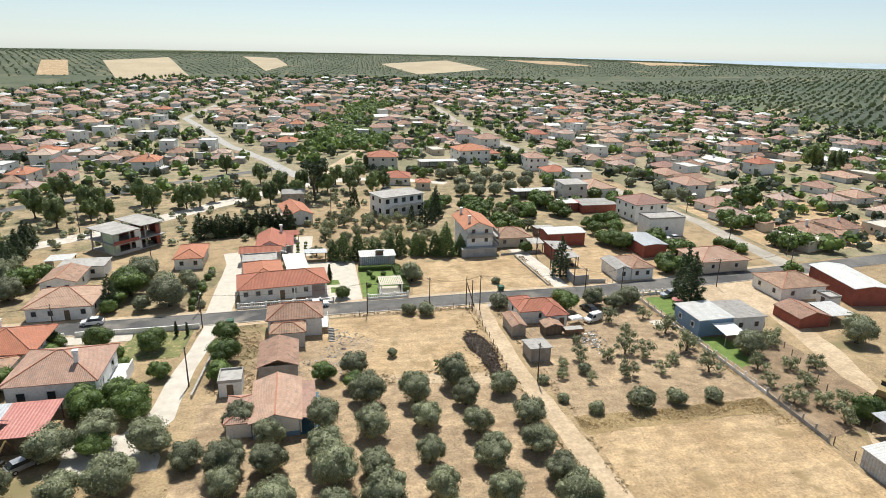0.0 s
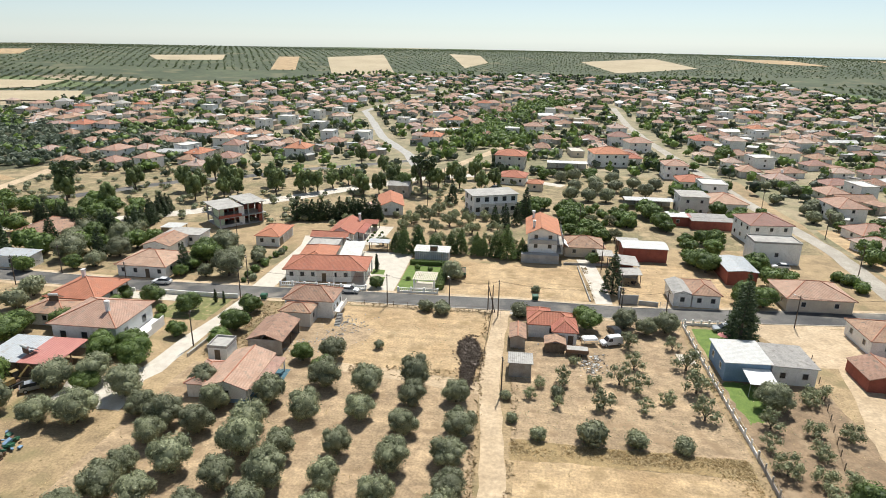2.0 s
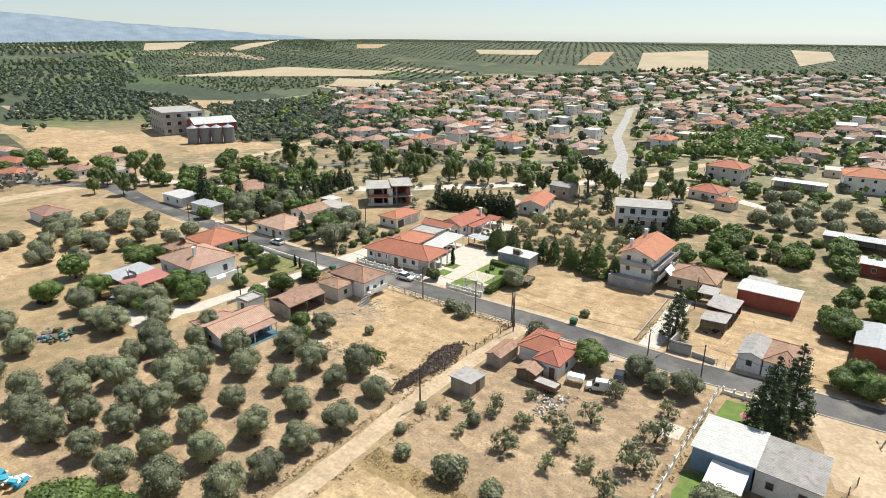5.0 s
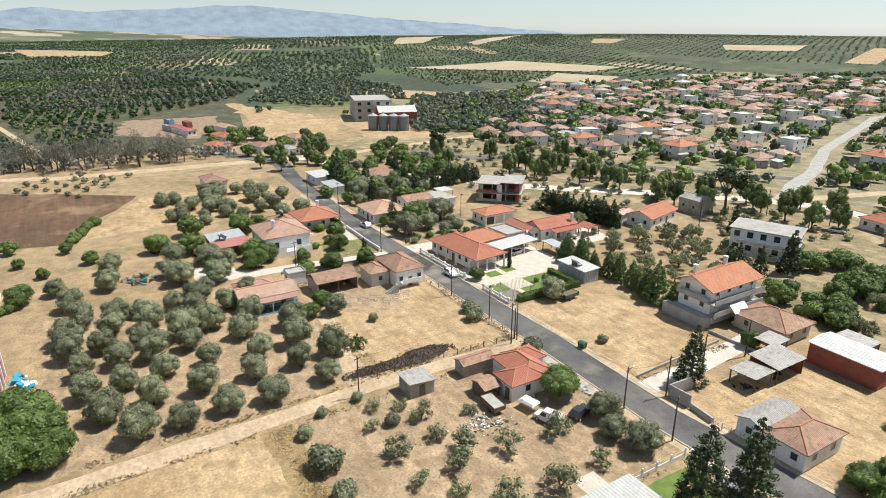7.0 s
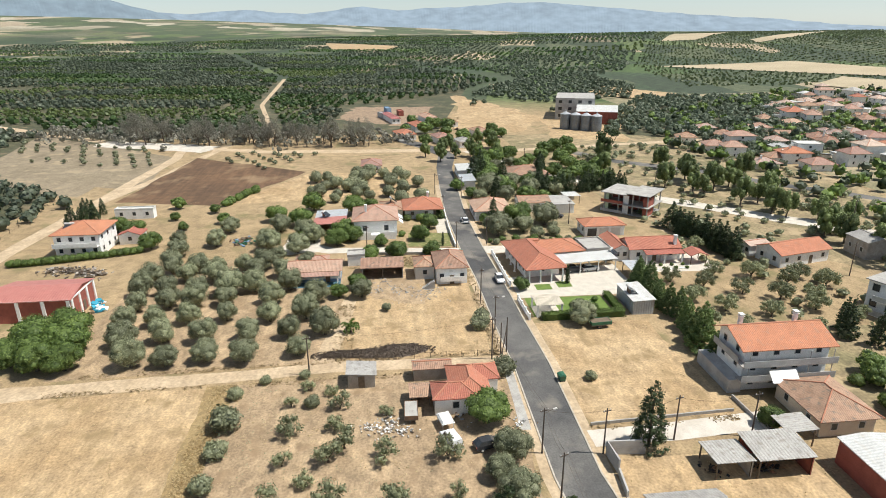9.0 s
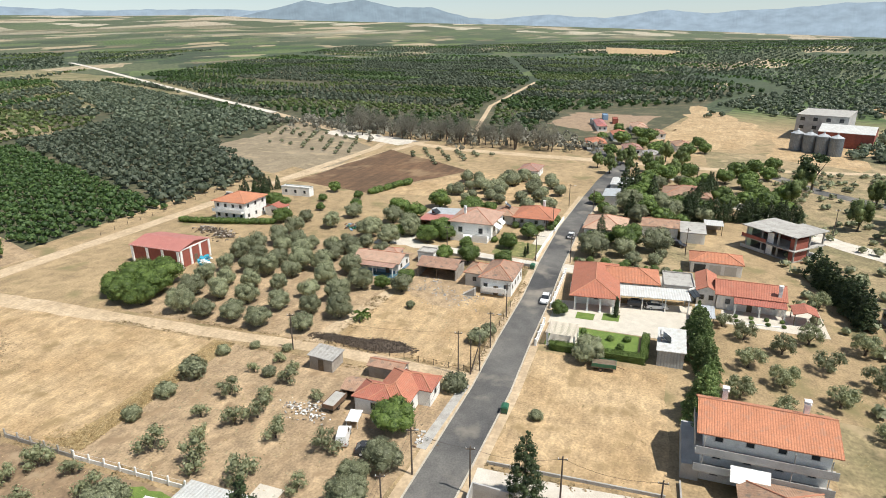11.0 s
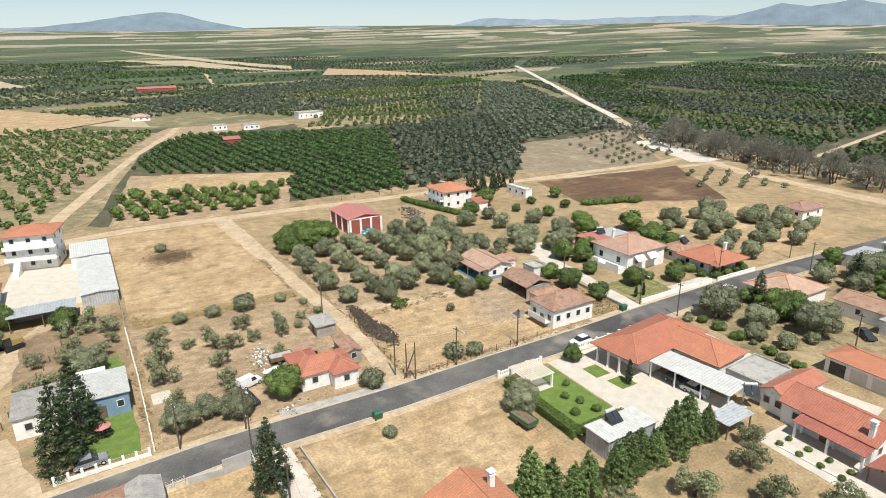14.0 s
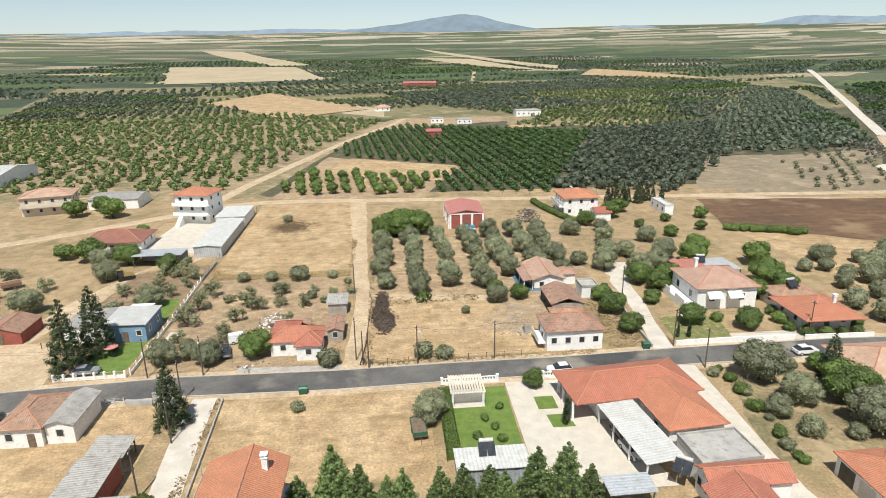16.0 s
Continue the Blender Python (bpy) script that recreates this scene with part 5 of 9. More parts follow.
def modern_block():
    H = house(17.4, 29.6, 158.6, 166.0, 6.6, "flat", wall=WHITE, tile=CONCRETE, over=0.5, name="house", label="white two-storey block with long balconies", wins="ssssswweee", storeys=2, winsize=(1.5, 1.9), rz=22)
    sx, sy = 12.2 * K, 7.4 * K
    for zf in (0.3, 3.35):
        balcony(H, -sx / 2 + 2.0, sx / 2, -sy / 2, zf, 1.8, "s", WHITE, FRAME)


PISTACHIO = material("pistachio_plaster", (0.50, 0.60, 0.43), (0.42, 0.50, 0.36), scale=0.5, bump=0.1)


def unfinished_house():
    """Concrete frame of two storeys with open bays and part of its infill walls."""
    sx, sy = 11.0 * K, 8.6 * K
    H = thing("unfinished_house", -39.0 * K, 141.5 * K, ground_z(-39.0 * K, 141.5 * K), 46, "unfinished house with brick and pale green infill under flat concrete slabs", "house")
    part("ground_slab", Geo().box(-sx / 2, sx / 2, -sy / 2, sy / 2, -0.4, 0.3), CONCRETE, H)
    part("floor_slab", Geo().box(-sx / 2 - 0.6, sx / 2 + 0.6, -sy / 2 - 1.0, sy / 2, 3.0, 3.2), CONCRETE, H)
    part("roof_slab", Geo().box(-sx / 2 - 0.7, 0.4, -sy / 2 - 1.1, sy / 2 + 0.4, 6.0, 6.2), CONCRETE, H)
    part("roof_slab", Geo().box(0.5, sx / 2 + 0.7, -sy / 2 - 1.1, sy / 2 + 0.4, 6.6, 6.8), CONCRETE, H)
    for ix in range(4):
        for iy in range(3):
            x, y = -sx / 2 + 0.2 + (sx - 0.4) * ix / 3, -sy / 2 + 0.2 + (sy - 0.4) * iy / 2
            part("column", Geo().box(x - 0.17, x + 0.17, y - 0.17, y + 0.17, 0.3, 2.998), CONCRETE, H)
            part("column", Geo().box(x - 0.17, x + 0.17, y - 0.17, y + 0.17, 3.2, 5.998 if ix < 2 else 6.598), CONCRETE, H)
    for z0 in (0.3, 3.2):
        h = 2.6
        for a, b, m in ((-sx / 2 + 0.45, -sx / 2 + 1.6, PISTACHIO), (-0.8, 0.9, WHITE), (sx / 2 - 1.5, sx / 2 - 0.45, RED_BRICK)):
            part("infill_wall", Geo().box(a, b, -sy / 2 + 0.12, -sy / 2 + 0.3, z0, z0 + h), m, H)
        part("infill_wall", Geo().box(-sx / 2 + 0.4, sx / 2 - 0.4, 0.4, 0.6, z0, z0 + h), RED_BRICK, H)
        part("infill_wall", Geo().box(sx / 2 - 0.3, sx / 2 - 0.12, -sy / 2 + 0.5, -0.5, z0, z0 + h * 0.9), RED_BRICK, H)
        part("infill_wall", Geo().box(-sx / 2 + 0.12, -sx / 2 + 0.3, -sy / 2 + 0.5, -0.3, z0, z0 + h), PISTACHIO, H)
        part("parapet", Geo().box(-sx / 2 - 0.5, -0.4, -sy / 2 - 0.95, -sy / 2 - 0.85, z0 + 0.004, z0 + 0.85), RED_BRICK if z0 > 1 else GREY_WALL, H)


def three_storey_house():
    H = house(66.2, 74.8, 11.0, 18.5, 9.0, "hip", 0.30, 0.7, WHITE, TILE_ORANGE, label="white three-storey house with balconies and orange roof", wins="nnneewwss", storeys=3, rz=-12)
    for zf in (3.0, 6.0):
        balcony(H, -8.6 * K / 2 - 0.6, 8.6 * K / 2, 7.5 * K / 2, zf, 2.0, "n", WHITE, WHITE)
    for i in range(10):
        part("step", Geo().box(2.0, 3.4, 7.5 * K / 2 + 2.0 + i * 0.36, 7.5 * K / 2 + 2.355 + i * 0.36, 0, 2.9 - i * 0.29), WHITE, H)


def beige_house():
    H = house(107.5, 119.5, -3.5, 5.0, 6.2, "hip", 0.32, 0.6, CREAM, TILE_PALE, label="beige two-storey house with long balcony", wins="nnnnwweess", storeys=2, rz=14)
    balcony(H, -7.5, 7.5, 8.5 * K / 2, 3.1, 1.7, "n", CREAM, CREAM)


def villa_orange():
    H = house(-29.6, -21.0, 15.8, 24.4, 5.9, "hip", 0.34, 0.6, WHITE, TILE_ORANGE, label="white two-storey villa with orange roof and solar heater", wins="nnneeeewwss", storeys=2)
    balcony_e(H, 8.6 * K / 2, -5.3, 5.3, 3.0, 1.5, WHITE, WHITE)
    gp = Geo().add([(1.0, -4.0, 7.1), (2.9, -4.0, 6.55), (2.9, -1.9, 6.55), (1.0, -1.9, 7.1), (1.0, -4.0, 7.18), (2.9, -4.0, 6.63), (2.9, -1.9, 6.63), (1.0, -1.9, 7.18)], [(3, 2, 1, 0), (4, 5, 6, 7), (0, 1, 5, 4), (1, 2, 6, 5), (2, 3, 7, 6), (3, 0, 4, 7)])
    part("solar_collector", gp, GLASS, H, "dark glass solar collector")
    part("water_tank", Geo().rod((0.9, -4.1, 7.4), (0.9, -1.8, 7.4), 0.28, 0.28, 12), FRAME, H, "white water tank")


def silo(x, y, r, h):
    S = thing("grain_silo", x * K, y * K, 0, 0, "grey corrugated steel grain silo with conical cap", "silo", "grain silos")
    n = 24
    v, f = [], []
    levels = [(r * (1 + 0.012 * (i % 2)), h * i / 14) for i in range(15)]
    for rr, z in levels:
        v += [(rr * math.cos(2 * math.pi * i / n), rr * math.sin(2 * math.pi * i / n), z) for i in range(n)]
    for k in range(14):
        f += [(k * n + i, k * n + (i + 1) % n, (k + 1) * n + (i + 1) % n, (k + 1) * n + i) for i in range(n)]
    part("cylinder_wall", Geo().add(v, f), METAL_SILO, S)
    cap = Geo().add([(r * 1.04 * math.cos(2 * math.pi * i / n), r * 1.04 * math.sin(2 * math.pi * i / n), h - 0.05) for i in range(n)] + [(0, 0, h + r * 0.5)], [(i, (i + 1) % n, n) for i in range(n)])
    part("cap", cap, METAL_GREY, S)
    part("vent", Geo().rod((0, 0, h + r * 0.42), (0, 0, h + r * 0.42 + 0.9), 0.35, 0.35, 10), METAL_GREY, S)


def factory():
    H = house(-212, -186, 168, 186, 12, "flat", wall=GREY_WALL, tile=CONCRETE, over=0.1, name="mill_building", label="tall grey concrete mill with broken bays", wins="sssssseeee", storeys=3, category="factory", winsize=(2.2, 2.0), rz=-18)
    house(-186, -172, 172, 190, 7, "gable_y", 0.3, 0.2, RED_BRICK, METAL_WHITE, name="mill_hall", label="brick hall beside the mill", category="factory", rz=-18, ridge=False)


balcony_e(OLD_HOUSE, 8.0 * K / 2, -2.6, 2.6, 1.3, 1.4, WHITE, WHITE)
apartment_house()
modern_block()
unfinished_house()
three_storey_house()
beige_house()
villa_orange()
for k in range(4):
    silo(-162.6 + k * 2.75, 161.4 + k * 3.7, 2.75, 8.0)
factory()

# white houses and barns out on the plain
house(20, 30, -258, -250, 3.2, "hip", 0.35, 0.5, WHITE, TILE_PALE, label="white farmhouse among groves", wins="nnnee")
house(-9, -2, -184, -178, 3.0, "flat", wall=WHITE, tile=CONCRETE, over=0.1, label="small white flat-roofed farmhouse", wins="nnn")
house(-24, -16, -177, -171, 3.0, "flat", wall=WHITE, tile=CONCRETE, over=0.1, label="small white cabin on the plain", wins="nnn")
house(-70, -55, -210, -201, 4.2, "flat", wall=WHITE, tile=CONCRETE, over=0.2, label="white flat-roofed farm block", wins="nnnnn")
house(-3, 4, -130, -123, 3.4, "gable_x", 0.25, 0.3, RED_BRICK, METAL_RED, name="barn", label="small dark red barn between orchards", category="barn", ridge=False)
house(-30, 4, -505, -490, 5, "gable_x", 0.2, 0.3, RED_BRICK, METAL_RED, name="barn", label="long red barn on the plain", category="barn", ridge=False)
for hx, hy, hw, hd, tl in ((-193, 104, 12, 6, TILE_PALE), (-147, 91, 10, 7, TILE_ORANGE), (-138, 105, 9, 6, TILE_PALE), (-168, 98, 12, 6, TILE_ORANGE), (-150, 122, 9, 6, TILE_OLD), (-196, 87, 20, 4, METAL_RED), (-128, 112, 7, 5, ASBESTOS), (-176, 112, 8, 6, TILE_OLD)):
    house(hx - hw / 2, hx + hw / 2, hy - hd / 2, hy + hd / 2, 3.0, "hip", 0.36, 0.4, WHITE, tl, name="farmhouse", label="low farmhouse near the stream road", wins="eenn", rz=12)


for cx, cy, turn, paint, words in ((-226, 86, 12, BLUE, "blue shipping container in the earth yard"), (-214, 92, 8, RED_BRICK, "dark red shipping container in the earth yard"), (-207, 83, 20, METAL_GREY, "grey shipping container in the earth yard")):
    house(cx - 3.4, cx + 3.4, cy - 1.2, cy + 1.2, 2.6, "flat", wall=paint, tile=paint, over=0.02, name="shipping_container", label=words, category="container", rz=turn)


# ---- trees ----
def leaf_cloud(rng, clumps, per, size, flat=1.0):
    """Leaf sprays as small quads scattered round clump centres: arrays of corners and faces."""
    C = np.repeat(clumps[:, :3], per, 0)
    R = np.repeat(clumps[:, 3], per)
    d = rng.normal(size=(len(C), 3))
    d /= np.linalg.norm(d, axis=1)[:, None]
    rad = R * rng.uniform(0.5, 1.15, len(C))
    P = C + d * rad[:, None] * np.array([1, 1, flat])
    u = rng.normal(size=P.shape)
    u /= np.linalg.norm(u, axis=1)[:, None]
    n = d * 0.7 + rng.normal(size=P.shape) * 0.6
    w = np.cross(n, u)
    w /= np.linalg.norm(w, axis=1)[:, None] + 1e-9
    u = np.cross(w, n)
    u /= np.linalg.norm(u, axis=1)[:, None] + 1e-9
    s = size * rng.uniform(0.6, 1.4, len(P))[:, None]
    V = np.stack([P - u * s, P - w * s * 0.6, P + u * s, P + w * s * 0.6], 1).reshape(-1, 3)
    F = np.arange(len(V)).reshape(-1, 4)
    return V, F


_p = (1 + 5 ** 0.5) / 2
ICO_V = np.array([(-1, _p, 0), (1, _p, 0), (-1, -_p, 0), (1, -_p, 0), (0, -1, _p), (0, 1, _p), (0, -1, -_p), (0, 1, -_p), (_p, 0, -1), (_p, 0, 1), (-_p, 0, -1), (-_p, 0, 1)]) / math.hypot(1, _p)
ICO_F = np.array([(0, 11, 5), (0, 5, 1), (0, 1, 7), (0, 7, 10), (0, 10, 11), (1, 5, 9), (5, 11, 4), (11, 10, 2), (10, 7, 6), (7, 1, 8), (3, 9, 4), (3, 4, 2), (3, 2, 6), (3, 6, 8), (3, 8, 9), (4, 9, 5), (2, 4, 11), (6, 2, 10), (8, 6, 7), (9, 8, 1)])


def cores(rng, P, R):
    """Rough solid lumps at the points P, radii R (x, y, z)."""
    n = len(P)
    V = ICO_V[None] * rng.uniform(0.8, 1.15, (n, 12, 1)) * R[:, None, :] + P[:, None, :]
    F = (ICO_F[None] + 12 * np.arange(n)[:, None, None]).reshape(-1, 3)
    return V.reshape(-1, 3), F


def ico_ball():
    """Corners and triangles of a ball, each face of the solid cut in four."""
    V, F, mids = [tuple(v) for v in ICO_V], [], {}

    def mid(i, j):
        k = (min(i, j), max(i, j))
        if k not in mids:
            p = np.array(V[i]) + np.array(V[j])
            V.append(tuple(p / np.linalg.norm(p)))
            mids[k] = len(V) - 1
        return mids[k]
    for i, j, k in ICO_F:
        a, b, c = mid(i, j), mid(j, k), mid(k, i)
        F += [(i, a, c), (a, j, b), (c, b, k), (a, b, c)]
    return np.array(V), np.array(F)


BALL_V, BALL_F = ico_ball()


def crown(rng, lobes, density, size, fill=0.86, inner=0.84):
    """A leafy crown of overlapping lobes (x, y, z, radius, half height): shaded cores under a skin of leaf sprays."""
    Ps, Ds, V2, F2 = [], [], [], []
    for x, y, z, r, h in lobes:
        n = int(density * 4 * math.pi * r * (r + h) / 2)
        d = rng.normal(size=(n, 3))
        d /= np.linalg.norm(d, axis=1)[:, None]
        bump = 1 + 0.10 * np.sin(d[:, 0] * 5 + x * 9) * np.sin(d[:, 1] * 5 + y * 9) + 0.06 * np.sin(d[:, 2] * 9 + x * 5)
        P = d * (bump * rng.uniform(inner, 1.07, n))[:, None] * np.array([r, r, h]) + np.array([x, y, z])
        keep = np.ones(n, bool)
        for X, Y, Z, R, H in lobes:
            if (X, Y, Z) != (x, y, z):
                keep &= ((P[:, 0] - X) / R) ** 2 + ((P[:, 1] - Y) / R) ** 2 + ((P[:, 2] - Z) / H) ** 2 > 0.62
        keep &= P[:, 2] > 0.08
        Ps.append(P[keep])
        Ds.append(d[keep])
        c = BALL_V * rng.uniform(0.93, 1.05, (len(BALL_V), 1)) * np.array([r, r, h]) * fill + np.array([x, y, z])
        c[:, 2] = np.maximum(c[:, 2], 0.1)
        F2.append(BALL_F + sum(len(q) for q in V2))
        V2.append(c)
    P, d = np.concatenate(Ps), np.concatenate(Ds)
    nn = d + rng.normal(size=P.shape) * 0.42
    u = rng.normal(size=P.shape)
    w = np.cross(nn, u)
    w /= np.linalg.norm(w, axis=1)[:, None] + 1e-9
    u = np.cross(w, nn)
    u /= np.linalg.norm(u, axis=1)[:, None] + 1e-9
    q = size * rng.uniform(0.6, 1.4, len(P))[:, None]
    V = np.stack([P - u * q, P - w * q * 0.62, P + u * q, P + w * q * 0.62], 1).reshape(-1, 3)
    return np.concatenate([V] + V2), np.arange(len(V)).reshape(-1, 4), np.concatenate(F2) + len(V)


def lobe_set(rng, n, r, h, zc, spread, small):
    """A main lobe with n smaller ones leaning out of it."""
    out = [(0, 0, zc, r * 0.86, h * 0.9)]
    for i in range(n):
        a = (i + rng.uniform(-0.35, 0.35)) * 2.4
        e = rng.uniform(-0.55, 0.9)
        k = rng.uniform(0.75, 1.15)
        out.append((math.cos(a) * r * spread * math.sqrt(1 - e * e), math.sin(a) * r * spread * math.sqrt(1 - e * e), zc + h * spread * e, r * small * k, h * small * k))
    return out


def np_mesh(name, V, F, mat, F3=None):
    """A mesh from arrays: four-cornered faces F and triangles F3."""
    me = bpy.data.meshes.new(name)
    F3 = np.zeros((0, 3), int) if F3 is None else F3
    loops = np.concatenate([F.ravel(), F3.ravel()]).astype(np.int32)
    total = np.concatenate([np.full(len(F), 4), np.full(len(F3), 3)]).astype(np.int32)
    me.vertices.add(len(V))
    me.vertices.foreach_set("co", V.astype(np.float32).ravel())
    me.loops.add(len(loops))
    me.loops.foreach_set("vertex_index", loops)
    me.polygons.add(len(total))
    me.polygons.foreach_set("loop_start", (np.cumsum(total) - total).astype(np.int32))
    me.polygons.foreach_set("loop_total", total)
    me.materials.append(mat)
    me.update(calc_edges=True)
    return me


def clump_set(rng, n, rx, rz, zc, rc, low=-0.7):
    """Clump centres in an uneven egg-shaped crown."""
    out = []
    while len(out) < n:
        p = rng.normal(size=3)
        p /= np.linalg.norm(p)
        if p[2] < low:
            continue
        k = rng.uniform(0.45, 1.0) ** 0.6
        out.append((p[0] * rx * k, p[1] * rx * k, zc + p[2] * rz * k, rc * rng.uniform(0.7, 1.25)))
    return np.array(out)


def trunk_geo(rng, h, r, limbs, reach, top):
    g = Geo()
    lean = Vector((rng.uniform(-0.12, 0.12) * h, rng.uniform(-0.12, 0.12) * h, h))
    g.rod((0, 0, -0.15), (0, 0, 0.15), r * 1.5, r * 1.05, 8)
    g.rod((0, 0, 0.15), lean, r, r * 0.75, 8)
    for i in range(limbs):
        a = (i + rng.uniform(-0.3, 0.3)) * 2 * math.pi / limbs
        mid = lean + Vector((math.cos(a) * reach * 0.5, math.sin(a) * reach * 0.5, (top - h) * 0.45))
        end = lean + Vector((math.cos(a) * reach, math.sin(a) * reach, (top - h) * rng.uniform(0.7, 1.0)))
        g.rod(lean, mid, r * 0.5, r * 0.34, 6)
        g.rod(mid, end, r * 0.34, r * 0.1, 5)
    return g


def make_tree(kind, seed, name, label, category, group):
    """One tree, built at unit scale far below the ground; copies are set out from it."""
    rng = np.random.default_rng(seed)
    lobes = None
    if kind == "olive":
        lobes, dens, size, leaf = lobe_set(rng, 12, 2.0, 1.66, 1.72, 0.70, 0.38), 52, 0.092, OLIVE
        tg = trunk_geo(rng, 0.8, 0.20, 4, 1.0, 2.2)
    elif kind == "grove":
        lobes, dens, size, leaf = lobe_set(rng, 5, 1.95, 1.6, 1.75, 0.52, 0.52), 17, 0.175, OLIVE
        tg = trunk_geo(rng, 0.8, 0.20, 3, 1.0, 2.2)
    elif kind == "sparse":
        lobes, dens, size, leaf = [(x, y, z, r * (0.62 if i == 0 else 1), h * (0.7 if i == 0 else 1)) for i, (x, y, z, r, h) in enumerate(lobe_set(rng, 10, 1.35, 1.2, 1.15, 0.74, 0.44))], 26, 0.105, PALE_OLIVE
        tg = trunk_geo(rng, 0.3, 0.11, 4, 0.7, 1.7)
    elif kind == "bush":
        lobes, dens, size, leaf = lobe_set(rng, 5, 1.3, 1.0, 0.8, 0.5, 0.5), 38, 0.12, OLIVE
        tg = trunk_geo(rng, 0.3, 0.10, 3, 0.5, 0.9)
    elif kind == "shrub":
        lobes, dens, size, leaf = lobe_set(rng, 7, 1.25, 1.0, 0.8, 0.56, 0.46), 34, 0.105, GREEN
        tg = trunk_geo(rng, 0.3, 0.10, 3, 0.5, 0.9)
    elif kind in ("broad", "broad_far"):
        lobes, leaf = lobe_set(rng, 11, 2.6, 2.0, 2.3, 0.68, 0.42), GREEN
        dens, size = (27, 0.125) if kind == "broad" else (7.0, 0.25)
        tg = trunk_geo(rng, 1.0, 0.24, 5, 1.6, 3.0)
    elif kind == "open":
        lobes = [(x, y, z, q * (0.6 if i == 0 else 1), h * (0.6 if i == 0 else 1)) for i, (x, y, z, q, h) in enumerate(lobe_set(rng, 14, 2.0, 1.55, 1.65, 0.80, 0.38))]
        dens, size, leaf = 34, 0.115, PALE_OLIVE
        tg = trunk_geo(rng, 0.45, 0.18, 5, 1.2, 2.3)
    elif kind == "fruit":
        lobes, dens, size, leaf = lobe_set(rng, 6, 1.7, 1.6, 1.6, 0.66, 0.42), 12, 0.17, GREEN
        tg = trunk_geo(rng, 0.5, 0.09, 4, 0.7, 1.8)
    elif kind == "tall":
        lobes, dens, size, leaf = [(x, y, z, q * (0.7 if i == 0 else 1), h * (0.8 if i == 0 else 1)) for i, (x, y, z, q, h) in enumerate(lobe_set(rng, 14, 2.5, 3.6, 4.1, 0.76, 0.36))], 9.5, 0.20, POPLAR
        tg = trunk_geo(rng, 1.0, 0.24, 4, 1.2, 5.4)
    elif kind == "dusty":
        cl, per, size, leaf, fl = clump_set(rng, 34, 2.5, 4.0, 5.4, 0.95), 60, 0.115, DRYLEAF, 1.2
        tg = trunk_geo(rng, 2.4, 0.22, 4, 1.5, 6.4)
    elif kind in ("fir", "fir_far"):
        rows = []
        H = 8.0
        for k in range(15):
            z = 0.7 + (H - 0.9) * k / 14
            R = 2.15 * (1 - k / 14.8) ** 0.75 * rng.uniform(0.85, 1.12)
            m = max(1, int(7 * R / 1.3))
            for i in range(m):
                a = i * 2 * math.pi / m + rng.uniform(-0.4, 0.4)
                q = R * rng.uniform(0.6, 0.95)
                rows.append((math.cos(a) * q, math.sin(a) * q, z - 0.12 * q, 0.50 if R > 0.6 else 0.3))
        rows += [(0, 0, z, 0.55 * (1 - z / 8.6) + 0.12) for z in (1.5, 2.5, 3.5, 4.5, 5.5, 6.5, 7.5, 8.0)]
        cl, fl, leaf = np.array(rows), 0.55, FIR
        per, size = (64, 0.085) if kind == "fir" else (13, 0.20)
        tg = Geo().rod((0, 0, -0.2), (0, 0, 7.6), 0.19, 0.03, 8)
    elif kind == "leyland":
        rows = []
        for k in range(15):
            z = 0.35 + 6.3 * k / 14
            R = 2.15 * (1 - k / 14.5) ** 0.85 * rng.uniform(0.82, 1.14) + 0.06
            m = max(1, int(9 * R / 1.3))
            for i in range(m):
                a = i * 2 * math.pi / m + rng.uniform(-0.4, 0.4)
                q = R * rng.uniform(0.62, 1.0)
                rows.append((math.cos(a) * q, math.sin(a) * q, z + 0.22 * q * rng.uniform(0.2, 1.0), 0.42 if R > 0.6 else 0.26))
        rows += [(0, 0, z, 0.85 * (1 - z / 7.2)) for z in (0.8, 1.6, 2.4, 3.2, 4.0, 4.8, 5.6)] + [(0, 0, 6.8, 0.16)]
        cl, per, size, leaf, fl = np.array(rows), 46, 0.115, LEYLAND, 0.8
        tg = Geo().rod((0, 0, -0.2), (0, 0, 5.6), 0.17, 0.03, 8)
    elif kind == "pine":
        cl, per, size, leaf, fl = clump_set(rng, 20, 2.9, 2.6, 6.6, 1.05), 80, 0.25, FIR, 0.6
        tg = trunk_geo(rng, 3.6, 0.3, 5, 2.0, 7.6)
    elif kind == "cypress":
        rows = [(rng.uniform(-0.1, 0.1), rng.uniform(-0.1, 0.1), z, 0.72 * (1 - abs(z - 1.6) / 4.6)) for z in np.arange(0.6, 5.2, 0.4)]
        cl, per, size, leaf, fl = np.array(rows), 80, 0.17, FIR, 1.0
        tg = Geo().rod((0, 0, -0.2), (0, 0, 3), 0.12, 0.04, 6)
    elif kind == "palm":
        g = []
        for i in range(16):
            a, e = i * 2.4, rng.uniform(0.2, 1.0)
            for k in range(9):
                s = k / 8
                g.append((math.cos(a) * 1.6 * s, math.sin(a) * 1.6 * s, 1.2 + e * 1.7 * s - 1.3 * s * s, 0.16))
        cl, per, size, leaf, fl = np.array(g), 5, 0.2, GREEN, 0.7
        tg = Geo().rod((0, 0, -0.1), (0, 0, 1.3), 0.16, 0.13, 8)
    F3 = None
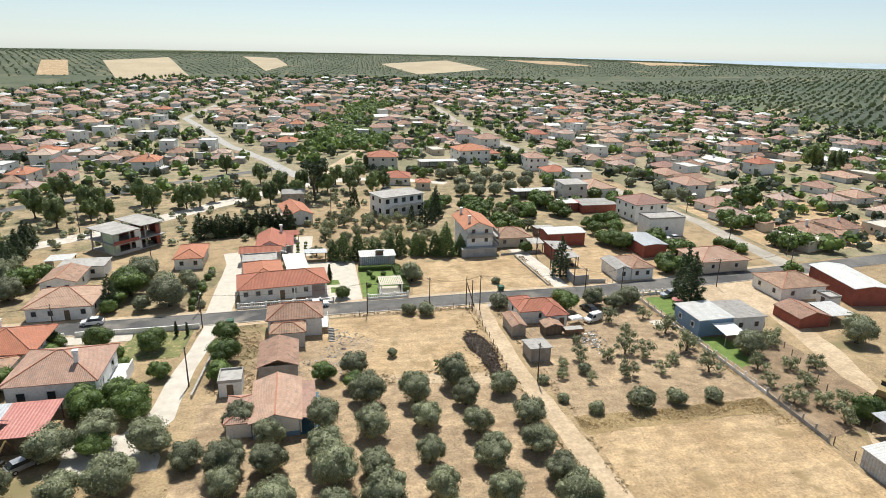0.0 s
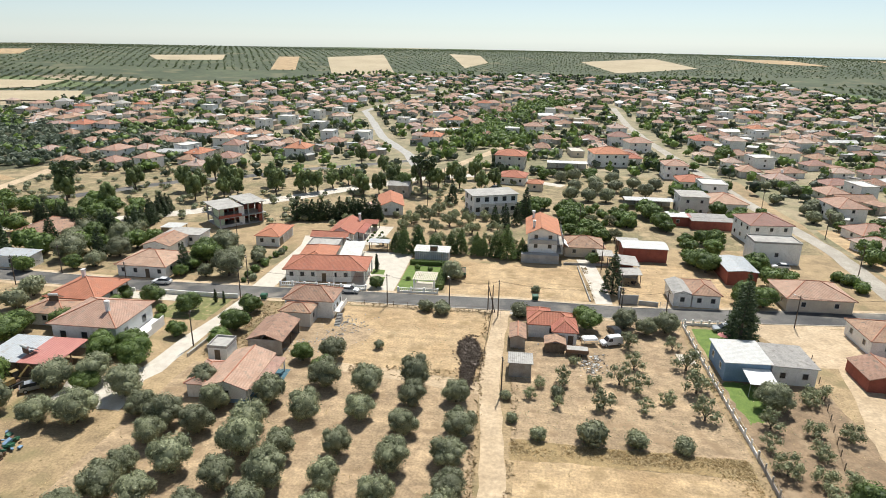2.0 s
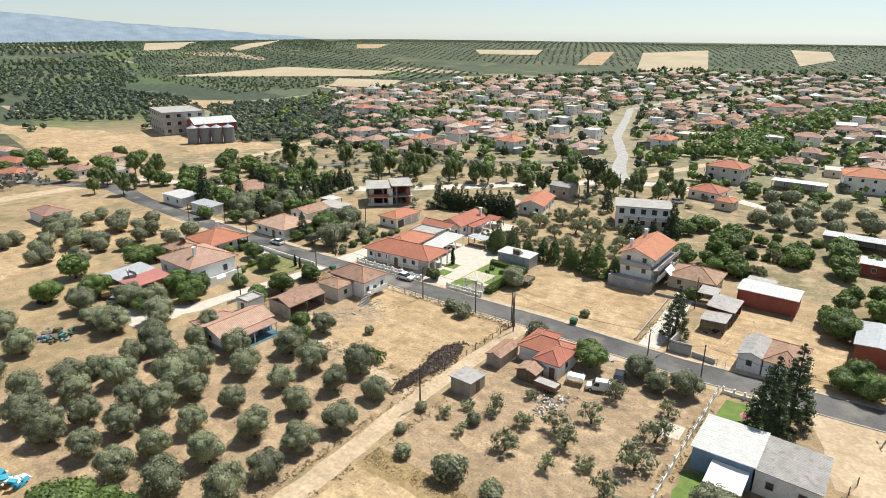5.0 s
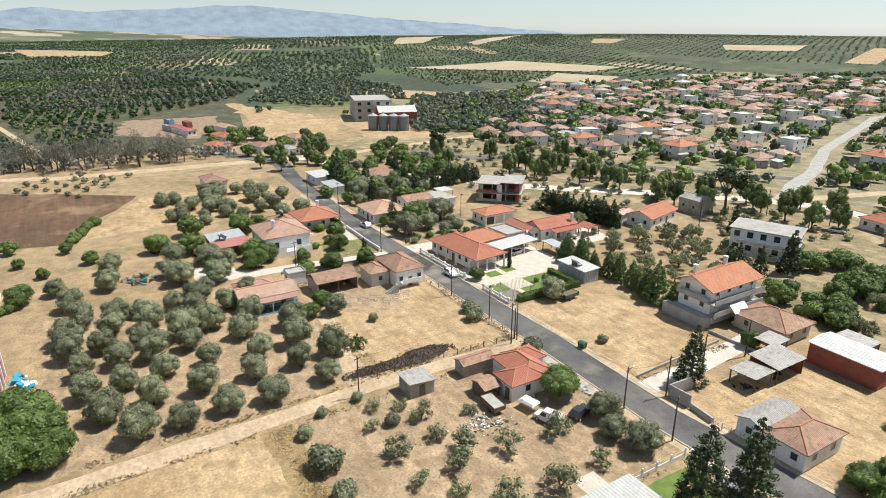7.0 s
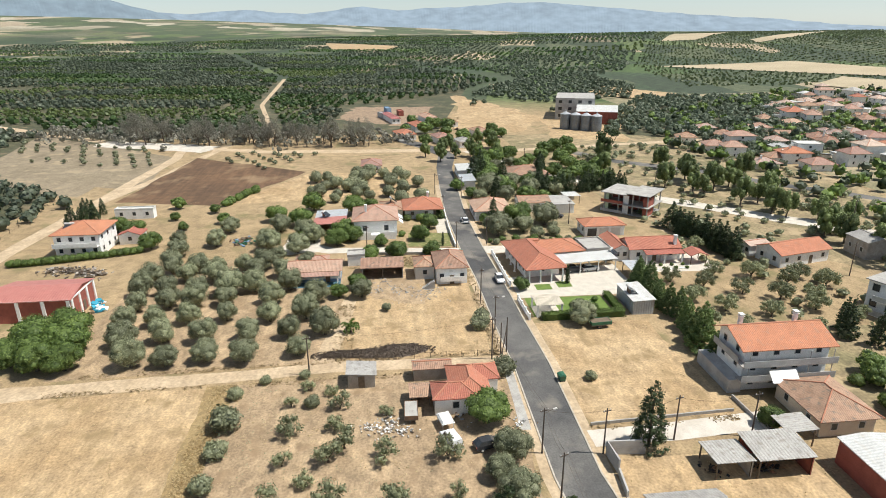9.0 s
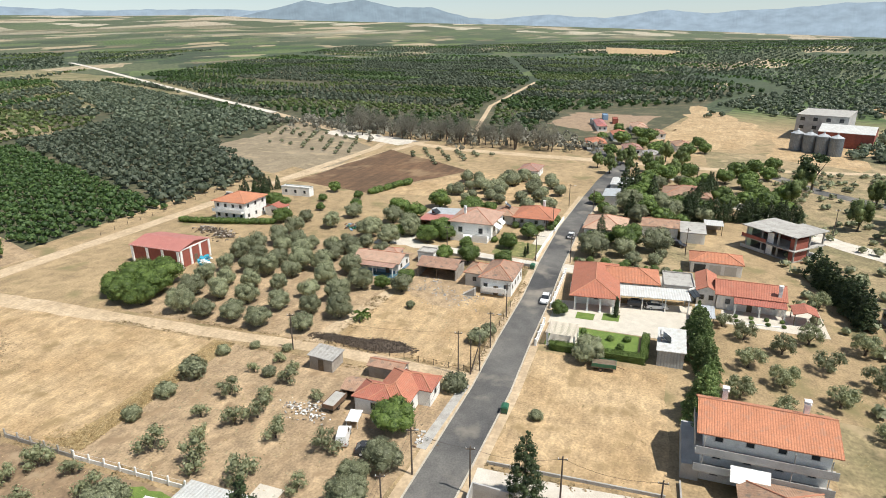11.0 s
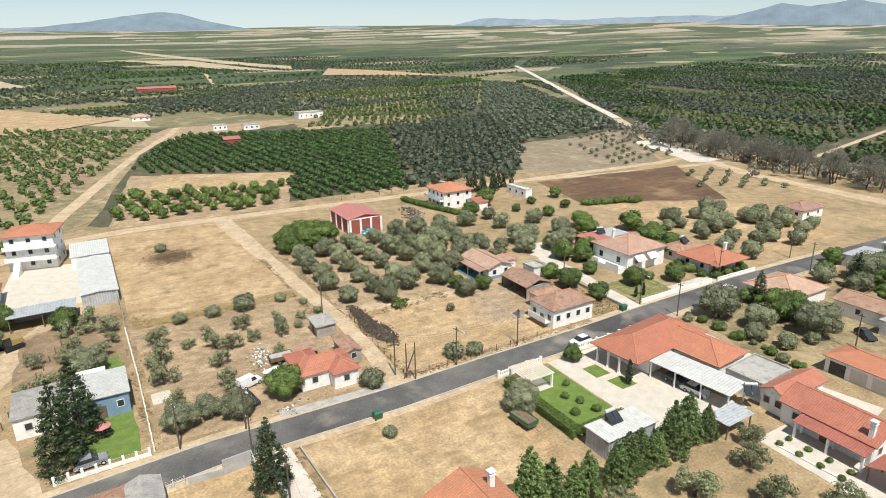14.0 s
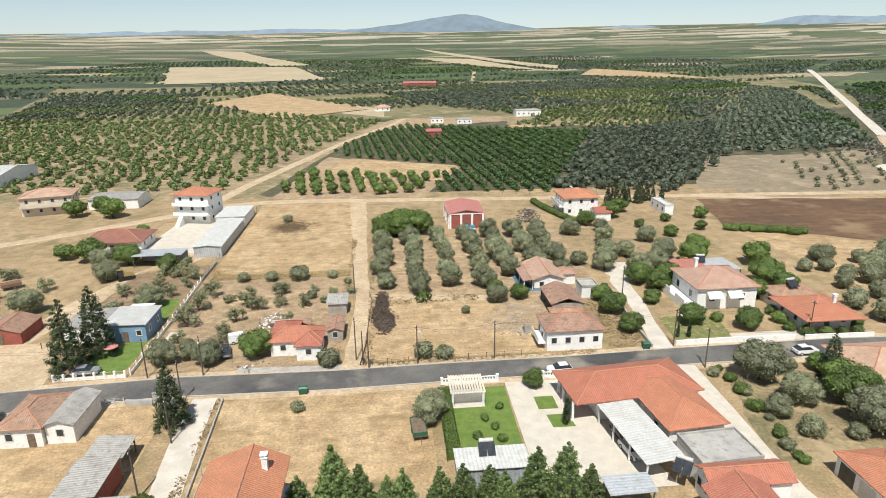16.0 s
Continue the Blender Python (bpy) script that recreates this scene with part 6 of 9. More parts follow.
    if lobes:
        V, F, F3 = crown(rng, lobes, dens, size, *((0.42, 0.4) if kind in ("open", "sparse") else (0.8, 0.72) if kind in ("tall", "fruit", "olive", "bush") else (0.86, 0.84)))
    else:
        V, F = leaf_cloud(rng, cl, per, size, fl)
    if not lobes and kind not in ("palm", "dusty"):
        k = 0.55
        V2, F2 = cores(rng, cl[:, :3], np.stack([cl[:, 3] * k, cl[:, 3] * k, cl[:, 3] * k * fl], 1))
        F3 = F2 + len(V)
        V = np.concatenate([V, V2])
    T = thing(name, 0, 0, 0, 0, label, category, group)
    part("trunk", tg, BARK, T)
    part("crown", np_mesh("crown", V, F, leaf, F3), None, T)
    return T


TREES = {
    "olive": ("olive_tree", "rounded grey-green olive tree on dry soil", "olive tree", "olive trees", 6),
    "grove": ("olive_tree", "rounded olive tree in a far dry grove", "olive tree", "far olive trees", 4),
    "open": ("olive_tree", "open-crowned olive tree with several stems", "olive tree", "open-crowned olive trees", 4),
    "fruit": ("fruit_tree", "young green fruit tree on tan soil", "fruit tree", "young fruit trees", 4),
    "sparse": ("olive_tree", "small thin-crowned olive tree on dry soil", "olive tree", "young olive trees", 4),
    "bush": ("bush", "dense grey-green bush on dry ground", "bush", "bushes", 3),
    "shrub": ("shrub", "leafy green garden shrub", "shrub", "garden shrubs", 3),
    "broad": ("broadleaf_tree", "leafy green garden tree with broad crown", "tree", "garden trees", 4),
    "broad_far": ("broadleaf_tree", "leafy green tree in a village garden", "tree", "village garden trees", 4),
    "fir_far": ("fir_tree", "small dark fir in a dense row", "fir tree", "firs in rows", 3),
    "tall": ("poplar_tree", "tall green roadside tree", "tree", "tall trees", 3),
    "dusty": ("streamside_tree", "dusty grey-brown tree along the stream", "tree", "streamside trees", 3),
    "fir": ("fir_tree", "dark green conical fir tree", "fir tree", "fir trees", 3),
    "leyland": ("hedge_conifer", "lush mid-green conifer in a screening row", "conifer", "screening conifers", 3),
    "pine": ("pine_tree", "dark pine with an open rounded crown", "pine tree", "pines", 2),
    "cypress": ("cypress", "small dark columnar cypress", "cypress", "cypresses", 2),
    "palm": ("young_palm", "low bright green palm-like plant", "plant", "palms", 1),
}
PROTO, USED = {}, {}
tree_rng = random.Random(5)


def tree(kind, x, y, s=1.0, sz=None):
    """Sets out a tree: the first of each form is the original, later ones copies."""
    if kind in ("broad", "fir") and not (-48 < x < 78 and 14 < y < 127):
        kind += "_far"
    name, label, cat, grp, forms = TREES[kind]
    i = tree_rng.randrange(forms)
    x, y, s = x * K, y * K, s * (1.36 if kind in ("olive", "grove") else 1.5 if kind == "sparse" else 1.25)
    m = pose(x, y, ground_z(x, y), 0, 0, tree_rng.uniform(0, 360))
    s = s * tree_rng.uniform(0.93, 1.07)
    if (kind, i) not in PROTO:
        ob = PROTO[kind, i] = make_tree(kind, sum(map(ord, kind)) * 10 + i, name, label, cat, grp)
        ob.matrix_basis = m
    else:
        ob = copy_thing(PROTO[kind, i], m)
    ob.scale = (s, s, s * (sz or 1))
    return ob


def wobble(k):
    return tree_rng.uniform(-k, k)


# the grove behind the fallow lot
for gx, ys in ((24.3, (45.5, 50, 55.5, 61, 67.5)), (18.0, (42.5, 48.5, 54.5, 60.5, 65.8, 71)), (12.0, (41, 44.8, 50.5, 56.2, 62.4, 68.3)), (6.0, (40.5, 44.8, 49.6, 54, 61.8, 69)), (1.0, (38.8, 43.4, 48.8, 53.8, 58.2, 63.8)), (-5.2, (39.6, 45, 50.8, 57, 62)), (-9.6, (41.5, 45.6, 49.8, 54.4, 58.4, 66))):
    for gy in ys:
        tree("olive", gx + wobble(0.6), gy + wobble(0.6), tree_rng.uniform(0.80, 1.10), tree_rng.uniform(1.0, 1.2))
for x, y, s in ((5.1, 76.5, 0.9), (10.9, 80.5, 0.4), (-20.6, 57.2, 1.3), (-28.2, 63.9, 1.2), (-24.9, 56.4, 1.0), (-18.1, 63.3, 1.1), (-24.1, 66, 1.1), (-32, 58, 1.1), (-14, 60, 0.9), (-33, 47, 1.0), (-24, 46, 1.0), (-18, 40, 1.1), (-26, 38, 0.9)):
    tree("olive", x, y, s)
for x, y, s in ((24.0, 33.6, 1.1), (24.4, 37.2, 0.95), (20.4, 36.0, 1.15), (20.0, 31.6, 1.2), (15.6, 34.6, 1.1), (16.4, 30.0, 1.1), (22.6, 29.6, 1.0), (1.0, 75.5, 0.6), (4.8, 72.6, 0.6), (-12.5, 83, 0.8), (-12.6, 78, 0.7), (-13, 90, 0.75), (-21.5, 71, 0.9), (-24, 74, 0.85), (-27.0, 72, 0.9), (-20.5, 80, 0.6), (-23, 88.5, 0.85), (-31, 91, 0.8), (-39, 80, 0.8), (-24, 64, 0.7), (-45, 78, 0.8)):
    tree("broad", x, y, s)
# the yard with scattered young olives
for x, y, s in ((45.0, 75.2, 1.0), (54.2, 68.1, 1.15), (54.8, 74.5, 1.2), (54.9, 80.5, 1.1), (47.1, 73.6, 1.05), (47.6, 79.5, 0.95), (47.2, 68.8, 0.7), (42.1, 69.0, 0.9), (36.4, 68.5, 0.6), (41.6, 74.0, 0.65), (37.4, 74.4, 0.9), (34.2, 73.2, 0.6), (39.5, 79.9, 0.6), (47.9, 86.3, 0.95), (54.4, 86.6, 0.8), (50.4, 71.5, 0.7), (33.0, 70.2, 0.55)):
    tree("sparse", x, y, s)
for x, y, s in ((54.6, 92.4, 1.05), (48.4, 93.2, 1.0), (51.4, 91.4, 0.8)):
    tree("olive", x, y, s)
tree("broad", 42.0, 91.6, 0.88)
tree("bush", 31.7, 95.4, 1.45)
for x, y, s in ((33.8, 61.4, 0.9), (40.0, 61.6, 1.6), (45.0, 61.6, 1.1), (50.2, 61.4, 1.1), (30.8, 64.6, 0.7), (48.0, 20.5, 1.1), (15.8, 95.2, 1.1), (18.6, 94.4, 1.2), (34.5, 106.4, 0.75), (29.9, 69.5, 0.7), (36.6, 71, 0.8)):
    tree("bush", x, y, s)
tree("palm", 17.5, 75.0, 0.9)
for x, y, s in ((18.8, 110.2, 1.0), (60.2, 58.7, 0.9), (59.9, 63.1, 0.75), (65.0, 62.2, 0.8), (61.6, 67.4, 0.95), (63.5, 71.7, 1.1), (66.2, 66.5, 0.8), (63.4, 57.4, 0.8), (68.4, 73.8, 0.9), (70.8, 75.4, 0.8), (62.9, 53.4, 1.0), (66, 57, 0.9), (70, 66, 0.8), (76, 58, 1.2), (83, 72, 1.2), (88, 78, 0.9), (92, 66, 1.0), (85, 62, 0.9), (80, 50, 1.2), (95, 55, 1.0)):
    tree("olive" if s >= 1.1 or y > 100 else "sparse", x, y, s)
# firs
for x, y, s in ((48.4, 108.2, 1.0), (66.4, 93.6, 1.2), (64.6, 88.8, 1.25)):
    tree("fir", x, y, s, 1.04)
for i in range(12):
    tree("leyland", 4.8 + i * 2.45 + wobble(0.7), 125.2 + wobble(1.1), tree_rng.uniform(0.62, 1.0), tree_rng.uniform(0.8, 1.08))
for i in range(17):
    tree("fir", -24.4 + i * 1.28 + wobble(0.3), 145.2 + i * 0.2 + wobble(0.5), tree_rng.uniform(0.7, 1.0), tree_rng.uniform(0.7, 0.9))
for x, y, s in ((1.3, 128.2, 0.8), (5.0, 131.0, 0.95), (13.4, 130.8, 1.1), (8.0, 135.6, 1.05), (3.6, 139.6, 1.05), (17.2, 134.6, 1.1), (11.4, 140.8, 1.15), (4.6, 146.4, 1.1), (20.2, 140.4, 1.1), (14.2, 145.8, 1.2), (8.6, 150.6, 1.1), (18.6, 149.0, 1.1), (14.6, 151.4, 1.0), (10.2, 156.8, 1.15), (6.0, 154.6, 1.0), (21.7, 129.2, 0.95), (24.6, 134.0, 1.0), (26.0, 144.2, 0.95), (27.0, 137.0, 0.9), (30.0, 131.5, 0.8), (22.6, 153.2, 0.9), (-10.7, 143.4, 0.9)):
    tree("open", x, y, s * 0.84, 1.08)
for x, y, s in ((3.4, 112.6, 0.65), (-19, 92.8, 0.45), (-20.6, 93, 0.45)):
    tree("cypress", x, y, s)
tree("broad", 5.2, 103.9, 0.5)


def hedge(x0, x1, y0, y1, h, label, seed):
    """A clipped hedge: a shaded core under a skin of leaf sprays, uneven on top."""
    rng = np.random.default_rng(seed)
    lx, ly = (x1 - x0) * K, (y1 - y0) * K
    P = []
    for a, b, face in ((lx, ly, "top"), (lx, h, "s"), (lx, h, "n"), (ly, h, "e"), (ly, h, "w")):
        n = int(a * b * 95)
        u, v = rng.random(n), rng.random(n)
        o, one = np.zeros(n), np.ones(n)
        P.append(np.stack({"top": (u * lx, v * ly, one * h), "s": (u * lx, o, v * h), "n": (u * lx, one * ly, v * h), "e": (one * lx, u * ly, v * h), "w": (o, u * ly, v * h)}[face], 1))
    P = np.concatenate(P)
    bump = np.array([noise.noise(Vector(p) * 0.9) for p in P])
    mid = np.array([lx / 2, ly / 2, h / 2])
    P = mid + (P - mid) * (1 + 0.10 * bump)[:, None]
    V, F = leaf_cloud(rng, np.concatenate([P, np.full((len(P), 1), 0.09)], 1), 1, 0.085, 1.0)
    V[:, 2] = np.maximum(V[:, 2], 0.02)
    H = thing("hedge", x0 * K, y0 * K, 0, 0, label, "hedge")
    part("foliage", np_mesh("foliage", V, F, GREEN), None, H)
    part("inner_growth", Geo().box(0.14, lx - 0.14, 0.14, ly - 0.14, 0, h - 0.14), GREEN, H)


hedge(16.1, 17.5, 104.6, 117.8, 1.35, "clipped green hedge beside the lawn", 71)
hedge(9.3, 15.9, 117.0, 118.0, 1.2, "clipped green hedge before the garden shed", 72)
for x, y in ((12.5, 110.8), (11.6, 112.6), (11.2, 115.0), (13.8, 114.2), (10.4, 108.6)):
    tree("shrub", x, y, 0.5)
tree("pine", 2.2, 179, 1.25)
tree("fir", 12.5, 168, 0.85)
tree("broad", 46.5, 123.5, 0.6)
for x, y, s in ((74, 105.5, 0.9), (72, 109.0, 0.9), (70.5, 106, 0.7), (95, 100, 0.7), (92, 96.2, 0.5)):
    tree("broad", x, y, s)
for x, y, s in ((-23.8, 105.4, 1.55), (-25.6, 111.4, 1.15), (-30.3, 117.4, 1.4), (-21.5, 113.5, 0.8), (-33.5, 113, 0.9), (-28, 104.2, 0.8), (-59.6, 109.7, 1.5), (-55.3, 119.8, 1.5), (-51, 112.5, 1.1), (-64, 117, 1.3), (-56, 127, 1.0), (-66, 123.5, 1.2), (-52, 106.2, 1.0), (-84, 116, 1.1), (-90, 122, 1.0)):
    tree("olive", x, y, s)
for x, y, s in ((-27.5, 118.5, 0.7), (-23, 117.5, 0.8), (-34, 118, 0.7)):
    tree("bush", x, y, s * 1.5)
for i in range(13):
    tree(("shrub", "bush", "shrub")[i % 3], -19.3 + wobble(1.3), 103 + i * 1.6 + wobble(0.7), tree_rng.uniform(0.35, 0.85))
for x, y, s in ((-31.5, 111.5, 1.25), (-32.5, 107.6, 0.6), (-33, 104, 0.6), (-55.4, 104.3, 0.75), (-63.7, 101.4, 0.8), (-50.5, 118, 0.9), (-61, 113.5, 1.1), (-67, 110.5, 1.2), (-57, 114.5, 0.9), (-62, 121, 1.0), (-72, 113, 1.1), (-84, 124, 1.0), (-80, 112, 1.1), (-49, 122, 0.8), (-90, 113, 1.0), (-96, 118, 1.2), (-102, 124, 1.1), (-104, 114, 1.0), (-92, 128, 0.9)):
    tree("broad", x, y, s)
for x, y, s in ((-73.6, 107.6, 1.15), (-76.5, 110, 1.1), (-33.2, 106, 0.75), (-54, 110.5, 0.8), (-68, 115, 1.0)):
    tree("fir", x, y, s)
for i in range(17):
    tree("fir", -56.0 - i * 0.28 + wobble(0.7), 123.6 + i * 1.5 + wobble(0.4), tree_rng.uniform(0.62, 0.95), 0.85)
for x, y, s in ((-72.5, 142.4, 1.1), (-73.0, 137.6, 1.0), (-67.5, 145.5, 0.9), (-78, 141, 1.0), (-80, 147, 1.1), (-64.5, 139.5, 0.9), (-68, 133, 1.0), (-75, 132, 1.1), (-86, 139.8, 1.0), (-93, 139.5, 1.1), (-100, 141, 0.9), (-62.5, 127.5, 0.8), (-108, 138, 1.2), (-114, 143, 1.1), (-120, 149, 1.1), (-106, 146, 1.0), (-98, 134, 1.0)):
    tree("broad", x, y, s)
tree("pine", -94.4, 155.6, 1.15)
# west of the villas
for i in range(34):
    x, y = -52 - tree_rng.random() * 34, 62 + tree_rng.random() * 30
    tree("grove", x, y, tree_rng.uniform(0.75, 1.05))
for i in range(16):
    tree("shrub", -55 - i * 1.0, 41 + i * 0.35 + wobble(1), 1.0)
for x, y, s in ((-44, 74, 1.1), (-48, 64, 1.1), (-36, 62, 1.0), (-40, 56, 0.9), (-49, 40, 0.5), (-44, 32, 0.5), (-40, 44, 0.6), (-36, 36, 0.5), (-32, 27, 1.0), (-36, 22, 0.9), (-54, 30, 0.7)):
    tree("broad", x, y, s)
for i in range(9):
    tree("fir", -37 - i * 1.8, 12.5 + wobble(1.5), tree_rng.uniform(0.5, 0.75))
for i in range(20):
    tree("shrub", -16.6 - 5.4 * (i / 19) ** 1.4, 9.5 + i * 1.15, 0.85)
tree("broad", -24.0, 32.9, 0.9)
for x, y, s in ((-46, 94.4, 0.8), (-43.5, 94.6, 0.7), (-41, 94.5, 0.9), (-38.2, 94.2, 1.0), (-36.6, 92.4, 0.9), (-47.4, 92, 1.0), (-36.8, 89.5, 1.0), (-48, 88.5, 1.1), (-27.6, 88, 0.9), (-26, 84.6, 0.8), (-37.4, 86.5, 0.9)):
    tree("shrub", x, y, s)
for i in range(8):
    tree("shrub", -2.6 + (i % 2) * 1.7, 130.4 + (i // 2) * 2.2, 0.34)
# row of tall trees on the bank and dusty ones along the stream
for i in range(26):
    x = -62 + i * 3.4 + wobble(1.5)
    tree("tall", x, 168 + i * 1.1 + wobble(9), tree_rng.uniform(0.75, 1.1))
for i in range(40):
    t = i / 39
    tree("dusty", -128 - 22 * (1 - t) + wobble(5) - 4, -20 + 95 * t + wobble(3), tree_rng.uniform(0.9, 1.25))
for i in range(10):
    tree("tall", -112 + wobble(14), 110 + wobble(14), tree_rng.uniform(0.6, 0.9))
for x, y, s in ((-131, 98, 1.0), (-136, 113, 1.2), (-143, 114, 1.0), (-126, 105, 0.9), (-156, 100, 1.2), (-159, 92, 0.9), (-163, 110, 1.2), (-150, 108, 1.0), (-171, 106, 1.0), (-181, 104, 0.8), (-138, 124, 1.1), (-145, 130, 0.9), (-156, 128, 1.0), (-122, 122, 1.1), (-186, 96, 0.9)):
    tree("broad", x, y, s)
for x, y, s in ((58, 34, 0.0), (75.5, 49, 1.0), (66, 53.6, 0.8), (84, 46, 1.1), (90, 44, 0.8), (104, 8, 1.1), (100, 2, 1.0), (80, 28, 0.6), (76, 4, 0.8), (94, 10, 1.2)):
    if s:
        tree("broad", x, y, s)


# ---- far groves, orchards and the far side of the village ----
def scatter(name, pts, radius, height, quads, mat, seed, label, category, lift=0.42, core=True):
    """Trees too far to tell apart, in one mesh: each a small tuft of leaf sprays."""
    rng = np.random.default_rng(seed)
    pts = np.asarray(pts, float) * K
    radius, height = radius * 1.15, height * 1.15
    n = len(pts)
    gz = terrain(pts[:, 0], pts[:, 1])
    sc = rng.uniform(0.75, 1.25, n)
    d = rng.normal(size=(n, quads, 3))
    d /= np.linalg.norm(d, axis=2)[:, :, None]
    d[:, :, 2] = np.abs(d[:, :, 2]) * 1.25 - 0.35
    P = d * rng.uniform(0.55, 1.0, (n, quads, 1)) * np.array([radius, radius, height / 2]) * sc[:, None, None]
    P[:, :, 0] += pts[:, None, 0]
    P[:, :, 1] += pts[:, None, 1]
    P[:, :, 2] += gz[:, None] + height * lift * sc[:, None]
    P, dd = P.reshape(-1, 3), d.reshape(-1, 3)
    nn = dd + rng.normal(size=P.shape) * 0.35
    u = rng.normal(size=P.shape)
    w = np.cross(nn, u)
    w /= np.linalg.norm(w, axis=1)[:, None]
    u = np.cross(w, nn)
    u /= np.linalg.norm(u, axis=1)[:, None]
    s = radius * 1.5 / math.sqrt(quads) * rng.uniform(0.7, 1.4, len(P))[:, None]
    V = np.stack([P - u * s, P - w * s * 0.8, P + u * s, P + w * s * 0.8], 1).reshape(-1, 3)
    F = np.arange(len(V)).reshape(-1, 4)
    F3 = None
    if core:
        C = np.stack([pts[:, 0], pts[:, 1], gz + height * lift * sc], 1)
        V2, F2 = cores(rng, C, np.array([radius, radius, height * 0.45]) * sc[:, None] * 0.72)
        F3 = F2 + len(V)
        V = np.concatenate([V, V2])
    return tagged(new(name, np_mesh(name, V, F, mat, F3)), label, category, kind="stuff")


def inside(p, poly):
    x, y = p
    c = False
    for (x1, y1), (x2, y2) in zip(poly, poly[1:] + poly[:1]):
        if (y1 > y) != (y2 > y) and x < (x2 - x1) * (y - y1) / (y2 - y1) + x1:
            c = not c
    return c


def rows_in(poly, dx, dy, turn, jitter, rng, keep=1.0):
    """Planting points in rows inside an outline."""
    xs, ys = [p[0] for p in poly], [p[1] for p in poly]
    cx, cy = sum(xs) / len(xs), sum(ys) / len(ys)
    R = max(max(xs) - min(xs), max(ys) - min(ys))
    c, s = math.cos(radians(turn)), math.sin(radians(turn))
    out = []
    for i in range(int(-R / dx), int(R / dx) + 1):
        for j in range(int(-R / dy), int(R / dy) + 1):
            a, b = i * dx + rng.uniform(-jitter, jitter), j * dy + rng.uniform(-jitter, jitter)
            p = (cx + a * c - b * s, cy + a * s + b * c)
            if rng.random() < keep and inside(p, poly) and not on_way(p[0], p[1], 4.6 + 0.008 * abs(p[1])):
                out.append(p)
    return out


far_rng = random.Random(11)
WAYS = [[(-200, -96), (-308, -262), (-534, -632), (-830, -972)], [(73, 6), (67, -24), (54, -70), (40, -120), (20, -175), (-5, -262)], [(-150, 40), (-264, 16), (-437, 6), (-960, -160)], [(-320, -330), (-200, -90), (-150, -20)]]


def on_way(x, y, d):
    """Whether a place lies on one of the country roads."""
    for pts in WAYS:
        for (x1, y1), (x2, y2) in zip(pts, pts[1:]):
            t = max(0, min(1, ((x - x1) * (x2 - x1) + (y - y1) * (y2 - y1)) / ((x2 - x1) ** 2 + (y2 - y1) ** 2)))
            if math.hypot(x - x1 - t * (x2 - x1), y - y1 - t * (y2 - y1)) < d:
                return True
    return False


# peach rows and olive rows past the dirt road
for p in rows_in([(57, -8), (14, -5), (6, -31), (51, -38)], 4.4, 4.8, 8, 0.6, far_rng, 0.92):
    tree("fruit", *p, tree_rng.uniform(0.75, 1.1))
scatter("orchard_dark", rows_in([(11, -8), (-24, -2), (-76, -126), (12, -166), (33, -136), (46, -88), (37, -72), (-3, -50)], 4.3, 2.6, 5, 0.3, far_rng), 1.5, 2.8, 34, ORCHARD, 2, "dense dark green orchard rows", "orchard")
scatter("grove_silver", rows_in([(-26, -3), (-62, 2), (-112, -60), (-150, -150), (-80, -130)], 5.0, 5.0, 14, 0.8, far_rng), 2.3, 3.6, 36, GROVE, 3, "silvery olive grove", "olive grove")
scatter("grove_gap", rows_in([(-126, -56), (-160, -62), (-196, -96), (-330, -300), (-310, -390), (-150, -152), (-112, -62)], 6.0, 5.6, 18, 0.9, far_rng), 2.4, 3.6, 22, GROVE, 20, "olive grove between the clearing and the white road", "olive grove")
scatter("grove_rows_west", rows_in([(-100, 8), (-134, 2), (-165, -66), (-118, -40)], 6.5, 5, 22, 0.5, far_rng, 0.75), 1.2, 2.0, 30, OLIVE, 4, "rows of small trees in dry soil", "orchard")
scatter("grove_rows_field", rows_in([(-96, 44), (-112, 26), (-126, 34), (-118, 62)], 5, 5.5, 30, 0.3, far_rng), 1.2, 1.8, 36, OLIVE, 5, "short rows of young olives beside the ploughed field", "orchard")
scatter("orchard_light", rows_in([(62, -52), (70, -18), (170, -20), (240, -200), (90, -240), (24, -190), (50, -108)], 5.0, 4.4, 10, 1.5, far_rng, 0.8), 1.75, 2.7, 22, LIGHTLEAF, 6, "light green orchard trees on dry soil", "orchard")


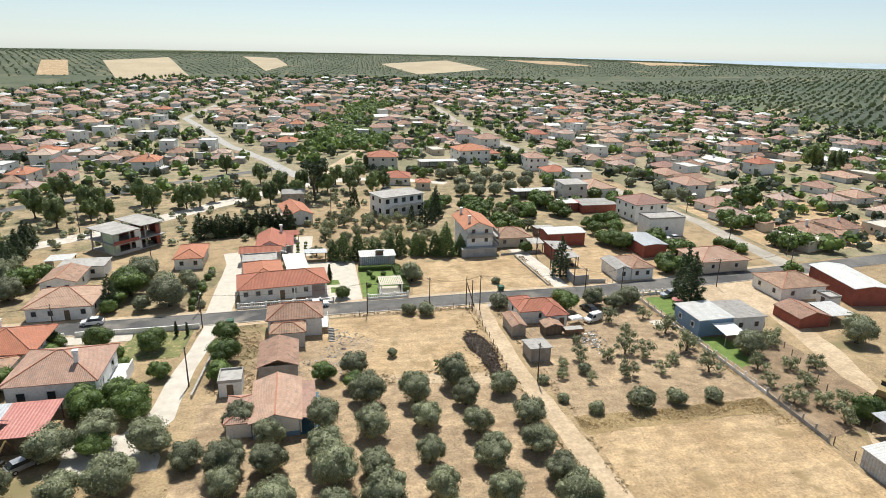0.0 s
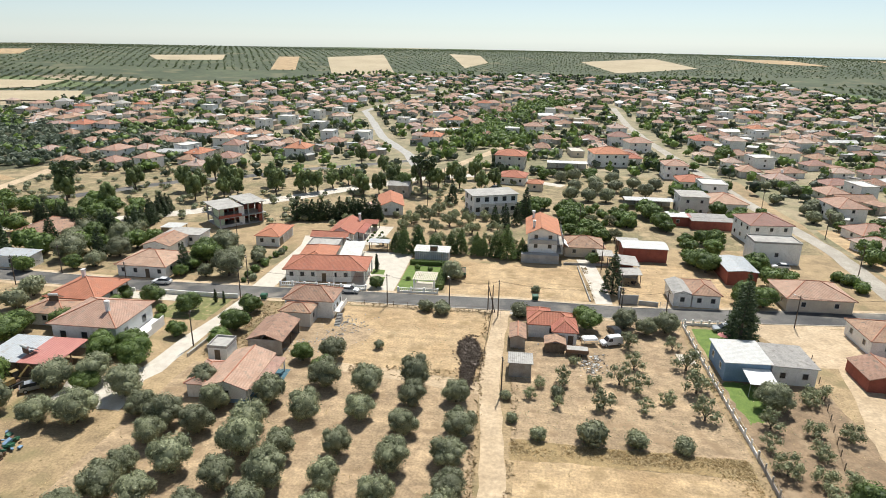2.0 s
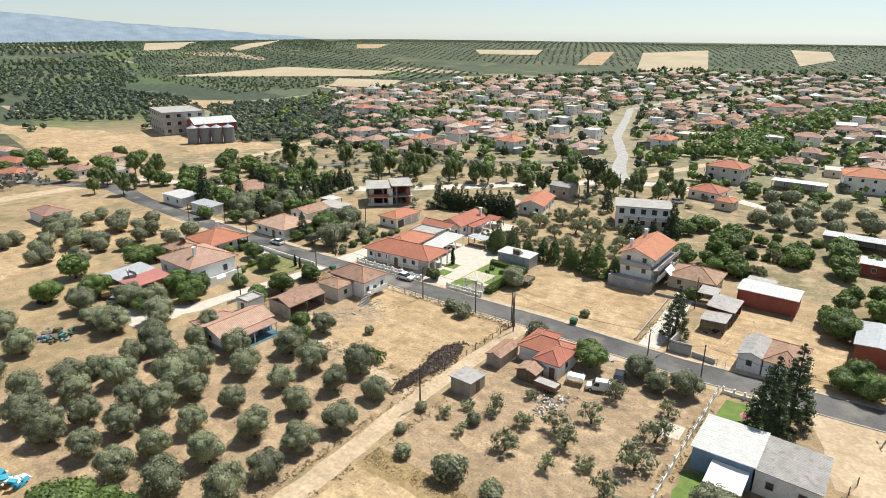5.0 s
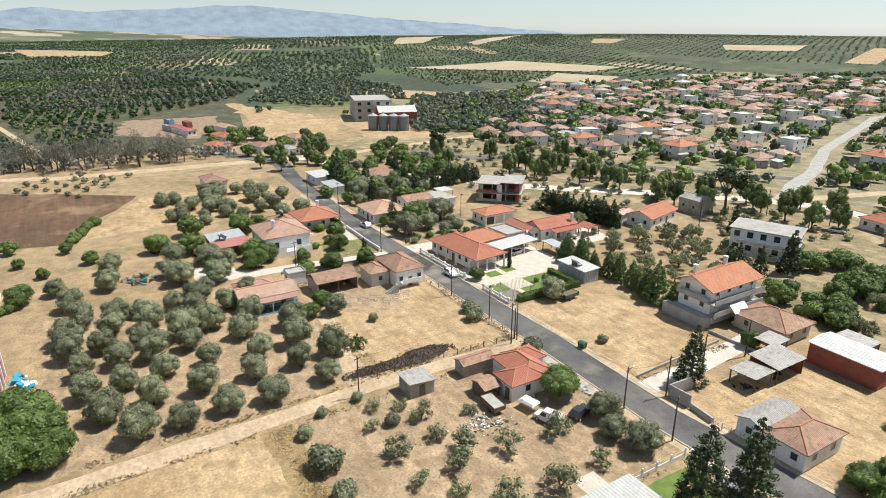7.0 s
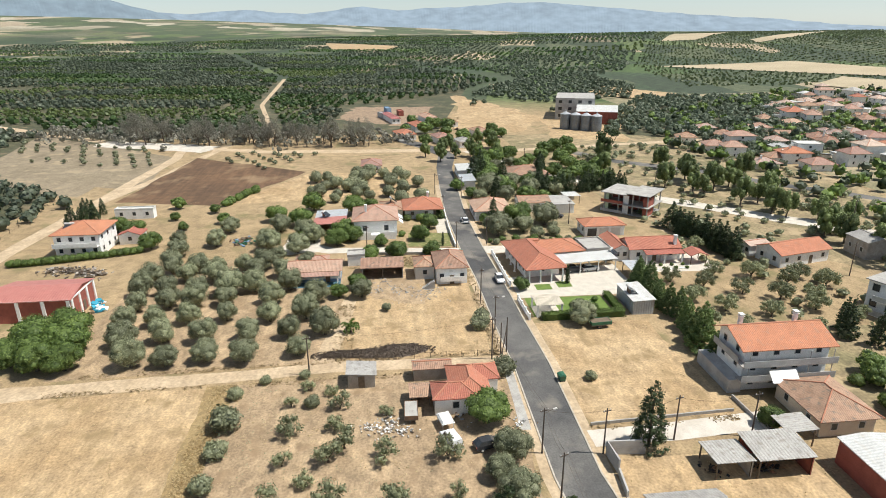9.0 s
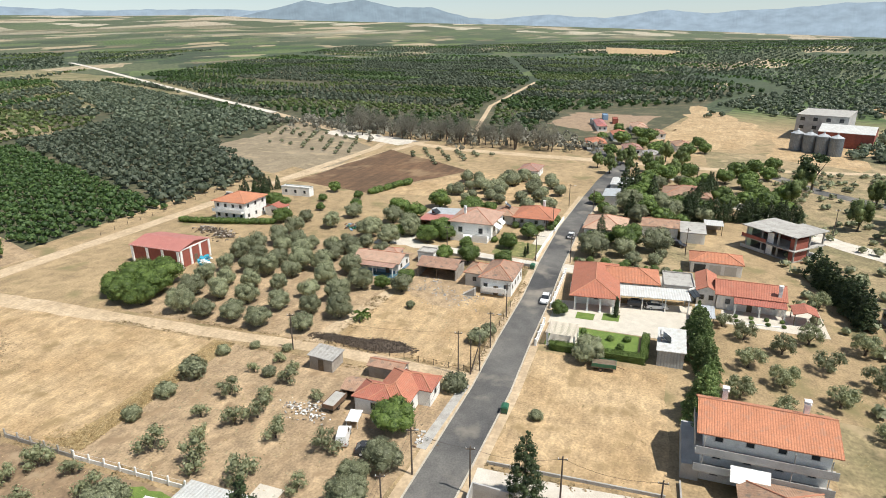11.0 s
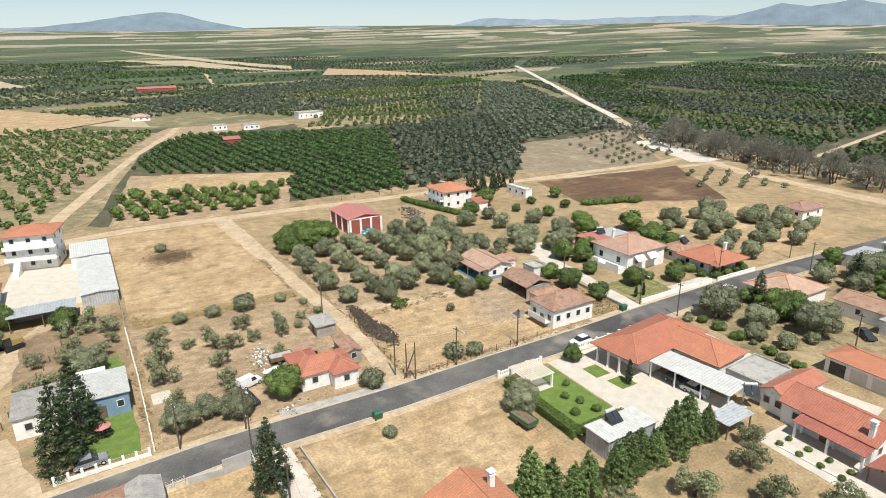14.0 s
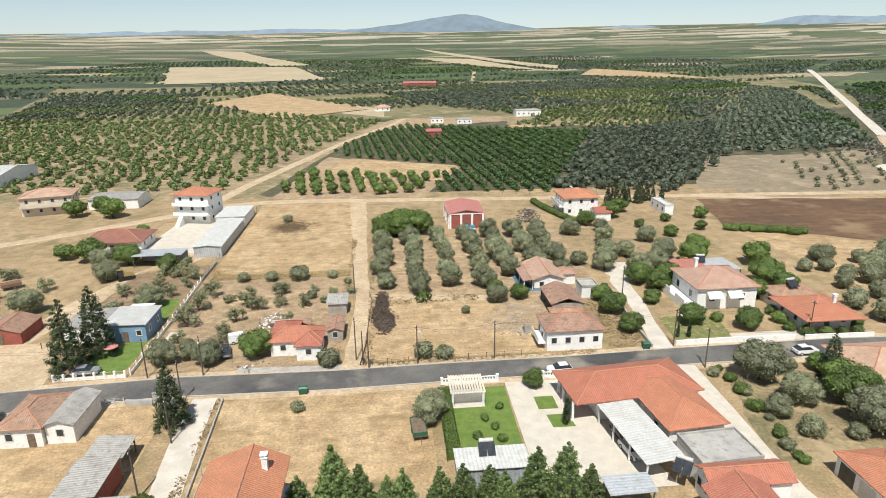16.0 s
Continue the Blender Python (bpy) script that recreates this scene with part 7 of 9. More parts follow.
def grove_blocks(outline, turn, bx, by, rng, spread=1.0, kinds=("olive", "olive", "light", "dark", "dark", "light", "olive", "bare", "olive")):
    """A countryside of small plots: planting points sorted by what grows there."""
    out = {"olive": [], "dark": [], "light": []}
    xs, ys = [p[0] for p in outline], [p[1] for p in outline]
    cx, cy = sum(xs) / len(xs), sum(ys) / len(ys)
    R = max(max(xs) - min(xs), max(ys) - min(ys))
    c, s = math.cos(radians(turn)), math.sin(radians(turn))
    row, v = 0, -R
    while v < R:
        dv = by * rng.uniform(0.7, 1.5)
        u = -R + rng.uniform(0, bx)
        while u < R:
            du = bx * rng.uniform(0.6, 1.7)
            what = rng.choice(kinds)
            across, along = rng.choice(((7.5, 6.0), (6.5, 5.0), (6.0, 6.0), (8.5, 4.6)))
            across, along = across * spread, along * spread
            if what == "bare" and rng.random() < 0.4:
                what = "olive"
            if what != "bare":
                b = v + 2.0
                while b < v + dv - 2.0:
                    a = u + 2.0
                    while a < u + du - 2.0:
                        p = (cx + (a + rng.uniform(-0.5, 0.5)) * c - b * s, cy + a * s + (b + rng.uniform(-0.5, 0.5)) * c)
                        if rng.random() < 0.95 and inside(p, outline) and not on_way(p[0], p[1], 4.6 + 0.008 * abs(p[1])) and not any(inside(p, f) for _, f in HILL_FIELDS):
                            out[what].append(p)
                        a += along
                    b += across
            u += du
        v += dv
        row += 1
    return out


WEST = [(-160, 60), (-160, -80), (-330, -360), (-620, -420), (-760, -60), (-560, 120), (-400, 180), (-310, 130), (-250, 62)]
SOUTH = [(-80, -135), (-150, -160), (-330, -420), (-300, -520), (320, -430), (250, -205), (95, -245), (30, -250), (-8, -285), (-66, -196), (-46, -160)]
PLOT_KINDS = {"west": ("olive", "olive", "light", "dark", "dark", "olive", "bare", "olive"), "south": ("olive", "olive", "light", "light", "bare", "dark", "olive", "light"), "far": ("olive", "light", "light", "bare", "dark", "bare", "olive")}
for where, outline, turn, bx, by in (("west", WEST, 84, 62, 26), ("south", SOUTH, 12, 70, 34)):
    plots = grove_blocks(outline, turn, bx, by, far_rng, 1.0, PLOT_KINDS[where])
    scatter("olive_plots_" + where, plots["olive"], 2.3, 3.4, 11, GROVE, 8, "plots of grey-green olive trees on the plain", "olive grove")
    scatter("orchard_plots_" + where, plots["dark"], 2.3, 3.4, 11, ORCHARD, 9, "plots of dark green orchard trees on the plain", "orchard")
    scatter("vine_plots_" + where, plots["light"], 1.9, 2.4, 9, LIGHTLEAF, 7, "plots of low light green trees on the plain", "orchard")
scatter("grove_northwest", [q for q in rows_in([(-130, 200), (-240, 210), (-520, 330), (-760, 420), (-700, 180), (-420, 190), (-250, 130), (-215, 140), (-215, 190)], 8, 8, 20, 2.0, far_rng, 0.85) if noise.noise(Vector((q[0] / 60, q[1] / 60, 4.0))) > -0.05 and not any(inside(q, f) for _, f in HILL_FIELDS)], 2.4, 3.6, 12, GROVE, 10, "scattered groves on the rising plain", "olive grove")
scatter("woods_stream", [(-140 - 30 * (1 - i / 260) + far_rng.gauss(0, 9), -60 + 150 * i / 260 + far_rng.gauss(0, 5)) for i in range(260)], 2.0, 4.0, 24, DRYLEAF, 12, "dry brush and trees along the stream bed", "thicket", 0.42, False)
hill_pts = [q for q in rows_in([(-700, 640), (-310, 720), (-120, 800), (100, 830), (420, 780), (860, 700), (900, 1250), (0, 1330), (-600, 1250), (-900, 1000)], 9.5, 5.6, 25, 2.0, far_rng, 0.9) if not any(inside(q, f) for _, f in HILL_FIELDS)]
scatter("orchard_hills", hill_pts, 1.35, 1.2, 3, FARLEAF, 13, "groves on the far hillside", "olive grove", 0.3, False)
scatter("grove_hill_west", [q for q in rows_in([(-330, 300), (-540, 345), (-800, 475), (-1150, 645), (-1000, 1000), (-640, 700), (-310, 600)], 10, 6, 25, 1.0, far_rng, 0.9) if not any(inside(q, f) for _, f in HILL_FIELDS)], 1.6, 1.5, 3, FARLEAF, 37, "planted rows on the western slopes", "olive grove", 0.3, False)
scatter("grove_northeast", rows_in([(335, 300), (560, 420), (1100, 700), (1250, 1000), (760, 720), (345, 720)], 12, 7.5, 40, 1.2, far_rng, 0.85), 2.2, 2.2, 4, FARLEAF, 19, "distant groves beyond the village", "olive grove", 0.3, False)
FAR_WEST = [(-560, 125), (-770, -60), (-640, -430), (-1150, -560), (-1650, 200), (-1150, 640), (-800, 470), (-540, 340), (-420, 262)]
plots = grove_blocks(FAR_WEST, 70, 130, 40, far_rng, 1.5, PLOT_KINDS["west"])
scatter("far_west_olives", plots["olive"], 2.5, 2.6, 5, GROVE, 34, "distant olive plots on the western plain", "olive grove", 0.3, False)
scatter("far_west_orchards", plots["dark"], 2.3, 2.6, 5, ORCHARD, 35, "distant dark orchards on the western plain", "orchard", 0.3, False)
scatter("far_west_light", plots["light"], 2.3, 2.2, 5, LIGHTLEAF, 36, "distant light green plots on the western plain", "orchard", 0.3, False)
FAR_SOUTH = [(-330, -440), (-900, -700), (-400, -1300), (500, -1200), (600, -500), (300, -420), (40, -440)]
plots = grove_blocks(FAR_SOUTH, 14, 130, 46, far_rng, 1.6, PLOT_KINDS["far"])
scatter("far_olive_plots", plots["olive"], 2.6, 2.6, 5, GROVE, 14, "distant olive plots on the plain", "olive grove", 0.3, False)
scatter("far_orchard_plots", plots["dark"], 2.4, 2.6, 5, ORCHARD, 24, "distant dark orchard plots on the plain", "orchard", 0.3, False)
scatter("far_light_plots", plots["light"], 2.4, 2.2, 5, LIGHTLEAF, 25, "distant light green plots on the plain", "orchard", 0.3, False)
scatter("thicket_ravine", [(x + far_rng.gauss(0, 7), y + far_rng.gauss(0, 6)) for x0, y0, x1, y1 in ((16, 268, 24, 296), (14, 290, 22, 320), (16, 320, 36, 410), (36, 410, 60, 500)) for t in range(70) for x, y in ((x0 + (x1 - x0) * t / 70, y0 + (y1 - y0) * t / 70),)], 2.6, 5.5, 30, GREEN, 15, "thick green trees along the ravine", "thicket")
scatter("grove_silos", rows_in([(-150, 175), (-128, 205), (-75, 200), (-110, 260), (-190, 286), (-262, 318), (-270, 240), (-215, 205)], 4.6, 4.6, 20, 1.6, far_rng, 0.85), 2.4, 3.6, 26, GROVE, 16, "olive grove beside the silos", "olive grove")
scatter("grove_mill", rows_in([(-250, 172), (-300, 140), (-420, 200), (-440, 260), (-330, 262), (-262, 230)], 6, 6, 20, 1.5, far_rng, 0.8), 2.3, 3.4, 20, GROVE, 17, "olive grove beyond the mill", "olive grove")
for x, y, s in ((123.4, 152, 1.6), (109.8, 251, 1.5)):
    tree("broad", x, y, s)
# gardens behind the tall house
garden = random.Random(9)
for x0, x1, y0, y1, n, kind, lo, hi in ((36, 52, 139.5, 152, 12, "broad", 0.55, 0.9), (36, 53, 139.5, 153, 9, "shrub", 0.8, 1.4), (38, 54, 140, 154, 4, "open", 0.8, 1.0), (31, 50, 155, 169, 14, "broad", 0.6, 1.0), (62, 76, 160, 165, 5, "broad", 0.7, 1.0), (63, 70, 149, 154, 4, "broad", 0.7, 1.0), (68, 78, 132, 142, 7, "broad", 0.6, 1.0), (64, 69, 122, 128, 5, "broad", 0.7, 1.0), (54, 60, 152, 158, 4, "broad", 0.6, 0.9), (52, 60, 160, 170, 8, "shrub", 0.8, 1.3), (40, 60, 152, 158, 10, "shrub", 0.7, 1.2), (76, 96, 184, 198, 9, "broad", 0.6, 1.0), (77, 96, 222, 236, 8, "broad", 0.7, 1.0), (36, 56, 206, 220, 10, "broad", 0.6, 0.9), (20, 40, 206, 220, 8, "shrub", 0.9, 1.4), (104, 118, 112, 160, 16, "broad", 0.6, 1.0), (76, 82, 113, 128, 5, "broad", 0.6, 0.9), (104, 118, 162, 210, 14, "grove", 0.8, 1.1), (79, 97, 115, 127, 7, "shrub", 0.9, 1.3), (76, 96, 158, 168, 7, "broad", 0.6, 0.9)):
    for k in range(n):
        tree(kind, garden.uniform(x0, x1), garden.uniform(y0, y1), garden.uniform(lo, hi))
for x, y, s in ((32.8, 155.5, 1.05), (25.2, 148.6, 0.7), (27.8, 147.2, 0.75), (30.5, 150, 0.7)):
    tree("fir", x, y, s)
for x, y in ((44.4, 203), (49, 205.5), (54.6, 197), (61, 204), (66.6, 196.5), (46, 178.7), (51, 178), (56, 178), (68.5, 186.4), (73.4, 196.8), (62, 181), (48, 190), (54, 188), (60, 191)):
    tree("grove", x, y, 1.12)
for x, y, s in ((195, 206, 1.3), (194, 194, 1.2), (-58.8, 159, 1.0), (-54.6, 171, 1.1), (-67, 169, 1.0), (-82, 168, 1.0), (-93, 153, 1.0), (-78, 148.5, 0.9), (-66, 186, 1.1), (-26.7, 221, 0.9), (-14.4, 203, 0.9)):
    tree("tall", x, y, s)
scatter("bank_bushes", [(-120 + 150 * far_rng.random(), 140 + 66 * far_rng.random()) for k in range(330)], 1.2, 1.8, 34, OLIVE, 18, "low bushes on the weedy bank", "bushes")
for i in range(14):
    tree("fir", -84 + i * 1.9, 130 - i * 0.5 + wobble(0.8), tree_rng.uniform(0.6, 0.9))


# ---- the village beyond ----
vil = random.Random(21)


def near_line(x, y, pts, d):
    for (x1, y1), (x2, y2) in zip(pts, pts[1:]):
        L2 = (x2 - x1) ** 2 + (y2 - y1) ** 2
        t = max(0, min(1, ((x - x1) * (x2 - x1) + (y - y1) * (y2 - y1)) / L2))
        if math.hypot(x - x1 - t * (x2 - x1), y - y1 - t * (y2 - y1)) < d:
            return True
    return False


STREETS = [[(99, 104), (101, 141), (97, 182), (95, 220), (90.5, 303), (90, 360), (96, 460)], [(2, 204), (-6, 222), (-14, 246), (-33, 287), (-56, 360), (-68, 395), (-60, 480), (-20, 640)], [(-62, 142), (-48, 153), (-32, 171), (-18, 185), (-2, 200), (14, 208), (45, 197)], [(0, 201), (10, 231), (19, 255), (34, 294), (60, 330)], [(-128, 140), (-95, 158), (-76, 181), (-45, 206), (-9, 232)]]
PROTO_HOUSES = []
walls_mix = [WHITE, WHITE, WHITE, WHITE, PALE_GREY, WHITE, CREAM, WHITE]
tiles_mix = [TILE_PALE, TILE_ORANGE, TILE_OLD, TILE_PALE, TILE_RED, TILE_BROWN, TILE_OLD, TILE_PALE, TILE_PALE]


def village_spots():
    """House plots: jittered blocks over the village's outline."""
    near_poly = [(-150, 190), (-80, 196), (-20, 244), (14, 250), (40, 212), (105, 112), (190, 110), (260, 200), (330, 420), (300, 700), (60, 780), (-160, 720), (-270, 520), (-260, 330), (-150, 230)]
    spots = []
    y = 112.0
    row = 0
    while y < 780:
        step = 14.2 + (y - 110) * 0.006
        x = -290.0 + (row % 2) * 7
        while x < 340:
            px, py = x + vil.uniform(-3.6, 3.6), y + vil.uniform(-3.6, 3.6)
            if inside((px, py), near_poly) and vil.random() < 0.74 and not any(near_line(px, py, s, 8.5) for s in STREETS):
                if not (-20 < px < 104 and py < 186) and not (15 < px < 96 and py < 254):
                    spots.append((px, py))
            x += step
        y += step
        row += 1
    for px, py in ((88, 190), (112, 118), (113, 138), (114, 152), (116, 170), (-110, 245), (-86, 215), (-100, 222), (-132, 260), (-160, 300), (-190, 290), (-230, 320), (-260, 340), (-300, 380), (-180, 340), (-140, 330)):
        spots.append((px, py))
    return spots


SPOTS = village_spots()
SPOTS.sort(key=lambda p: math.hypot(p[0] - 30, p[1] - 90))
NAMED = SPOTS[:360]
FORMS = [(11, 9, 3.1, "hip", 1), (9, 8, 3.0, "hip", 1), (12, 9, 6.0, "hip", 2), (10, 10, 3.2, "hip", 1), (13, 7, 3.0, "gable_x", 1), (9, 9, 6.2, "hip", 2), (12, 8, 3.2, "flat", 1), (10, 9, 6.3, "flat", 2), (8, 6, 2.8, "gable_x", 1), (14, 6, 3.2, "gable_x", 1), (10, 8, 3.0, "hip", 1), (11, 10, 5.8, "hip", 2)]
FORM_TILE = [TILE_PALE, TILE_FADED, TILE_PALE, TILE_OLD, TILE_OLD, TILE_FADED, PAVING, PALE_GREY, TILE_OLD, METAL_WHITE, TILE_FADED, TILE_ORANGE]
FORM_LABEL = ["low house with pale pink tiled roof", "small village house with pale hip roof", "two-storey house with pale tiled roof", "square low house with weathered roof", "long low house with old tiled gable roof", "two-storey white house with pale hip roof", "low flat-roofed concrete house with parapet", "two-storey flat-roofed block with parapet", "small outbuilding with old gable roof", "long shed with white sheet roof", "low village house with pale hip roof", "two-storey house with orange hip roof"]
for k, (px, py) in enumerate(NAMED):
    i = vil.randrange(12) if vil.random() < 0.6 else vil.choice((0, 1, 3, 10))
    turn = vil.choice((0, 90, 180, 270)) + vil.uniform(-8, 8) + 12 * math.sin(px / 140)
    if len(PROTO_HOUSES) <= i or PROTO_HOUSES[i] is None:
        while len(PROTO_HOUSES) <= i:
            PROTO_HOUSES.append(None)
        sx, sy, h, roof, st = FORMS[i]
        PROTO_HOUSES[i] = house(px - sx / 2 / K, px + sx / 2 / K, py - sy / 2 / K, py + sy / 2 / K, h * 0.9, roof, 0.42, 0.75 if roof != "flat" else 0.15, walls_mix[i % 8], FORM_TILE[i], name="village_house", label=FORM_LABEL[i], category="house", group="village houses", rz=turn, simple=True, wins="snew" if st == 1 else "ssne", storeys=st, chimneys=[(sx * 0.2, sy * 0.15)] if roof != "flat" and i % 2 else ())
    else:
        ob = copy_thing(PROTO_HOUSES[i], pose(px * K, py * K, ground_z(px * K, py * K), 0, 0, turn))
        ob.scale = (vil.uniform(0.72, 1.1), vil.uniform(0.72, 1.1), vil.uniform(0.84, 1.02))


def far_houses(spots):
    """The farthest houses, joined: walls and roofs of many plots."""
    g = Geo()
    for px, py in spots:
        sx, sy, h = vil.uniform(7, 12), vil.uniform(6, 9.5), vil.choice((2.8, 3.0, 3.0, 3.2, 5.6))
        px, py = px * K, py * K
        z0 = ground_z(px, py)
        a = vil.uniform(-0.3, 0.3) + vil.choice((0, math.pi / 2))
        t = Geo().box(-sx / 2, sx / 2, -sy / 2, sy / 2, -0.5, h, vil.choice((0, 0, 1)))
        slot = vil.choice((2, 2, 3, 3, 4, 4, 6, 7))
        t2 = Geo()
        hip_roof(t2, sx, sy, h, 0.42, 0.8)
        c, s = math.cos(a), math.sin(a)

        def mv(vs):
            return [(px + x * c - y * s, py + x * s + y * c, z0 + z) for x, y, z in vs]
        o = len(g.v)
        g.v += mv(t.v)
        g.f += [tuple(o + q for q in f) for f in t.f]
        g.m += t.m
        o = len(g.v)
        g.v += mv(t2.v)
        g.f += [tuple(o + q for q in f) for f in t2.f]
        g.m += [slot] * len(t2.f)
        for k in range(3):
            u = -sx / 2 + sx * (k + 0.5) / 3
            for sgn in (-1, 1):
                w = Geo().box(u - 0.55, u + 0.55, sgn * sy / 2 - 0.04, sgn * sy / 2 + 0.04, h - 2.0, h - 0.8)
                o = len(g.v)
                g.v += mv(w.v)
                g.f += [tuple(o + q for q in f) for f in w.f]
                g.m += [5] * len(w.f)
    return tagged(part("far_village_houses", g, [WHITE, CREAM, TILE_PALE, TILE_FADED, TILE_OLD, GLASS, METAL_WHITE, CONCRETE]), "pale houses with tiled roofs at the far end of the village", "houses", kind="stuff")


far_houses(SPOTS[360:])


def outbuildings():
    """Sheds, garages and lean-tos between the houses, hundreds of them in one mesh."""
    g = Geo()
    n = 0
    while n < 900:
        px, py = vil.choice(SPOTS)
        a = vil.uniform(0, 6.28)
        px, py = px + 7.6 * math.cos(a), py + 7.4 * math.sin(a)
        if any(near_line(px, py, s, 6.5) for s in STREETS) or (px < 110 and py < 225) or any(abs(px - u) < 5.6 and abs(py - v) < 5.4 for u, v in SPOTS):
            n += 0.2
            continue
        n += 1
        px, py = px * K, py * K
        z0, sx, sy, h = ground_z(px, py), vil.uniform(3, 7), vil.uniform(2.5, 5), vil.uniform(2.2, 2.9)
        c, s = math.cos(a), math.sin(a)
        w = vil.randrange(3)
        t = Geo().box(-sx / 2, sx / 2, -sy / 2, sy / 2, -0.3, h, w)
        e = 0.3
        t.add([(-sx / 2 - e, -sy / 2 - e, h), (sx / 2 + e, -sy / 2 - e, h), (sx / 2 + e, sy / 2 + e, h + 0.5), (-sx / 2 - e, sy / 2 + e, h + 0.5), (-sx / 2 - e, -sy / 2 - e, h + 0.1), (sx / 2 + e, -sy / 2 - e, h + 0.1), (sx / 2 + e, sy / 2 + e, h + 0.6), (-sx / 2 - e, sy / 2 + e, h + 0.6)], [(0, 3, 2, 1), (4, 5, 6, 7), (0, 1, 5, 4), (1, 2, 6, 5), (2, 3, 7, 6), (3, 0, 4, 7)], 3 + vil.randrange(3))
        o = len(g.v)
        g.v += [(px + x * c - y * s, py + x * s + y * c, z0 + z) for x, y, z in t.v]
        g.f += [tuple(o + q for q in f) for f in t.f]
        g.m += t.m
    tagged(part("village_outbuildings", g, [WHITE, CONCRETE, CREAM, METAL_WHITE, TILE_OLD, ASBESTOS]), "small sheds and lean-tos between the village houses", "sheds", kind="stuff")


outbuildings()
gaps = []
while len(gaps) < 5700:
    x, y = vil.uniform(-280, 330), vil.uniform(112, 800)
    if (x < 110 and y < 186) or (40 < x < 76 and y < 214) or not inside((x, y), [(-150, 150), (40, 206), (105, 112), (200, 105), (330, 200), (340, 420), (310, 760), (60, 820), (-170, 760), (-290, 540), (-280, 330)]):
        continue
    if any(near_line(x, y, s, 5) for s in STREETS) or any(abs(x - a) < 5.6 and abs(y - b) < 5.4 for a, b in SPOTS):
        continue
    if noise.noise(Vector((x / 34, y / 34, 2.0))) + 0.5 * vil.random() < 0.0:
        continue
    gaps.append((x, y))
scatter("village_dark_trees", gaps[4950:], 2.2, 5.6, 16, FIR, 33, "dark conifers and pines between the village houses", "trees")
scatter("village_trees", gaps[:2350], 2.3, 4.4, 14, GREEN, 31, "garden trees between the village houses", "trees")
scatter("village_olives", gaps[2350:4950], 2.0, 3.1, 11, GROVE, 32, "olive and fruit trees between the village houses", "trees")


# ---- kerbs, walls and fences ----
def offset_line(pts, d):
    out = []
    for i, p in enumerate(pts):
        a, b = Vector(pts[max(0, i - 1)][:2]), Vector(pts[min(len(pts) - 1, i + 1)][:2])
        n = (b - a).normalized()
        out.append((p[0] - n.y * d(p), p[1] + n.x * d(p)))
    return out


def kerb(name, pts, w, h, mat, label, category="kerb", z=0.0):
    """A low solid border or wall along plan points."""
    P = [Vector((x * K, y * K, 0)) for x, y in pts]
    v, f = [], []
    for i, p in enumerate(P):
        a, b = P[max(0, i - 1)], P[min(len(P) - 1, i + 1)]
        d = (b - a).normalized()
        n = Vector((-d.y, d.x, 0)) * w / 2
        for q, zz in ((p - n, -0.2), (p + n, -0.2), (p + n, h), (p - n, h)):
            v.append((q.x, q.y, ground_z(q.x, q.y) + zz + z))
    for i in range(len(P) - 1):
        o = 4 * i
        for k in range(4):
            f.append((o + k, o + (k + 1) % 4, o + 4 + (k + 1) % 4, o + 4 + k))
    f += [(0, 3, 2, 1), (4 * len(P) - 4, 4 * len(P) - 3, 4 * len(P) - 2, 4 * len(P) - 1)]
    g = Geo().add(v, [tuple(reversed(q)) for q in f])
    return tagged(part(name, g, mat), label, category, kind="structure")


KERB = material("kerb_concrete", (0.50, 0.45, 0.37), (0.40, 0.35, 0.28), scale=0.8, pos=True)
for side, s in (("north", 1), ("south", -1)):
    line = [p for p in ROAD if -75 < p[0] < 101]
    dense = []
    for a, b in zip(line, line[1:]):
        n = max(1, int((b[0] - a[0]) / 4))
        dense += [tuple(a[q] + (b[q] - a[q]) * k / n for q in range(3)) for k in range(n)]
    dense.append(line[-1])
    kerb("kerb_" + side, offset_line(dense, lambda p, s=s: s * (p[2] / 2 + 0.09)), 0.24, 0.13, KERB, "pale worn concrete kerb along the road")
    strip("verge_" + side, offset_line(dense, lambda p, s=s: s * (p[2] / 2 + 0.75)), 1.1, TRACK, 0.028, label="sandy verge beside the road", category="verge", seg=2)
kerb("wall_drive", [(-14.0, 95.6), (-14.2, 88), (-15.0, 80), (-15.6, 74)], 0.3, 0.7, CONCRETE, "low stained concrete wall along the drive", "wall")
kerb("wall_villa", [(-17.6, 95.3), (-25, 95.2), (-35.5, 95.4)], 0.25, 1.0, WHITE, "low white garden wall beside the road", "wall")
kerb("wall_villa_west", [(-37, 95.5), (-47.5, 95.8)], 0.25, 0.9, WHITE, "low white garden wall beside the road", "wall")
kerb("wall_yard", [(49.4, 107.4), (49.2, 103.2), (52.2, 103.4)], 0.25, 2.2, GREY_WALL, "tall pale yard wall at the lane corner", "wall")
kerb("wall_yard_low", [(52.3, 103.4), (55.6, 103.0)], 0.25, 1.0, GREY_WALL, "low grey yard wall", "wall")
kerb("wall_lot", [(44.0, 103.2), (43.6, 112), (43.2, 121)], 0.2, 0.5, CONCRETE, "low concrete border of the empty lot", "wall")
kerb("wall_brown", [(40.5, 122.3), (50, 122.8)], 0.2, 0.6, CONCRETE, "low wall behind the lot", "wall")
kerb("wall_porch", [(-0.6, 130.4), (-0.9, 137.4)], 0.3, 0.25, WHITE, "white border of the porch terrace", "wall")
patch("terrace_porch", [(-5.3, 130), (-0.8, 130.4), (-1.0, 137.4), (-5.3, 137.4)], PAVING, 0.06, "pale marble porch terrace", "terrace", n=2)
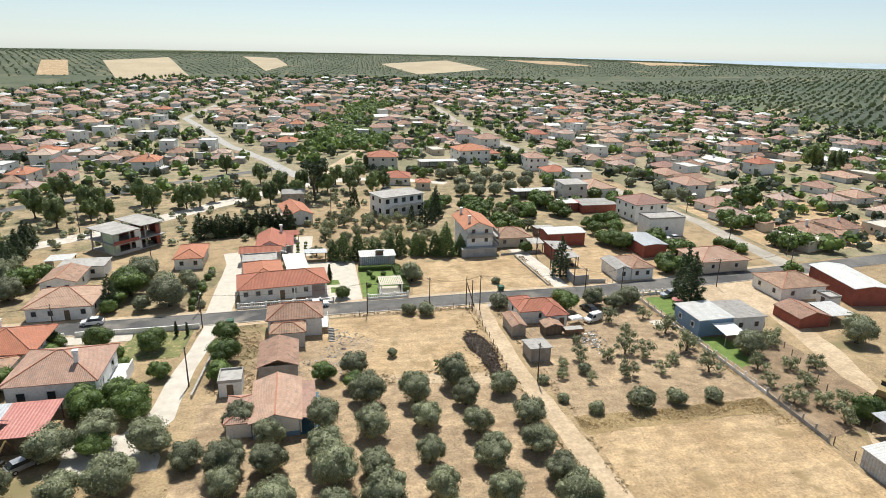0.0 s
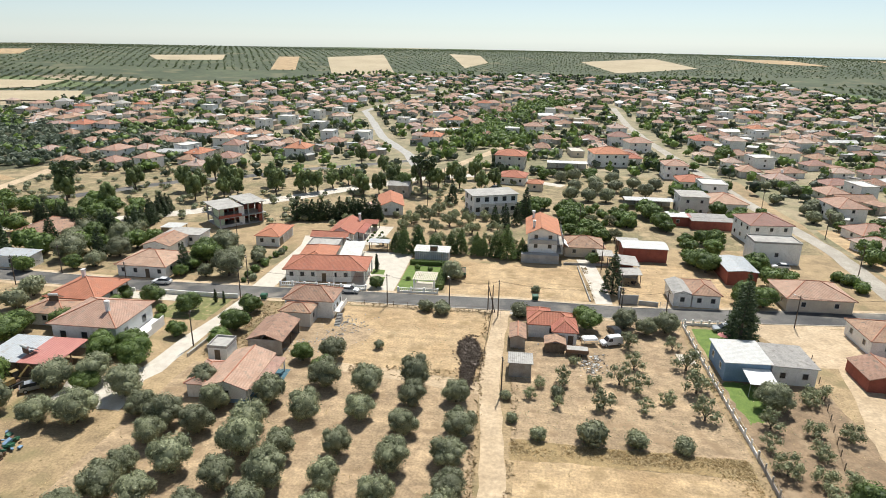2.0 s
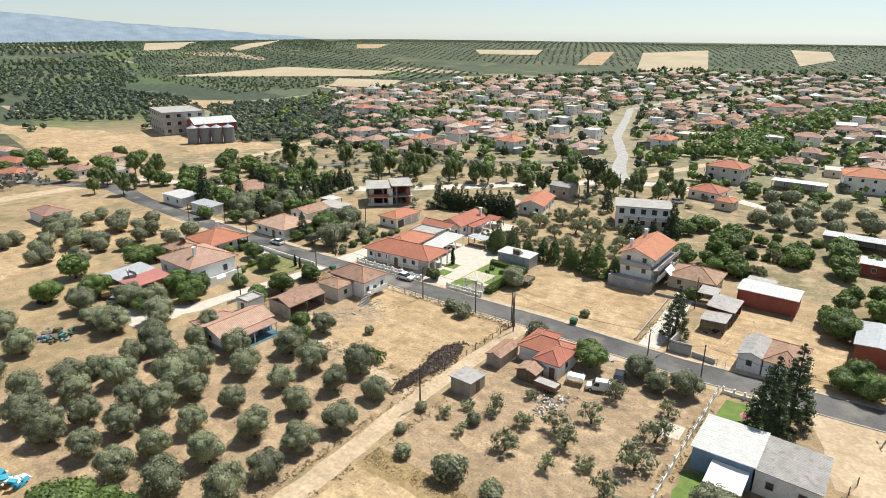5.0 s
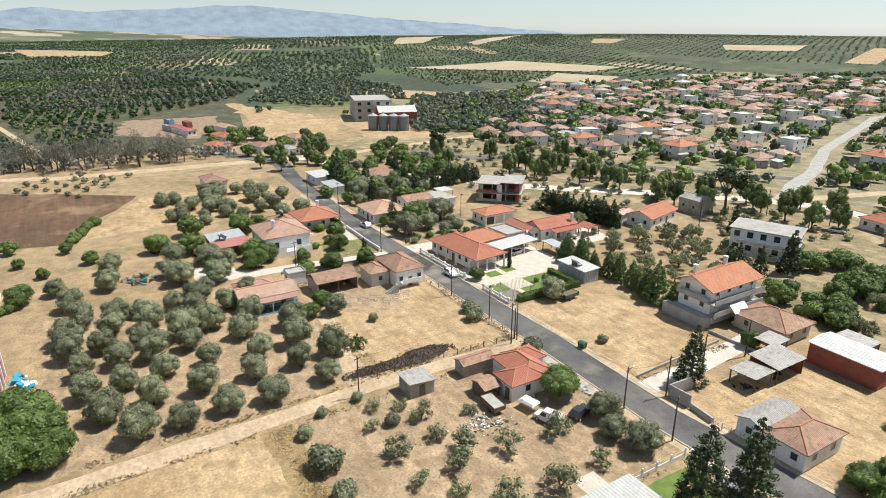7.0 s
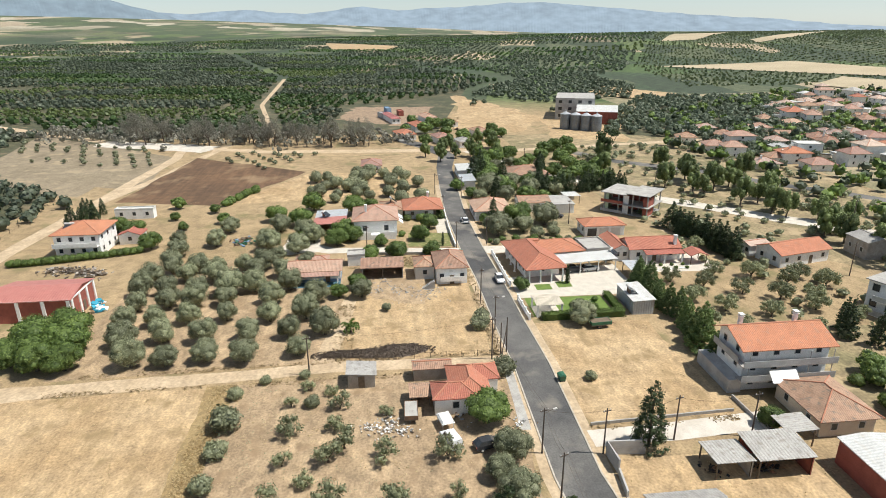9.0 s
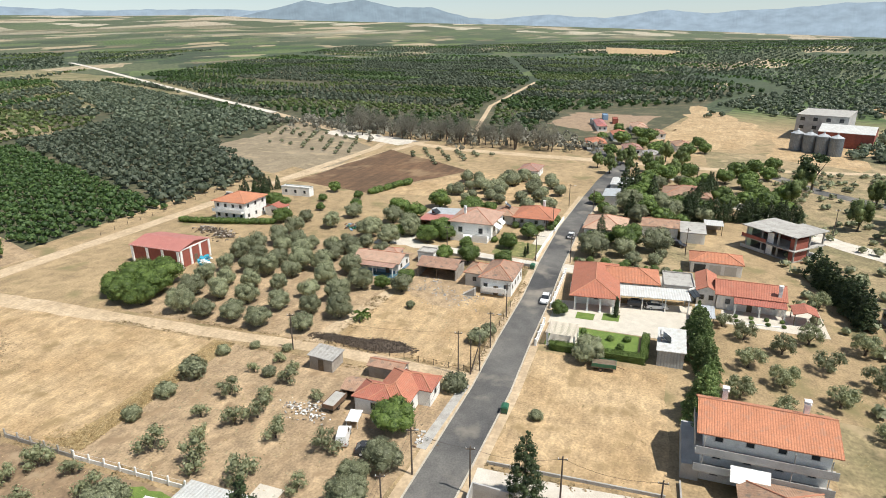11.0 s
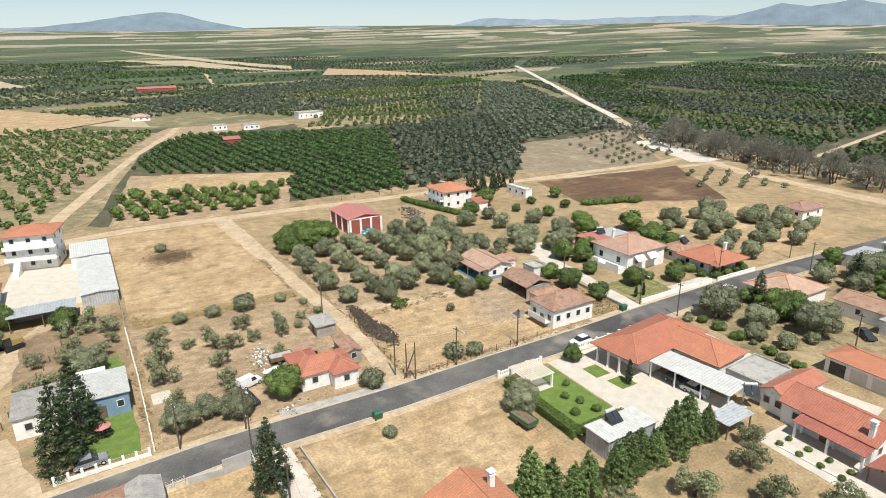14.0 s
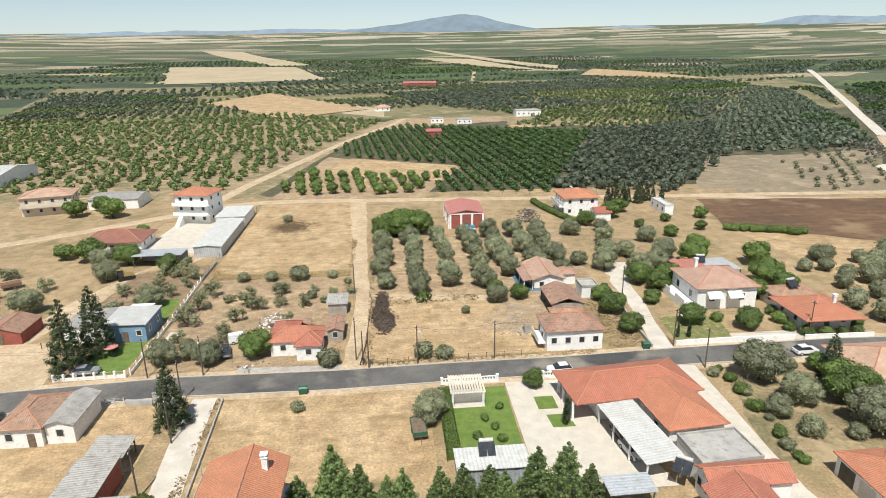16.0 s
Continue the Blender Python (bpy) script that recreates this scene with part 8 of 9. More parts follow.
patch("slab_yard", [(54.6, 82.4), (56.9, 82.4), (56.9, 85.3), (54.6, 85.3)], PAVING, 0.05, "bare concrete pad in the yard", "slab", n=2)
patch("planting_bed", [(3.4, 106.6), (5.8, 106.6), (5.8, 109.4), (3.4, 109.4)], LAWN, 0.06, "small clipped grass bed", "bed", n=2)
patch("planting_bed", [(2.6, 110.6), (5.2, 110.6), (5.0, 113.2), (2.4, 113.2)], LAWN, 0.06, "small clipped grass bed by the porch", "bed", n=2)
strip("hardstanding", [(29, 96.4), (38, 96.0), (44, 95.6)], 1.2, CONCRETE, 0.035, label="broken concrete strip before the red-roofed house", category="pavement")


def fence(name, pts, gap, h, label, post_mat, rails=2, size=0.07, panel=None):
    """Posts set along plan points, joined by thin rails or wires."""
    P = [Vector((x * K, y * K, 0)) for x, y in pts]
    F = thing(name, P[0].x, P[0].y, ground_z(P[0].x, P[0].y), 0, label, "fence")
    pm = Geo().box(-size, size, -size, size, -0.3, h).mesh("post", post_mat)
    for a, b in zip(P, P[1:]):
        n = max(1, round((b - a).length / gap))
        ang = math.degrees(math.atan2(b.y - a.y, b.x - a.x))
        for k in range(n + 1):
            q = a.lerp(b, k / n) - P[0]
            part("post", pm, None, F, at=pose(q.x, q.y, 0, 0, 0, ang))
        for r in range(rails):
            z = h * (0.35 + 0.55 * r / max(1, rails - 1))
            part("wire", Geo().rod(a - P[0] + Vector((0, 0, z)), b - P[0] + Vector((0, 0, z)), 0.015, 0.015, 4), post_mat, F)
        if panel:
            L = (b - a).length
            part("panel", Geo().box(0, L, -0.06, 0.06, -0.2, h * 0.45), panel, F, at=pose((a - P[0]).x, (a - P[0]).y, 0, 0, 0, ang))
    return F


fence("post_fence", [(58.0, 61), (57.8, 50.5)], 2.6, 1.5, "concrete post fence on a low wall beside the garden", CONCRETE, 3, 0.09, CONCRETE)
fence("wall_fence", [(57.9, 95.4), (57.8, 78), (58.0, 61.2)], 2.6, 1.4, "white low wall with pillars and wire beside the blue house", WHITE, 2, 0.10, WHITE)
fence("wire_fence", [(73.9, 86), (71, 75), (66.7, 60.4)], 3.0, 1.3, "rusty wire fence on wooden posts", WOOD, 3, 0.06)
fence("wire_fence", [(58.0, 50), (58.3, 30), (58.0, 8)], 3.5, 1.5, "dark wire fence beside the dry field", WOOD, 2, 0.05)
fence("front_fence", [(58.4, 95.9), (67.4, 96.1)], 1.7, 1.3, "white pillared front fence with dark gates", WHITE, 2, 0.16, WHITE)
fence("metal_gate", [(55.9, 102.8), (59.2, 102.9)], 1.65, 1.3, "pale tubular farm gate by the road", FRAME, 4, 0.05)
fence("wire_fence", [(5, 95.9), (15, 96.1), (26.6, 96.2)], 3.3, 1.2, "thin wire fence along the fallow lot", WOOD, 2, 0.05)
fence("wire_fence", [(26.9, 95), (26.6, 84), (26.2, 74)], 3.0, 1.2, "thin wire fence beside the dirt lane", WOOD, 2, 0.05)
fence("wire_fence", [(-46, -2), (-2, -0.5)], 5, 1.2, "wire fence beside the orchard road", WOOD, 2, 0.05)


def balustrade(x0, y0, x1, y1):
    """White front balustrade: plinth, handrail, pillars, balusters."""
    a, b = Vector((x0 * K, y0 * K, 0)), Vector((x1 * K, y1 * K, 0))
    L = (b - a).length
    B = thing("balustrade", a.x, a.y, 0, math.degrees(math.atan2(b.y - a.y, b.x - a.x)), "white concrete balustrade beside the road", "balustrade")
    part("plinth", Geo().box(0, L, -0.13, 0.13, -0.2, 0.45), WHITE, B)
    part("handrail", Geo().box(0, L, -0.1, 0.1, 1.05, 1.17), WHITE, B)
    pil = Geo().stack(0, 0, [(0.18, 0), (0.18, 1.3), (0.22, 1.31), (0.22, 1.4)]).mesh("pillar", WHITE)
    bal = Geo().stack(0, 0, [(0.05, 0.45), (0.085, 0.62), (0.045, 0.85), (0.06, 1.05)]).mesh("baluster", WHITE)
    n = max(1, round(L / 3))
    for k in range(n + 1):
        part("pillar", pil, None, B, at=pose(L * k / n, 0, 0))
    for k in range(int(L / 0.45)):
        part("baluster", bal, None, B, at=pose(0.3 + k * 0.45, 0, 0))


balustrade(-12.4, 102.0, 3.6, 102.3)
balustrade(9.6, 102.4, 16.8, 102.6)


def pergola():
    P = thing("pergola", 14.1 * K, 106.0 * K, 0, 0, "white garden pergola with a slatted patterned roof", "pergola")
    for sx in (-1, 1):
        for sy in (-1, 1):
            part("post", Geo().stack(sx * 2.3, sy * 2.4, [(0.16, 0.03), (0.16, 2.4)]), WHITE, P)
    for s in (-1, 1):
        part("beam", Geo().box(-2.6, 2.6, s * 2.4 - 0.09, s * 2.4 + 0.09, 2.4, 2.58), WHITE, P)
    sl = Geo().box(-0.14, 0.14, -2.75, 2.75, 2.585, 2.64).mesh("slat", CREAM)
    for i in range(13):
        part("slat", sl, None, P, at=pose(-2.5 + i * 0.417, 0, 0))
    part("floor_slab", Geo().box(-2.6, 2.6, -2.6, 2.6, -0.1, 0.1), PAVING, P)


pergola()


# ---- poles and cables ----
def utility_pole(x, y, h=7.5, arm=True, lean=0.0, stay=None, lampy=False):
    h *= 0.9
    P = thing("utility_pole", x * K, y * K, ground_z(x * K, y * K), tree_rng.uniform(0, 20), "dark weathered wooden utility pole", "pole", "utility poles")
    part("shaft", Geo().rod((0, 0, -0.3), (lean, 0, h), 0.13, 0.085, 10), POLE, P)
    if arm:
        part("crossarm", Geo().box(lean - 0.06, lean + 0.06, -0.6, 0.6, h - 0.5, h - 0.38), POLE, P)
        for k in (-0.5, 0, 0.5):
            part("insulator", Geo().rod((lean, k, h - 0.38), (lean, k, h - 0.2), 0.05, 0.03, 6), WHITE, P)
    if stay:
        part("stay", Geo().rod((stay[0], stay[1], -0.2), (lean, 0, h * 0.82), 0.12, 0.09, 8), POLE, P)
    if lampy:
        part("lamp_arm", Geo().rod((0, 0, h - 0.9), (0, 1.4, h - 0.5), 0.03, 0.03, 6), POLE, P)
        part("lamp_head", Geo().box(-0.12, 0.12, 1.3, 1.9, h - 0.58, h - 0.44), FRAME, P)
    return (x * K, y * K, ground_z(x * K, y * K) + h - 0.3)


def cable(a, b, sag=0.9):
    g = Geo()
    n = 10
    pts = [Vector(a).lerp(Vector(b), k / n) - Vector((0, 0, sag * 4 * (k / n) * (1 - k / n))) for k in range(n + 1)]
    g.tube(pts, 0.016, 3)
    tagged(part("overhead_cable", g, POLE), "thin dark overhead cable between poles", "cable", "overhead cables")


south = [utility_pole(x, y, h, lampy=(k % 2 == 0)) for k, (x, y, h) in enumerate(((-60, 95.0, 8), (-38, 94.9, 8), (-17.2, 95.4, 8), (8.9, 96.2, 8), (19.6, 96.6, 8), (28.0, 94.6, 9), (48.2, 96.4, 8), (55.4, 96.4, 8), (76, 97.4, 8), (94, 99.6, 8)))]
for a, b in zip(south, south[1:]):
    cable(a, b)
    cable((a[0], a[1] + 0.5, a[2]), (b[0], b[1] + 0.5, b[2]), 1.1)
utility_pole(27.0, 96.0, 7, arm=False)
utility_pole(26.2, 97.0, 7.5, arm=False, stay=(1.6, -1.2))
n_poles = [utility_pole(x, y, 8) for x, y in ((-55.8, 101.6), (-18.6, 101.9), (49.0, 102.9), (47.6, 111.5), (47.9, 120.4), (46, 150))]
cable(south[6], n_poles[2], 0.5)
cable(n_poles[2], n_poles[3])
cable(n_poles[3], n_poles[4])
cable(n_poles[0], n_poles[1], 1.6)
lane = [utility_pole(x, y, 8) for x, y in ((29.3, 70.0), (-16.4, 77.2))]
cable(south[5], lane[0], 0.8)
cable(south[2], lane[1], 0.6)
utility_pole(-30.1, 123, 8)
for x, y in ((8, 187), (19, 186), (20.4, 192), (6, 164.5), (-20, 185), (-52, 153), (99, 125), (103.5, 150), (96.5, 172), (97.8, 205), (-88, 126), (104, 112), (106, 118)):
    utility_pole(x, y, 9)


# ---- vehicles ----
TYRE = material("tyre_rubber", (0.02, 0.02, 0.02), rough=0.8, bump=0)
PAINT = {"white": material("white_car_paint", (0.75, 0.75, 0.74), (0.70, 0.70, 0.69), rough=0.3, bump=0), "grey": material("dark_grey_car_paint", (0.045, 0.047, 0.05), (0.04, 0.04, 0.045), rough=0.25, bump=0), "silver": material("silver_car_paint", (0.42, 0.43, 0.44), (0.38, 0.39, 0.40), rough=0.3, bump=0, metal=0.4), "blue": material("blue_car_paint", (0.05, 0.10, 0.22), rough=0.3, bump=0)}
YELLOW = material("digger_yellow", (0.36, 0.26, 0.10), (0.28, 0.20, 0.08), rough=0.6)
GREEN_PAINT = material("green_plastic", (0.03, 0.13, 0.07), (0.025, 0.10, 0.055), rough=0.5)
RUST = material("rusty_steel", (0.22, 0.12, 0.07), (0.14, 0.09, 0.06), scale=1.5)


def car(x, y, rz, paint, label, kind="hatch"):
    """Parked car: shaped body shell, glasshouse, roof, four wheels, lamps."""
    C = thing("car", x * K, y * K, 0.03, rz, label, "car", "parked cars")
    side = [(-2.1, 0.35), (2.1, 0.35), (2.15, 0.62), (1.95, 0.85), (0.95, 0.98), (-1.75, 1.02), (-2.08, 0.9), (-2.15, 0.6)]
    cab = [(0.95, 0.98), (0.25, 1.46), (-1.35, 1.50), (-1.95, 1.0)] if kind == "hatch" else [(1.15, 0.98), (0.65, 1.78), (-1.95, 1.82), (-2.1, 0.95)]

    def shell(prof, w0, w1, zsplit):
        n = len(prof)
        def wd(z):
            return w0 if z <= zsplit else w1
        v = [(px, -wd(pz), pz) for px, pz in prof] + [(px, wd(pz), pz) for px, pz in prof]
        f = [tuple(range(n)), tuple(range(2 * n - 1, n - 1, -1))] + [((i + 1) % n, i, n + i, n + (i + 1) % n) for i in range(n)]
        return Geo().add(v, f)
    body = part("body", shell(side, 0.86, 0.82, 0.7), PAINT[paint], C)
    part("glasshouse", shell(cab, 0.80, 0.66, 1.1), GLASS if kind == "hatch" else PAINT[paint], C)
    zt = 1.47 if kind == "hatch" else 1.8
    a, b = (0.18, -1.3) if kind == "hatch" else (0.6, -1.9)
    part("roof_panel", Geo().box(b, a, -0.645, 0.645, zt - 0.02, zt + 0.05), PAINT[paint], C)
    if kind != "hatch":
        part("windscreen", Geo().add([(1.16, -0.72, 1.05), (1.16, 0.72, 1.05), (0.72, 0.62, 1.72), (0.72, -0.62, 1.72)], [(0, 1, 2, 3)]), GLASS, C)
        for s in (-1, 1):
            part("side_window", Geo().add([(1.0, s * 0.80, 1.05), (0.0, s * 0.80, 1.05), (0.0, s * 0.69, 1.62), (0.66, s * 0.69, 1.62)], [(0, 1, 2, 3)]), GLASS, C)
    for sx in (-1.3, 1.35):
        for s in (-1, 1):
            w = part("wheel", Geo().rod((sx, s * 0.68, 0.32), (sx, s * 0.89, 0.32), 0.33, 0.33, 14), TYRE, C)
            part("rim", Geo().rod((sx, s * 0.88, 0.32), (sx, s * 0.905, 0.32), 0.19, 0.19, 10), FRAME, w)
    for s in (-1, 1):
        part("headlight", Geo().box(2.02, 2.14, s * 0.62 - 0.14, s * 0.62 + 0.14, 0.62, 0.76), GLASS, C)
        part("tail_light", Geo().box(-2.16, -2.1, s * 0.66 - 0.1, s * 0.66 + 0.1, 0.7, 0.88), RED_BRICK, C)


car(45.4, 86.9, 200, "white", "white panel van parked on dry ground", "van")
car(46.5, 90.9, 105, "grey", "dark grey hatchback parked beside an olive tree")
car(1.0, 100.9, 2, "white", "white hatchback parked at the kerb by the balustrade")
car(-34.3, 99.6, 184, "white", "white car parked beside the road")
car(64.0, 94.4, 185, "silver", "silver car parked behind the front fence")
car(84.8, 126.8, 178, "white", "white car parked in a concrete yard")
car(-35.6, 121.6, 60, "grey", "dark car parked under garden trees")
car(-2.0, 118.6, 100, "white", "white car under the long carport")
car(-2.0, 115.6, 95, "grey", "dark car under the long carport")
car(88.5, 84.6, 150, "blue", "blue car parked by the brick shed")
car(-30.5, 63.0, 40, "silver", "silver car by the farm sheds")
car(24.0, 188.5, 20, "white", "white car in a village yard")


def digger(x, y, rz, s=1.0):
    D = thing("excavator", x * K, y * K, 0, rz, "old yellow excavator parked on bare ground", "excavator", "diggers")
    D.scale = (s, s, s)
    for k in (-1, 1):
        part("track", Geo().box(-1.6, 1.6, k * 1.0 - 0.25, k * 1.0 + 0.25, 0.0, 0.75), TYRE, D)
    part("chassis", Geo().box(-1.5, 1.3, -0.74, 0.74, 0.5, 1.0), RUST, D)
    part("housing", Geo().add([(-1.9, -1.0, 1.0), (0.3, -1.0, 1.0), (0.3, 1.0, 1.0), (-1.9, 1.0, 1.0), (-1.7, -0.9, 1.9), (0.2, -0.9, 2.0), (0.2, 0.9, 2.0), (-1.7, 0.9, 1.9)], [(3, 2, 1, 0), (4, 5, 6, 7), (0, 1, 5, 4), (1, 2, 6, 5), (2, 3, 7, 6), (3, 0, 4, 7)]), YELLOW, D)
    part("cab", Geo().box(0.35, 1.5, 0.0, 0.95, 1.0, 2.7), GLASS, D)
    part("cab_roof", Geo().box(0.28, 1.58, -0.08, 1.02, 2.7, 2.82), YELLOW, D)
    part("boom", Geo().rod((1.2, -0.4, 1.5), (3.2, -0.4, 3.1), 0.2, 0.16, 6), YELLOW, D)
    part("stick", Geo().rod((3.2, -0.4, 3.1), (4.3, -0.4, 1.3), 0.15, 0.12, 6), YELLOW, D)
    part("bucket", Geo().add([(4.0, -0.8, 1.3), (4.6, -0.8, 1.2), (4.4, -0.8, 0.5), (3.9, -0.8, 0.6), (4.0, 0.0, 1.3), (4.6, 0.0, 1.2), (4.4, 0.0, 0.5), (3.9, 0.0, 0.6)], [(0, 1, 2, 3), (7, 6, 5, 4), (0, 4, 5, 1), (2, 6, 7, 3), (3, 7, 4, 0), (1, 5, 6, 2)]), RUST, D)


digger(73.0, 57.5, 30)
digger(-33.8, 63.2, 70, 0.85)
digger(-40.5, 55.5, 200, 0.7)


def trailer(x, y, rz, label, bed, load):
    T = thing("farm_trailer", x * K, y * K, 0, rz, label, "trailer")
    part("bed", Geo().box(-2.0, 2.0, -1.0, 1.0, 0.75, 0.9), WOOD, T)
    for a in ((-2.0, 2.0, -1.0, -0.94), (-2.0, 2.0, 0.94, 1.0), (-2.0, -1.94, -0.94, 0.94), (1.94, 2.0, -0.94, 0.94)):
        part("sideboard", Geo().box(*a, 0.9, 1.5), bed, T)
    part("load", Geo().box(-1.9, 1.9, -0.92, 0.92, 0.9, 1.42), load, T)
    for s in (-1, 1):
        w = part("wheel", Geo().rod((-0.5, s * 0.8, 0.4), (-0.5, s * 1.0, 0.4), 0.4, 0.4, 14), TYRE, T)
        part("rim", Geo().rod((-0.5, s * 0.99, 0.4), (-0.5, s * 1.015, 0.4), 0.2, 0.2, 10), RUST, w)
    part("drawbar", Geo().rod((2.0, 0, 0.8), (3.3, 0, 0.45), 0.06, 0.05, 6), RUST, T)


trailer(20.3, 112.6, 95, "dark green farm trailer standing on the dry lot", GREEN_PAINT, WOOD)
trailer(40.0, 82.8, 178, "flat grey trailer beside the white house", RUST, CONCRETE)
trailer(92, 60, 30, "rusty farm trailer on bare ground", RUST, RUST)


def waste_bin(x, y, rz):
    B = thing("waste_container", x * K, y * K, 0.02, rz, "green wheeled waste container beside the road", "bin", "waste containers")
    v = [(-0.6, -0.45, 0.2), (0.6, -0.45, 0.2), (0.6, 0.45, 0.2), (-0.6, 0.45, 0.2), (-0.7, -0.55, 1.1), (0.7, -0.55, 1.1), (0.7, 0.55, 1.1), (-0.7, 0.55, 1.1)]
    part("tub", Geo().add(v, [(3, 2, 1, 0), (0, 1, 5, 4), (1, 2, 6, 5), (2, 3, 7, 6), (3, 0, 4, 7), (4, 5, 6, 7)]), GREEN_PAINT, B)
    part("lid", Geo().add([(-0.72, -0.57, 1.105), (0.72, -0.57, 1.105), (0.72, 0.57, 1.105), (-0.72, 0.57, 1.105), (-0.6, -0.2, 1.32), (0.6, -0.2, 1.32), (0.6, 0.35, 1.32), (-0.6, 0.35, 1.32)], [(3, 2, 1, 0), (4, 5, 6, 7), (0, 1, 5, 4), (1, 2, 6, 5), (2, 3, 7, 6), (3, 0, 4, 7)]), GREEN_PAINT, B)
    for a in (-0.5, 0.5):
        for b in (-0.35, 0.35):
            part("castor", Geo().rod((a, b - 0.04, 0.1), (a, b + 0.04, 0.1), 0.1, 0.1, 8), TYRE, B)


waste_bin(34.3, 102.6, 5)
waste_bin(-13.0, 95.7, 0)


# ---- porches, stairs, awnings and fittings ----
def awning(x, y, z, w, d, drop, rz, label="white cloth awning stretched from the wall"):
    A = thing("awning", x * K, y * K, z, rz, label, "awning")
    v = [(-w / 2, 0, 0), (w / 2, 0, 0), (w / 2, d, -drop), (-w / 2, d, -drop)]
    part("cloth", Geo().add(v + [(a, b, c + 0.04) for a, b, c in v], [(3, 2, 1, 0), (4, 5, 6, 7), (2, 3, 7, 6), (0, 1, 5, 4), (1, 2, 6, 5), (3, 0, 4, 7)]), WHITE, A)
    for s in (-1, 1):
        part("arm", Geo().rod((s * w / 2, 0.02, -drop * 0.9), (s * w / 2, d * 0.95, -drop - 0.02), 0.03, 0.03, 5), FRAME, A)


awning(-29.0, 83.7, 4.0, 3.0, 1.7, 1.1, 0)
awning(-32.4, 83.7, 4.0, 3.0, 1.7, 1.1, 0)


def porch_posts(xs, ys, h, label):
    """White pillars under a projecting roof."""
    for x in xs:
        for y in ys:
            P = thing("porch_pillar", x * K, y * K, 0.02, 0, label, "pillar", "porch pillars")
            part("base", Geo().stack(0, 0, [(0.24, 0), (0.24, 0.25)]), WHITE, P)
            part("shaft", Geo().stack(0, 0, [(0.16, 0.25), (0.16, h)]), WHITE, P)


porch_posts((2.5,), (106.0, 108.0, 110.0, 112.0), 3.1, "white square porch pillar of the long house")
porch_posts((-10, -6.5, -3), (104.5,), 3.0, "white square porch pillar of the long house")


def stair(x, y, rz, n, w, rise, run, label, mat=None):
    S = thing("outside_stair", x * K, y * K, 0, rz, label, "stairs")
    for i in range(n):
        part("step", Geo().box(-w / 2, w / 2, i * run, n * run, i * rise - (0.2 if i == 0 else 0) + 0.001 * i, (i + 1) * rise), mat or CONCRETE, S)


stair(2.6, 86.9, 0, 9, 1.1, 0.19, 0.30, "concrete outside stair of the old white house")
stair(-24.6, 79.2, 90, 7, 1.6, 0.18, 0.30, "white steps up to the raised villa", WHITE)


def villa_front():
    V = thing("veranda", -26.3 * K, 79.0 * K, 0, 0, "white raised veranda with balustrade on the villa", "veranda")
    part("slab", Geo().box(0, 2.4, -5.0, 5.4, -0.2, 1.25), WHITE, V)
    part("parapet", Geo().box(2.25, 2.4, -5.0, -1.2, 1.254, 2.1), WHITE, V)
    part("parapet", Geo().box(2.25, 2.4, 1.2, 5.4, 1.254, 2.1), WHITE, V)


villa_front()


def solar_heater(x, y, z, rz):
    S = thing("solar_heater", x * K, y * K, z, rz, "solar water heater with dark panels and white tank", "solar heater", "solar heaters")
    for k in (-0.55, 0.55):
        v = [(k - 0.5, 0, 0.15), (k + 0.5, 0, 0.15), (k + 0.5, 1.5, 1.2), (k - 0.5, 1.5, 1.2)]
        part("panel", Geo().add(v + [(a, b - 0.05, c + 0.08) for a, b, c in v], [(3, 2, 1, 0), (4, 5, 6, 7), (0, 1, 5, 4), (1, 2, 6, 5), (2, 3, 7, 6), (3, 0, 4, 7)]), GLASS, S)
    part("tank", Geo().rod((-0.9, 1.65, 1.35), (0.9, 1.65, 1.35), 0.27, 0.27, 12), FRAME, S)
    part("stand", Geo().box(-0.9, 0.9, 1.55, 1.62, 0.0, 1.1), RUST, S)


solar_heater(13.8, 120.8, 3.0, 180)
solar_heater(-4.4, 124.6, 2.2, 140)
solar_heater(-42.6, 84.0, 4.0, 190)
solar_heater(-34.4, 68.6, 3.1, 160)


def shade_sail(x0, x1, y0, y1, z):
    S = thing("shade_sail", x0 * K, y0 * K, 0, 0, "white square shade sail on poles", "shade sail")
    X, Y = (x1 - x0) * K, (y1 - y0) * K
    n = 8
    v = [(X * i / n, Y * j / n, z + 0.5 * j / n - 0.9 * (i / n) * (1 - i / n) * 2 * (j / n) * (1 - j / n) * 2) for j in range(n + 1) for i in range(n + 1)]
    f = [(j * (n + 1) + i, j * (n + 1) + i + 1, (j + 1) * (n + 1) + i + 1, (j + 1) * (n + 1) + i) for j in range(n) for i in range(n)]
    part("cloth", Geo().add(v, f), WHITE, S)
    for a in (0, X):
        part("pole", Geo().rod((a, 0, -0.2), (a, 0, z + 0.05), 0.05, 0.05, 8), FRAME, S)


shade_sail(61.4, 65.0, 74.6, 78.2, 2.3)


def parasol(x, y):
    P = thing("parasol", x * K, y * K, 0.03, 0, "pink garden parasol on the lawn", "parasol")
    part("pole", Geo().rod((0, 0, 0), (0, 0, 2.3), 0.03, 0.03, 8), FRAME, P)
    n = 8
    part("canopy", Geo().add([(1.3 * math.cos(2 * math.pi * i / n), 1.3 * math.sin(2 * math.pi * i / n), 1.95) for i in range(n)] + [(0, 0, 2.45)], [(i, (i + 1) % n, n) for i in range(n)]), material("pink_cloth", (0.55, 0.22, 0.20), (0.50, 0.19, 0.18)), P)


parasol(62.6, 89.6)


